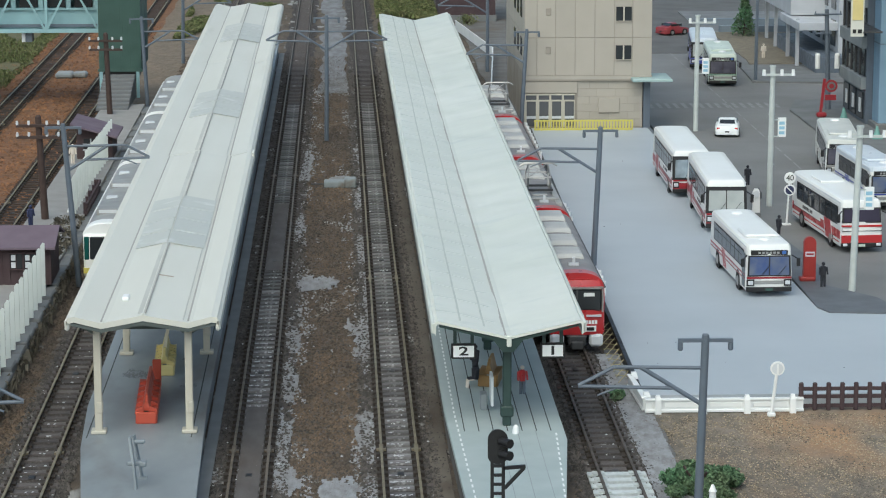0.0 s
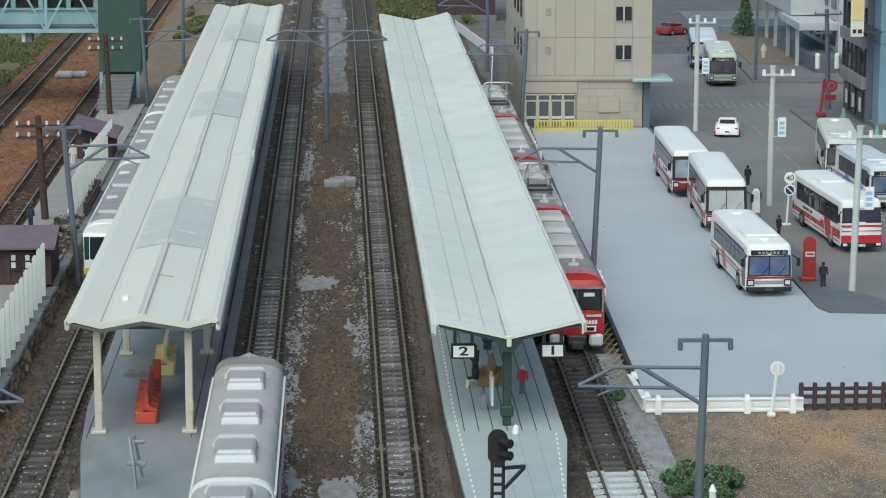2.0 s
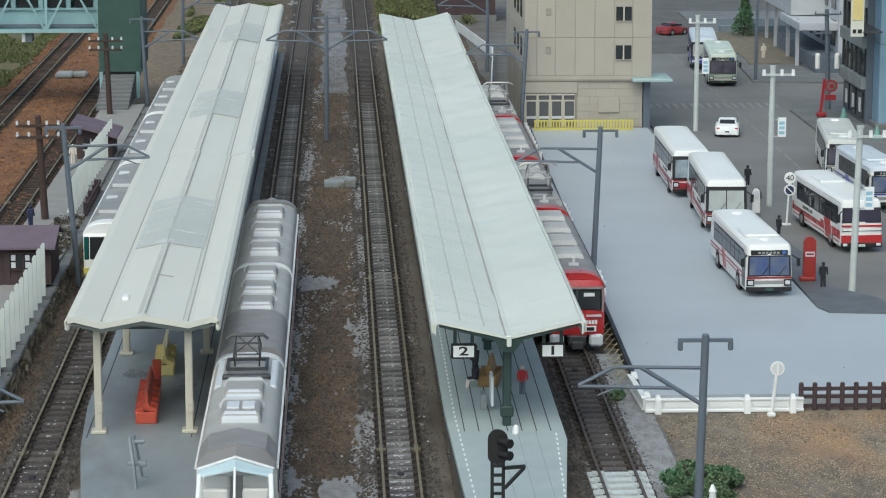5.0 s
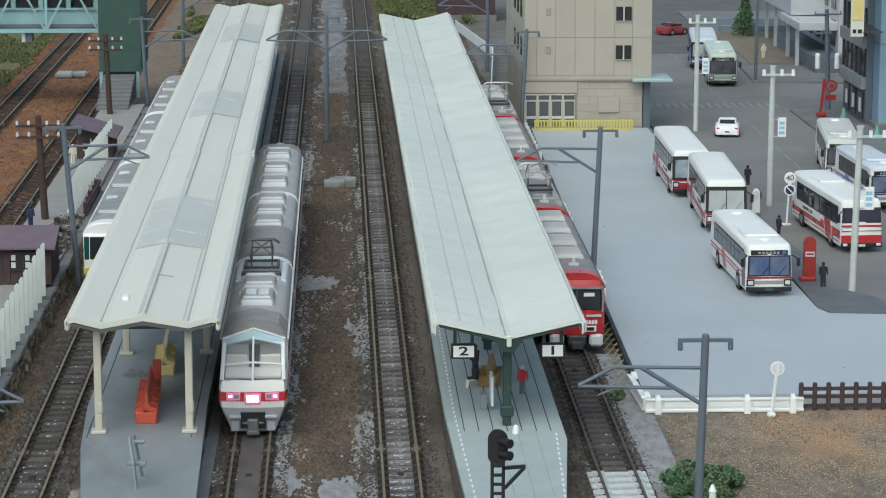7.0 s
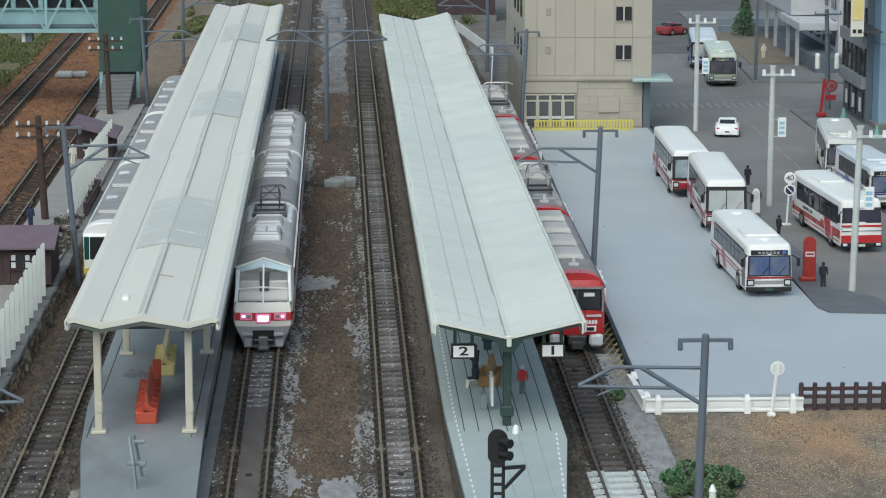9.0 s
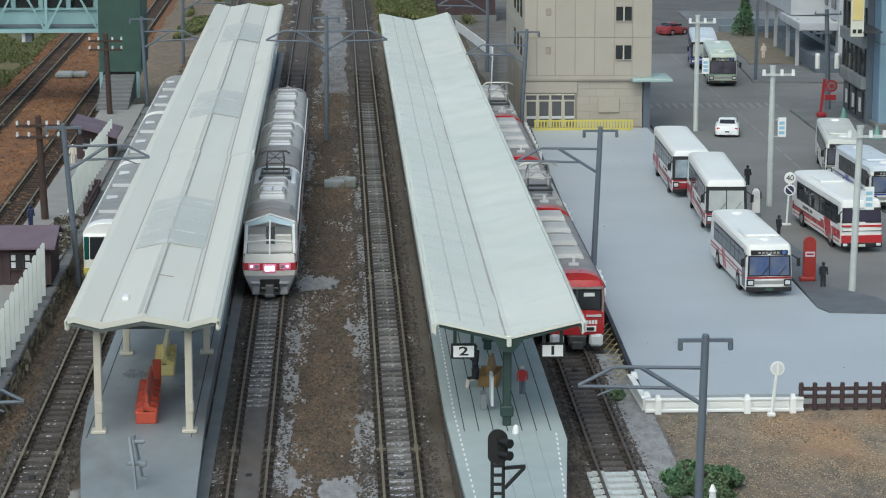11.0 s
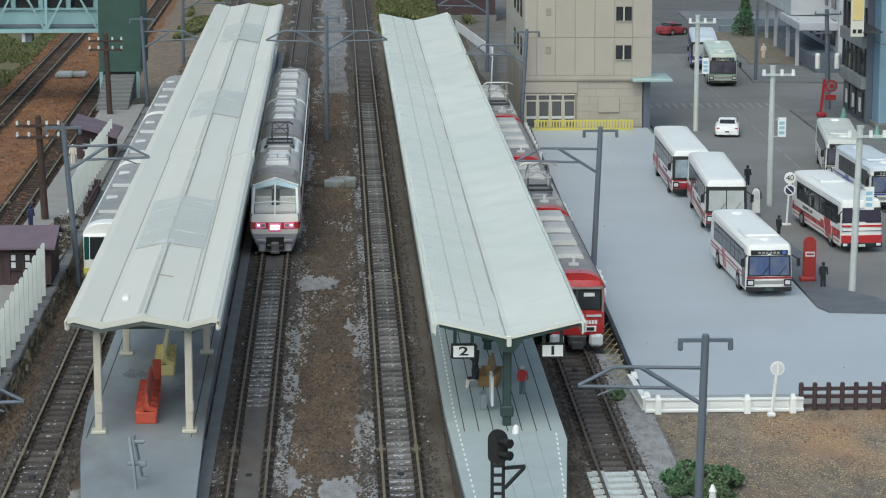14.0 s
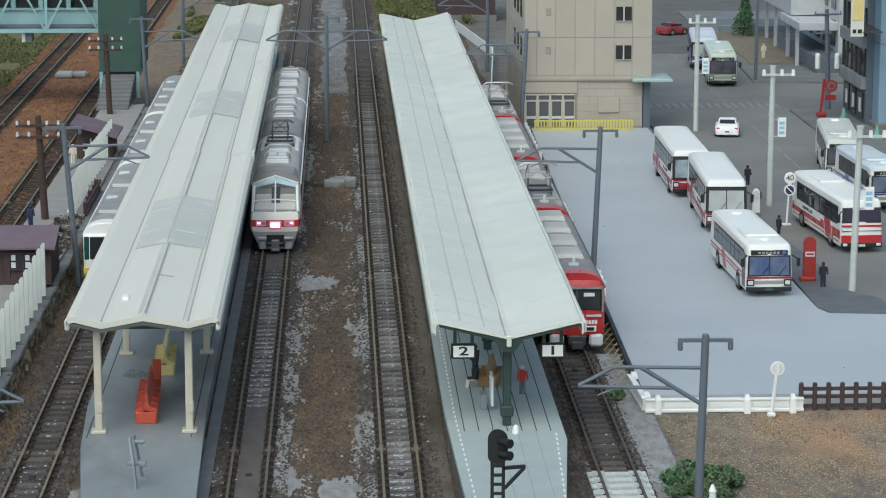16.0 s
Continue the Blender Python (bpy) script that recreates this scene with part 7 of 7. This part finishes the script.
bush(42.0, 273.0, 1.6, 600, "low green shrub round the little tree", z=0.3)


def small_tree(x, y, h, label):
    t = thing("tree", at(x, y, 0.3), label, "tree")
    part("trunk", rod(bmesh.new(), (0, 0, 0), (0.05, 0, h), 0.14, 0.04, 8), WOOD_POLE, t)
    bm = bmesh.new()
    for k in range(10):
        z = 0.8 + k * (h - 0.8) / 10
        foliage(bm, rnd.uniform(-0.2, 0.2), rnd.uniform(-0.2, 0.2), z, 1.25 * (1 - k / 12), 90, rnd, 0.16, 0.5)
    part("crown", bm, LEAVES, t)


small_tree(42.0, 272.6, 4.2, "small green conifer in the planting bed")


def weeds(name, n, area, leaves, label, size=0.28, hmax=0.7, seed=1, clump=0.0):
    r = random.Random(seed)
    bm_v, bm_f = [], []
    x0, x1, y0, y1, z = area
    while len(bm_f) < n * 3:
        x, y = r.uniform(x0, x1), r.uniform(y0, y1)
        if clump and noise.noise((x * 0.22, y * 0.07, seed)) < clump:
            continue
        for b in range(3):
            s = size * r.uniform(0.5, 1.3)
            i = len(bm_v)
            bm_v += [((x + r.uniform(-s, s)) * S, (y + r.uniform(-s, s)) * S, (z + r.uniform(0, hmax)) * S) for q in range(3)]
            bm_f.append((i, i + 1, i + 2))
    me = bpy.data.meshes.new(name)
    me.from_pydata(bm_v, [], bm_f)
    me.materials.append(leaves)
    return tagged(new(name, me), label, "plants", kind="stuff")


weeds("scrub", 36000, (-60, -29.4, 190, 300, -0.2), LEAVES_OLIVE, "olive and green scrub beside the yard", 0.15, 0.45, 2, -0.25)
weeds("scrub", 7000, (-17, -6.5, 268, 330, -0.3), LEAVES_OLIVE, "olive scrub beyond the old train", 0.25, 0.6, 3, 0.05)
weeds("scrub", 9000, (4.5, 11.2, 280, 340, -0.3), LEAVES_OLIVE, "olive scrub beyond the pale platform", 0.28, 0.8, 4, -0.25)
weeds("grass_tufts", 22000, (14.0, 30, 88, 114.6, -0.2), mat("straw_fibre", (0.28, 0.235, 0.17), 0.95, second=(0.13, 0.112, 0.09), grain=0.7, mix=0.95, bump=0.0, islands=0.55, stain=(0.34, 0.21, 0.115), stain_scale=0.13, stain_low=0.52, stain_high=0.64, stretch=(1, 0.5, 1)), "short straw-coloured grass fibres", 0.06, 0.03, 5)
weeds("wall_weeds", 500, (-15.35, -14.9, 105, 200, -0.2), LEAVES_DARK, "dry brown weeds along the old platform wall", 0.2, 0.9, 6, 0.05)
weeds("wall_weeds", 220, (-17.2, -15.6, 147, 161, 0.8), LEAVES_DARK, "dry brown weeds on the old platform edge", 0.2, 0.4, 7, 0.1)

dw = thing("dark_building", at(0, 0, 0), "dark brown low building beyond the fence", "building")
part("wall", boxes((11.3, 17.5, 294, 306, -0.3, 9)), BROWN, dw)
part("plinth", boxes((11.2, 17.6, 293.7, 294.1, -0.3, 0.5)), KERB, dw)

strip("tan_ground", ribbon(-19.6, -14.3, 216.5, 420, 0.3, 6, 31), -0.32, -0.27, FAR_TAN, "dry tan ground beyond the old train", "ground")
strip("pale_ground", ribbon(-1.6, 0.75, 231, 420, 0.35, 3, 32), -0.32, -0.255, WHITE_DIRTY, "pale grey dusted ground between the far tracks", "ground")
strip("grey_yard", ribbon(13.2, 24.5, 204, 420, 0.2, 6, 33), -0.32, -0.2, YARD, "dark grey yard beside the station building", "ground")


# ---- loose stones ----
def stones(name, n, material, label, place, seed, lo=0.06, hi=0.15):
    r = random.Random(seed)
    v, f = [], []
    for k in range(n):
        p = place(r)
        if p is None:
            continue
        x, y, z = p
        s = r.uniform(lo, hi)
        i = len(v)
        for dx, dy, dz in ((-1, -1, 0), (1, -1, 0), (1, 1, 0), (-1, 1, 0), (r.uniform(-0.5, 0.5), r.uniform(-0.5, 0.5), 1.2)):
            v.append(((x + s * (dx + r.uniform(-0.4, 0.4))) * S, (y + s * (dy + r.uniform(-0.4, 0.4))) * S, (z + s * dz * 0.9) * S))
        f += [(i, i + 1, i + 4), (i + 1, i + 2, i + 4), (i + 2, i + 3, i + 4), (i + 3, i, i + 4)]
    me = bpy.data.meshes.new(name)
    me.from_pydata(v, [], f)
    me.materials.append(material)
    return tagged(new(name, me), label, "stones", kind="stuff")


STONE_BROWN = mat("brown_stone", (0.118, 0.084, 0.055), 0.95, second=(0.055, 0.046, 0.038), grain=1.2, mix=0.8, big=0.9, stretch=(1, 0.3, 1), bump=0.0, islands=0.45)
STONE_GREY = mat("dark_grey_stone", (0.08, 0.072, 0.065), 0.95, second=(0.05, 0.045, 0.04), grain=1.2, mix=0.8, bump=0.0, islands=0.5)
STONE_PALE = mat("pale_grey_stone", (0.28, 0.29, 0.30), 0.9, second=(0.18, 0.18, 0.185), grain=1.2, mix=0.7, bump=0.0, islands=0.35)


def depth(r, y0=92.0, y1=260.0):
    return y0 + (y1 - y0) * r.random() ** 1.7


stones("brown_stones", 24000, STONE_BROWN, "loose brown grit between the tracks", lambda r: (r.uniform(-2.2, 1.0), depth(r), -0.305), 41, 0.03, 0.09)
stones("brown_stones", 5000, STONE_BROWN, "loose brown grit beside the old track", lambda r: (r.uniform(-14.9, -14.0), depth(r), -0.31), 42, 0.05, 0.13)


def shoulder(r):
    cx = r.choice((-12.55, -3.75, 2.45, 11.25))
    side = r.choice((-1, 1))
    return (cx + side * r.uniform(0.95, 1.6), depth(r), -0.27)


stones("ballast_stones", 26000, STONE_GREY, "dark grey ballast stones along the rails", shoulder, 43, 0.05, 0.12)


def inner(r):
    cx = r.choice((11.25, -12.55))
    return (cx + r.uniform(-0.62, 0.62), depth(r), -0.27)


stones("ballast_stones", 6000, STONE_GREY, "fine dark ballast between the rails", inner, 44, 0.04, 0.08)


def pale(r):
    y = depth(r, 90, 235)
    side = r.choice((-1, 1))
    off = r.uniform(-0.3, 0.95)
    x = -0.6 + side * (1.55 - off)
    n = noise.noise((x * 0.9, y * 0.11, 3.0)) + 0.6 * noise.noise((x * 2.4, y * 0.4, 9.0)) + 0.35 * noise.noise((x * 6, y * 1.3, 1.0))
    return (x, y, -0.29) if n > -0.02 + 0.5 * max(off, 0) else None


stones("pale_stones", 9000, STONE_PALE, "pale grey gravel patches beside the ballast", pale, 45, 0.03, 0.08)


def filler(name, area, spots, edge, label, z, cell, seed, material=None):
    """Flat ragged patches of filler: the cells of a fine grid where broad spots and noise add up."""
    x0, x1, y0, y1 = area
    nx, ny = int((x1 - x0) / cell), int((y1 - y0) / (cell * 2.6))
    r = random.Random(seed)
    grid = [[((x0 + cell * (i + r.uniform(-0.4, 0.4))) * S, (y0 + cell * 2.6 * (j + r.uniform(-0.4, 0.4))) * S, (z + r.uniform(-0.012, 0.012)) * S) for i in range(nx + 1)] for j in range(ny + 1)]
    faces = []
    for j in range(ny):
        y = y0 + cell * 2.6 * (j + 0.5)
        close = [q for q in spots if abs(q[1] - y) < 2.5 * q[3]]
        for i in range(nx):
            x = x0 + cell * (i + 0.5)
            v = sum(0.95 * math.exp(-((x - a) / rx) ** 2 - ((y - b) / ry) ** 2) for a, b, rx, ry in close) + edge(x)
            v += 0.42 * noise.noise((x * 1.3, y * 0.28, seed)) + 0.3 * noise.noise((x * 3.6, y * 0.9, seed + 4.0)) + 0.22 * noise.noise((x * 8.0, y * 2.4, seed + 8.0))
            if v > 0.27:
                k = j * (nx + 1) + i
                faces.append((k, k + 1, k + nx + 2, k + nx + 1))
    me = bpy.data.meshes.new(name)
    me.from_pydata([p for row in grid for p in row], [], faces)
    me.materials.append(material or PLASTER)
    return tagged(new(name, me), label, "filler patches", kind="stuff")


SPOTS = ((-1.2, 145.4, 0.9, 2.2), (-2.3, 131.5, 0.3, 3), (-2.45, 121.7, 0.3, 4), (-2.2, 190, 0.3, 7), (0.2, 182.5, 0.9, 1.8), (1.3, 155.6, 0.3, 4),
         (1.12, 131.4, 0.55, 4.5), (1.05, 112, 0.42, 3.5), (-0.1, 102.6, 1.2, 2.0), (-2.2, 104.8, 0.55, 2.5), (-2.5, 164.5, 0.28, 4), (1.35, 175, 0.3, 4), (-2.4, 111, 0.3, 3), (1.55, 141, 0.2, 5), (1.7, 195, 0.25, 8))
filler("filler_patches", (-2.75, 1.75, 92, 232), SPOTS, lambda x: 0.02 if x < -1.95 else 0.1 if x > 1.1 else -0.12, "pale grey ragged filler patches on the brown ground", -0.222, 0.06, 3)
filler("filler_patches", (12.55, 14.0, 92, 127), ((13.2, 121, 0.5, 5), (13.3, 111, 0.5, 8), (13.3, 100, 0.6, 7)), lambda x: 0.2, "smooth grey filler beside the side track", -0.185, 0.07, 5)


def pale_near(r):
    x, y = r.uniform(-2.0, 1.0), r.uniform(90, 103.5)
    return (x, y, -0.29) if noise.noise((x * 0.7, y * 0.25, 8.0)) + 0.5 * noise.noise((x * 2.5, y * 0.8, 2.0)) + (100 - y) * 0.05 > 0.2 else None


stones("pale_stones", 1500, STONE_PALE, "pale grey gravel patch near the platform end", pale_near, 46, 0.05, 0.14)
stones("pale_stones", 900, STONE_PALE, "pale gravel beside the white sleepers", lambda r: (r.uniform(12.3, 13.9), depth(r, 92, 125), -0.24), 47, 0.04, 0.09)
stones("orange_stones", 7000, mat("rust_stone", (0.20, 0.095, 0.042), 0.95, second=(0.10, 0.052, 0.03), grain=1.0, mix=0.8, bump=0.0, islands=0.4), "rust-orange ballast stones in the yard", lambda r: (r.uniform(-33, -19.2), r.uniform(150, 290), -0.26), 48, 0.07, 0.16)

stones("paint_flakes", 350, mat("white_flake", (0.6, 0.62, 0.63), 0.6, grain=1.0, bump=0.0), "tiny pale flakes on the trackbeds", lambda r: (r.choice((-12.55, -3.75, 2.45, 11.25)) + r.uniform(-1.3, 1.3), depth(r, 92, 190), -0.16), 51, 0.015, 0.05)
stones("dark_specks", 12, BLACK, "tiny dark specks on the forecourt", lambda r: (r.uniform(15, 24), r.uniform(117, 200), 0.28), 52, 0.02, 0.035)
stones("dark_weed_grit", 5000, STONE_GREY, "dark grit between platform wall and track", lambda r: (r.choice((r.uniform(3.7, 4.5), r.uniform(9.4, 10.1), r.uniform(-11.2, -10.95))), depth(r), -0.3), 53, 0.05, 0.11)
stones("grey_grit", 6000, STONE_GREY, "dark grey grit mixed into the brown ground", lambda r: (r.uniform(-2.2, 1.0), depth(r), -0.3), 54, 0.03, 0.08)


SMEAR = mat("dark_grey_smear", (0.155, 0.165, 0.168), 0.6, second=(0.20, 0.22, 0.232), grain=1.5, mix=0.9, bump=0.0)
filler("platform_stains", (-10.3, -6.0, 110, 126), ((-9.3, 118.0, 0.55, 1.0), (-8.7, 117.6, 0.5, 0.8), (-6.7, 115.6, 0.55, 0.7), (-7.2, 121.5, 0.3, 1.5)), lambda x: -0.3, "dark grey smears on the platform surface", 1.104, 0.06, 11, SMEAR)


def streaks(name, cx, y0, pitch, rows, label, seed, much=1.0):
    """Thin ragged streaks of white filler along the near edges of the sleepers."""
    r = random.Random(seed)
    v, f = [], []
    for k in range(rows):
        y = y0 + k * pitch
        share = much * max(0.16, 1.0 - k / 30) * (0.55 + 0.6 * noise.noise((k * 0.17, seed, 0.0)))
        for j in range(10):
            if r.random() > share * 1.3:
                continue
            x, w, d = cx - 0.44 + 0.088 * j, 0.1 * r.uniform(0.5, 1.2), 0.09 * r.uniform(0.5, 2.0)
            i = len(v)
            yy = y - 0.24 + r.uniform(0, 0.16)
            v += [((x + dx * w) * S, (yy + dy * d) * S, -0.148 * S) for dx, dy in ((-0.6, r.uniform(-1, -0.5)), (0.5, r.uniform(-1, -0.5)), (0.7, r.uniform(0.2, 1)), (-0.4, r.uniform(0.2, 1)))]
            f.append((i, i + 1, i + 2, i + 3))
    me = bpy.data.meshes.new(name)
    me.from_pydata(v, [], f)
    me.materials.append(FLAKE)
    return tagged(new(name, me), label, "filler streaks", kind="stuff")


FLAKE = mat("white_filler_streak", (0.60, 0.615, 0.63), 0.7, second=(0.30, 0.31, 0.32), grain=4.0, mix=0.8, bump=0.0)
streaks("filler_streaks", 2.45, 5 + 89, 1.0, 94, "white filler streaks on the sleepers", 61)
streaks("filler_streaks", -12.55, 5 + 91, 1.0, 40, "white filler streaks on the sleepers", 63, 0.3)
streaks("filler_streaks", -3.75, 5 + 112, 1.0, 36, "white filler streaks on the sleepers", 62)


STRAW_PALE = mat("pale_straw_fleck", (0.30, 0.25, 0.175), 0.95, second=(0.30, 0.235, 0.15), grain=1.0, mix=0.9, bump=0.0, islands=0.45)
SOIL = mat("dark_soil_fleck", (0.12, 0.10, 0.078), 0.95, second=(0.14, 0.115, 0.085), grain=1.0, mix=0.9, bump=0.0, islands=0.4)


def patchy(seed, low):
    """Places flecks on the dry verge where slow noise is above a level."""
    def place(r):
        x, y = r.uniform(14.1, 30), r.uniform(92, 114.6)
        return (x, y, -0.195) if noise.noise((x * 0.5, y * 0.3, seed)) + 0.5 * noise.noise((x * 1.7, y * 0.9, seed)) > low else None
    return place


stones("straw_flecks", 22000, STRAW_PALE, "pale straw flecks on the dry verge", patchy(3.0, -0.25), 71, 0.015, 0.04)
stones("soil_flecks", 14000, SOIL, "dark crumbs of soil on the dry verge", patchy(8.0, -0.1), 72, 0.02, 0.045)


def motions():
    walk(DX, [(t, at(-3.75, y, 0.06)) for t, y in HEAD])


motions()
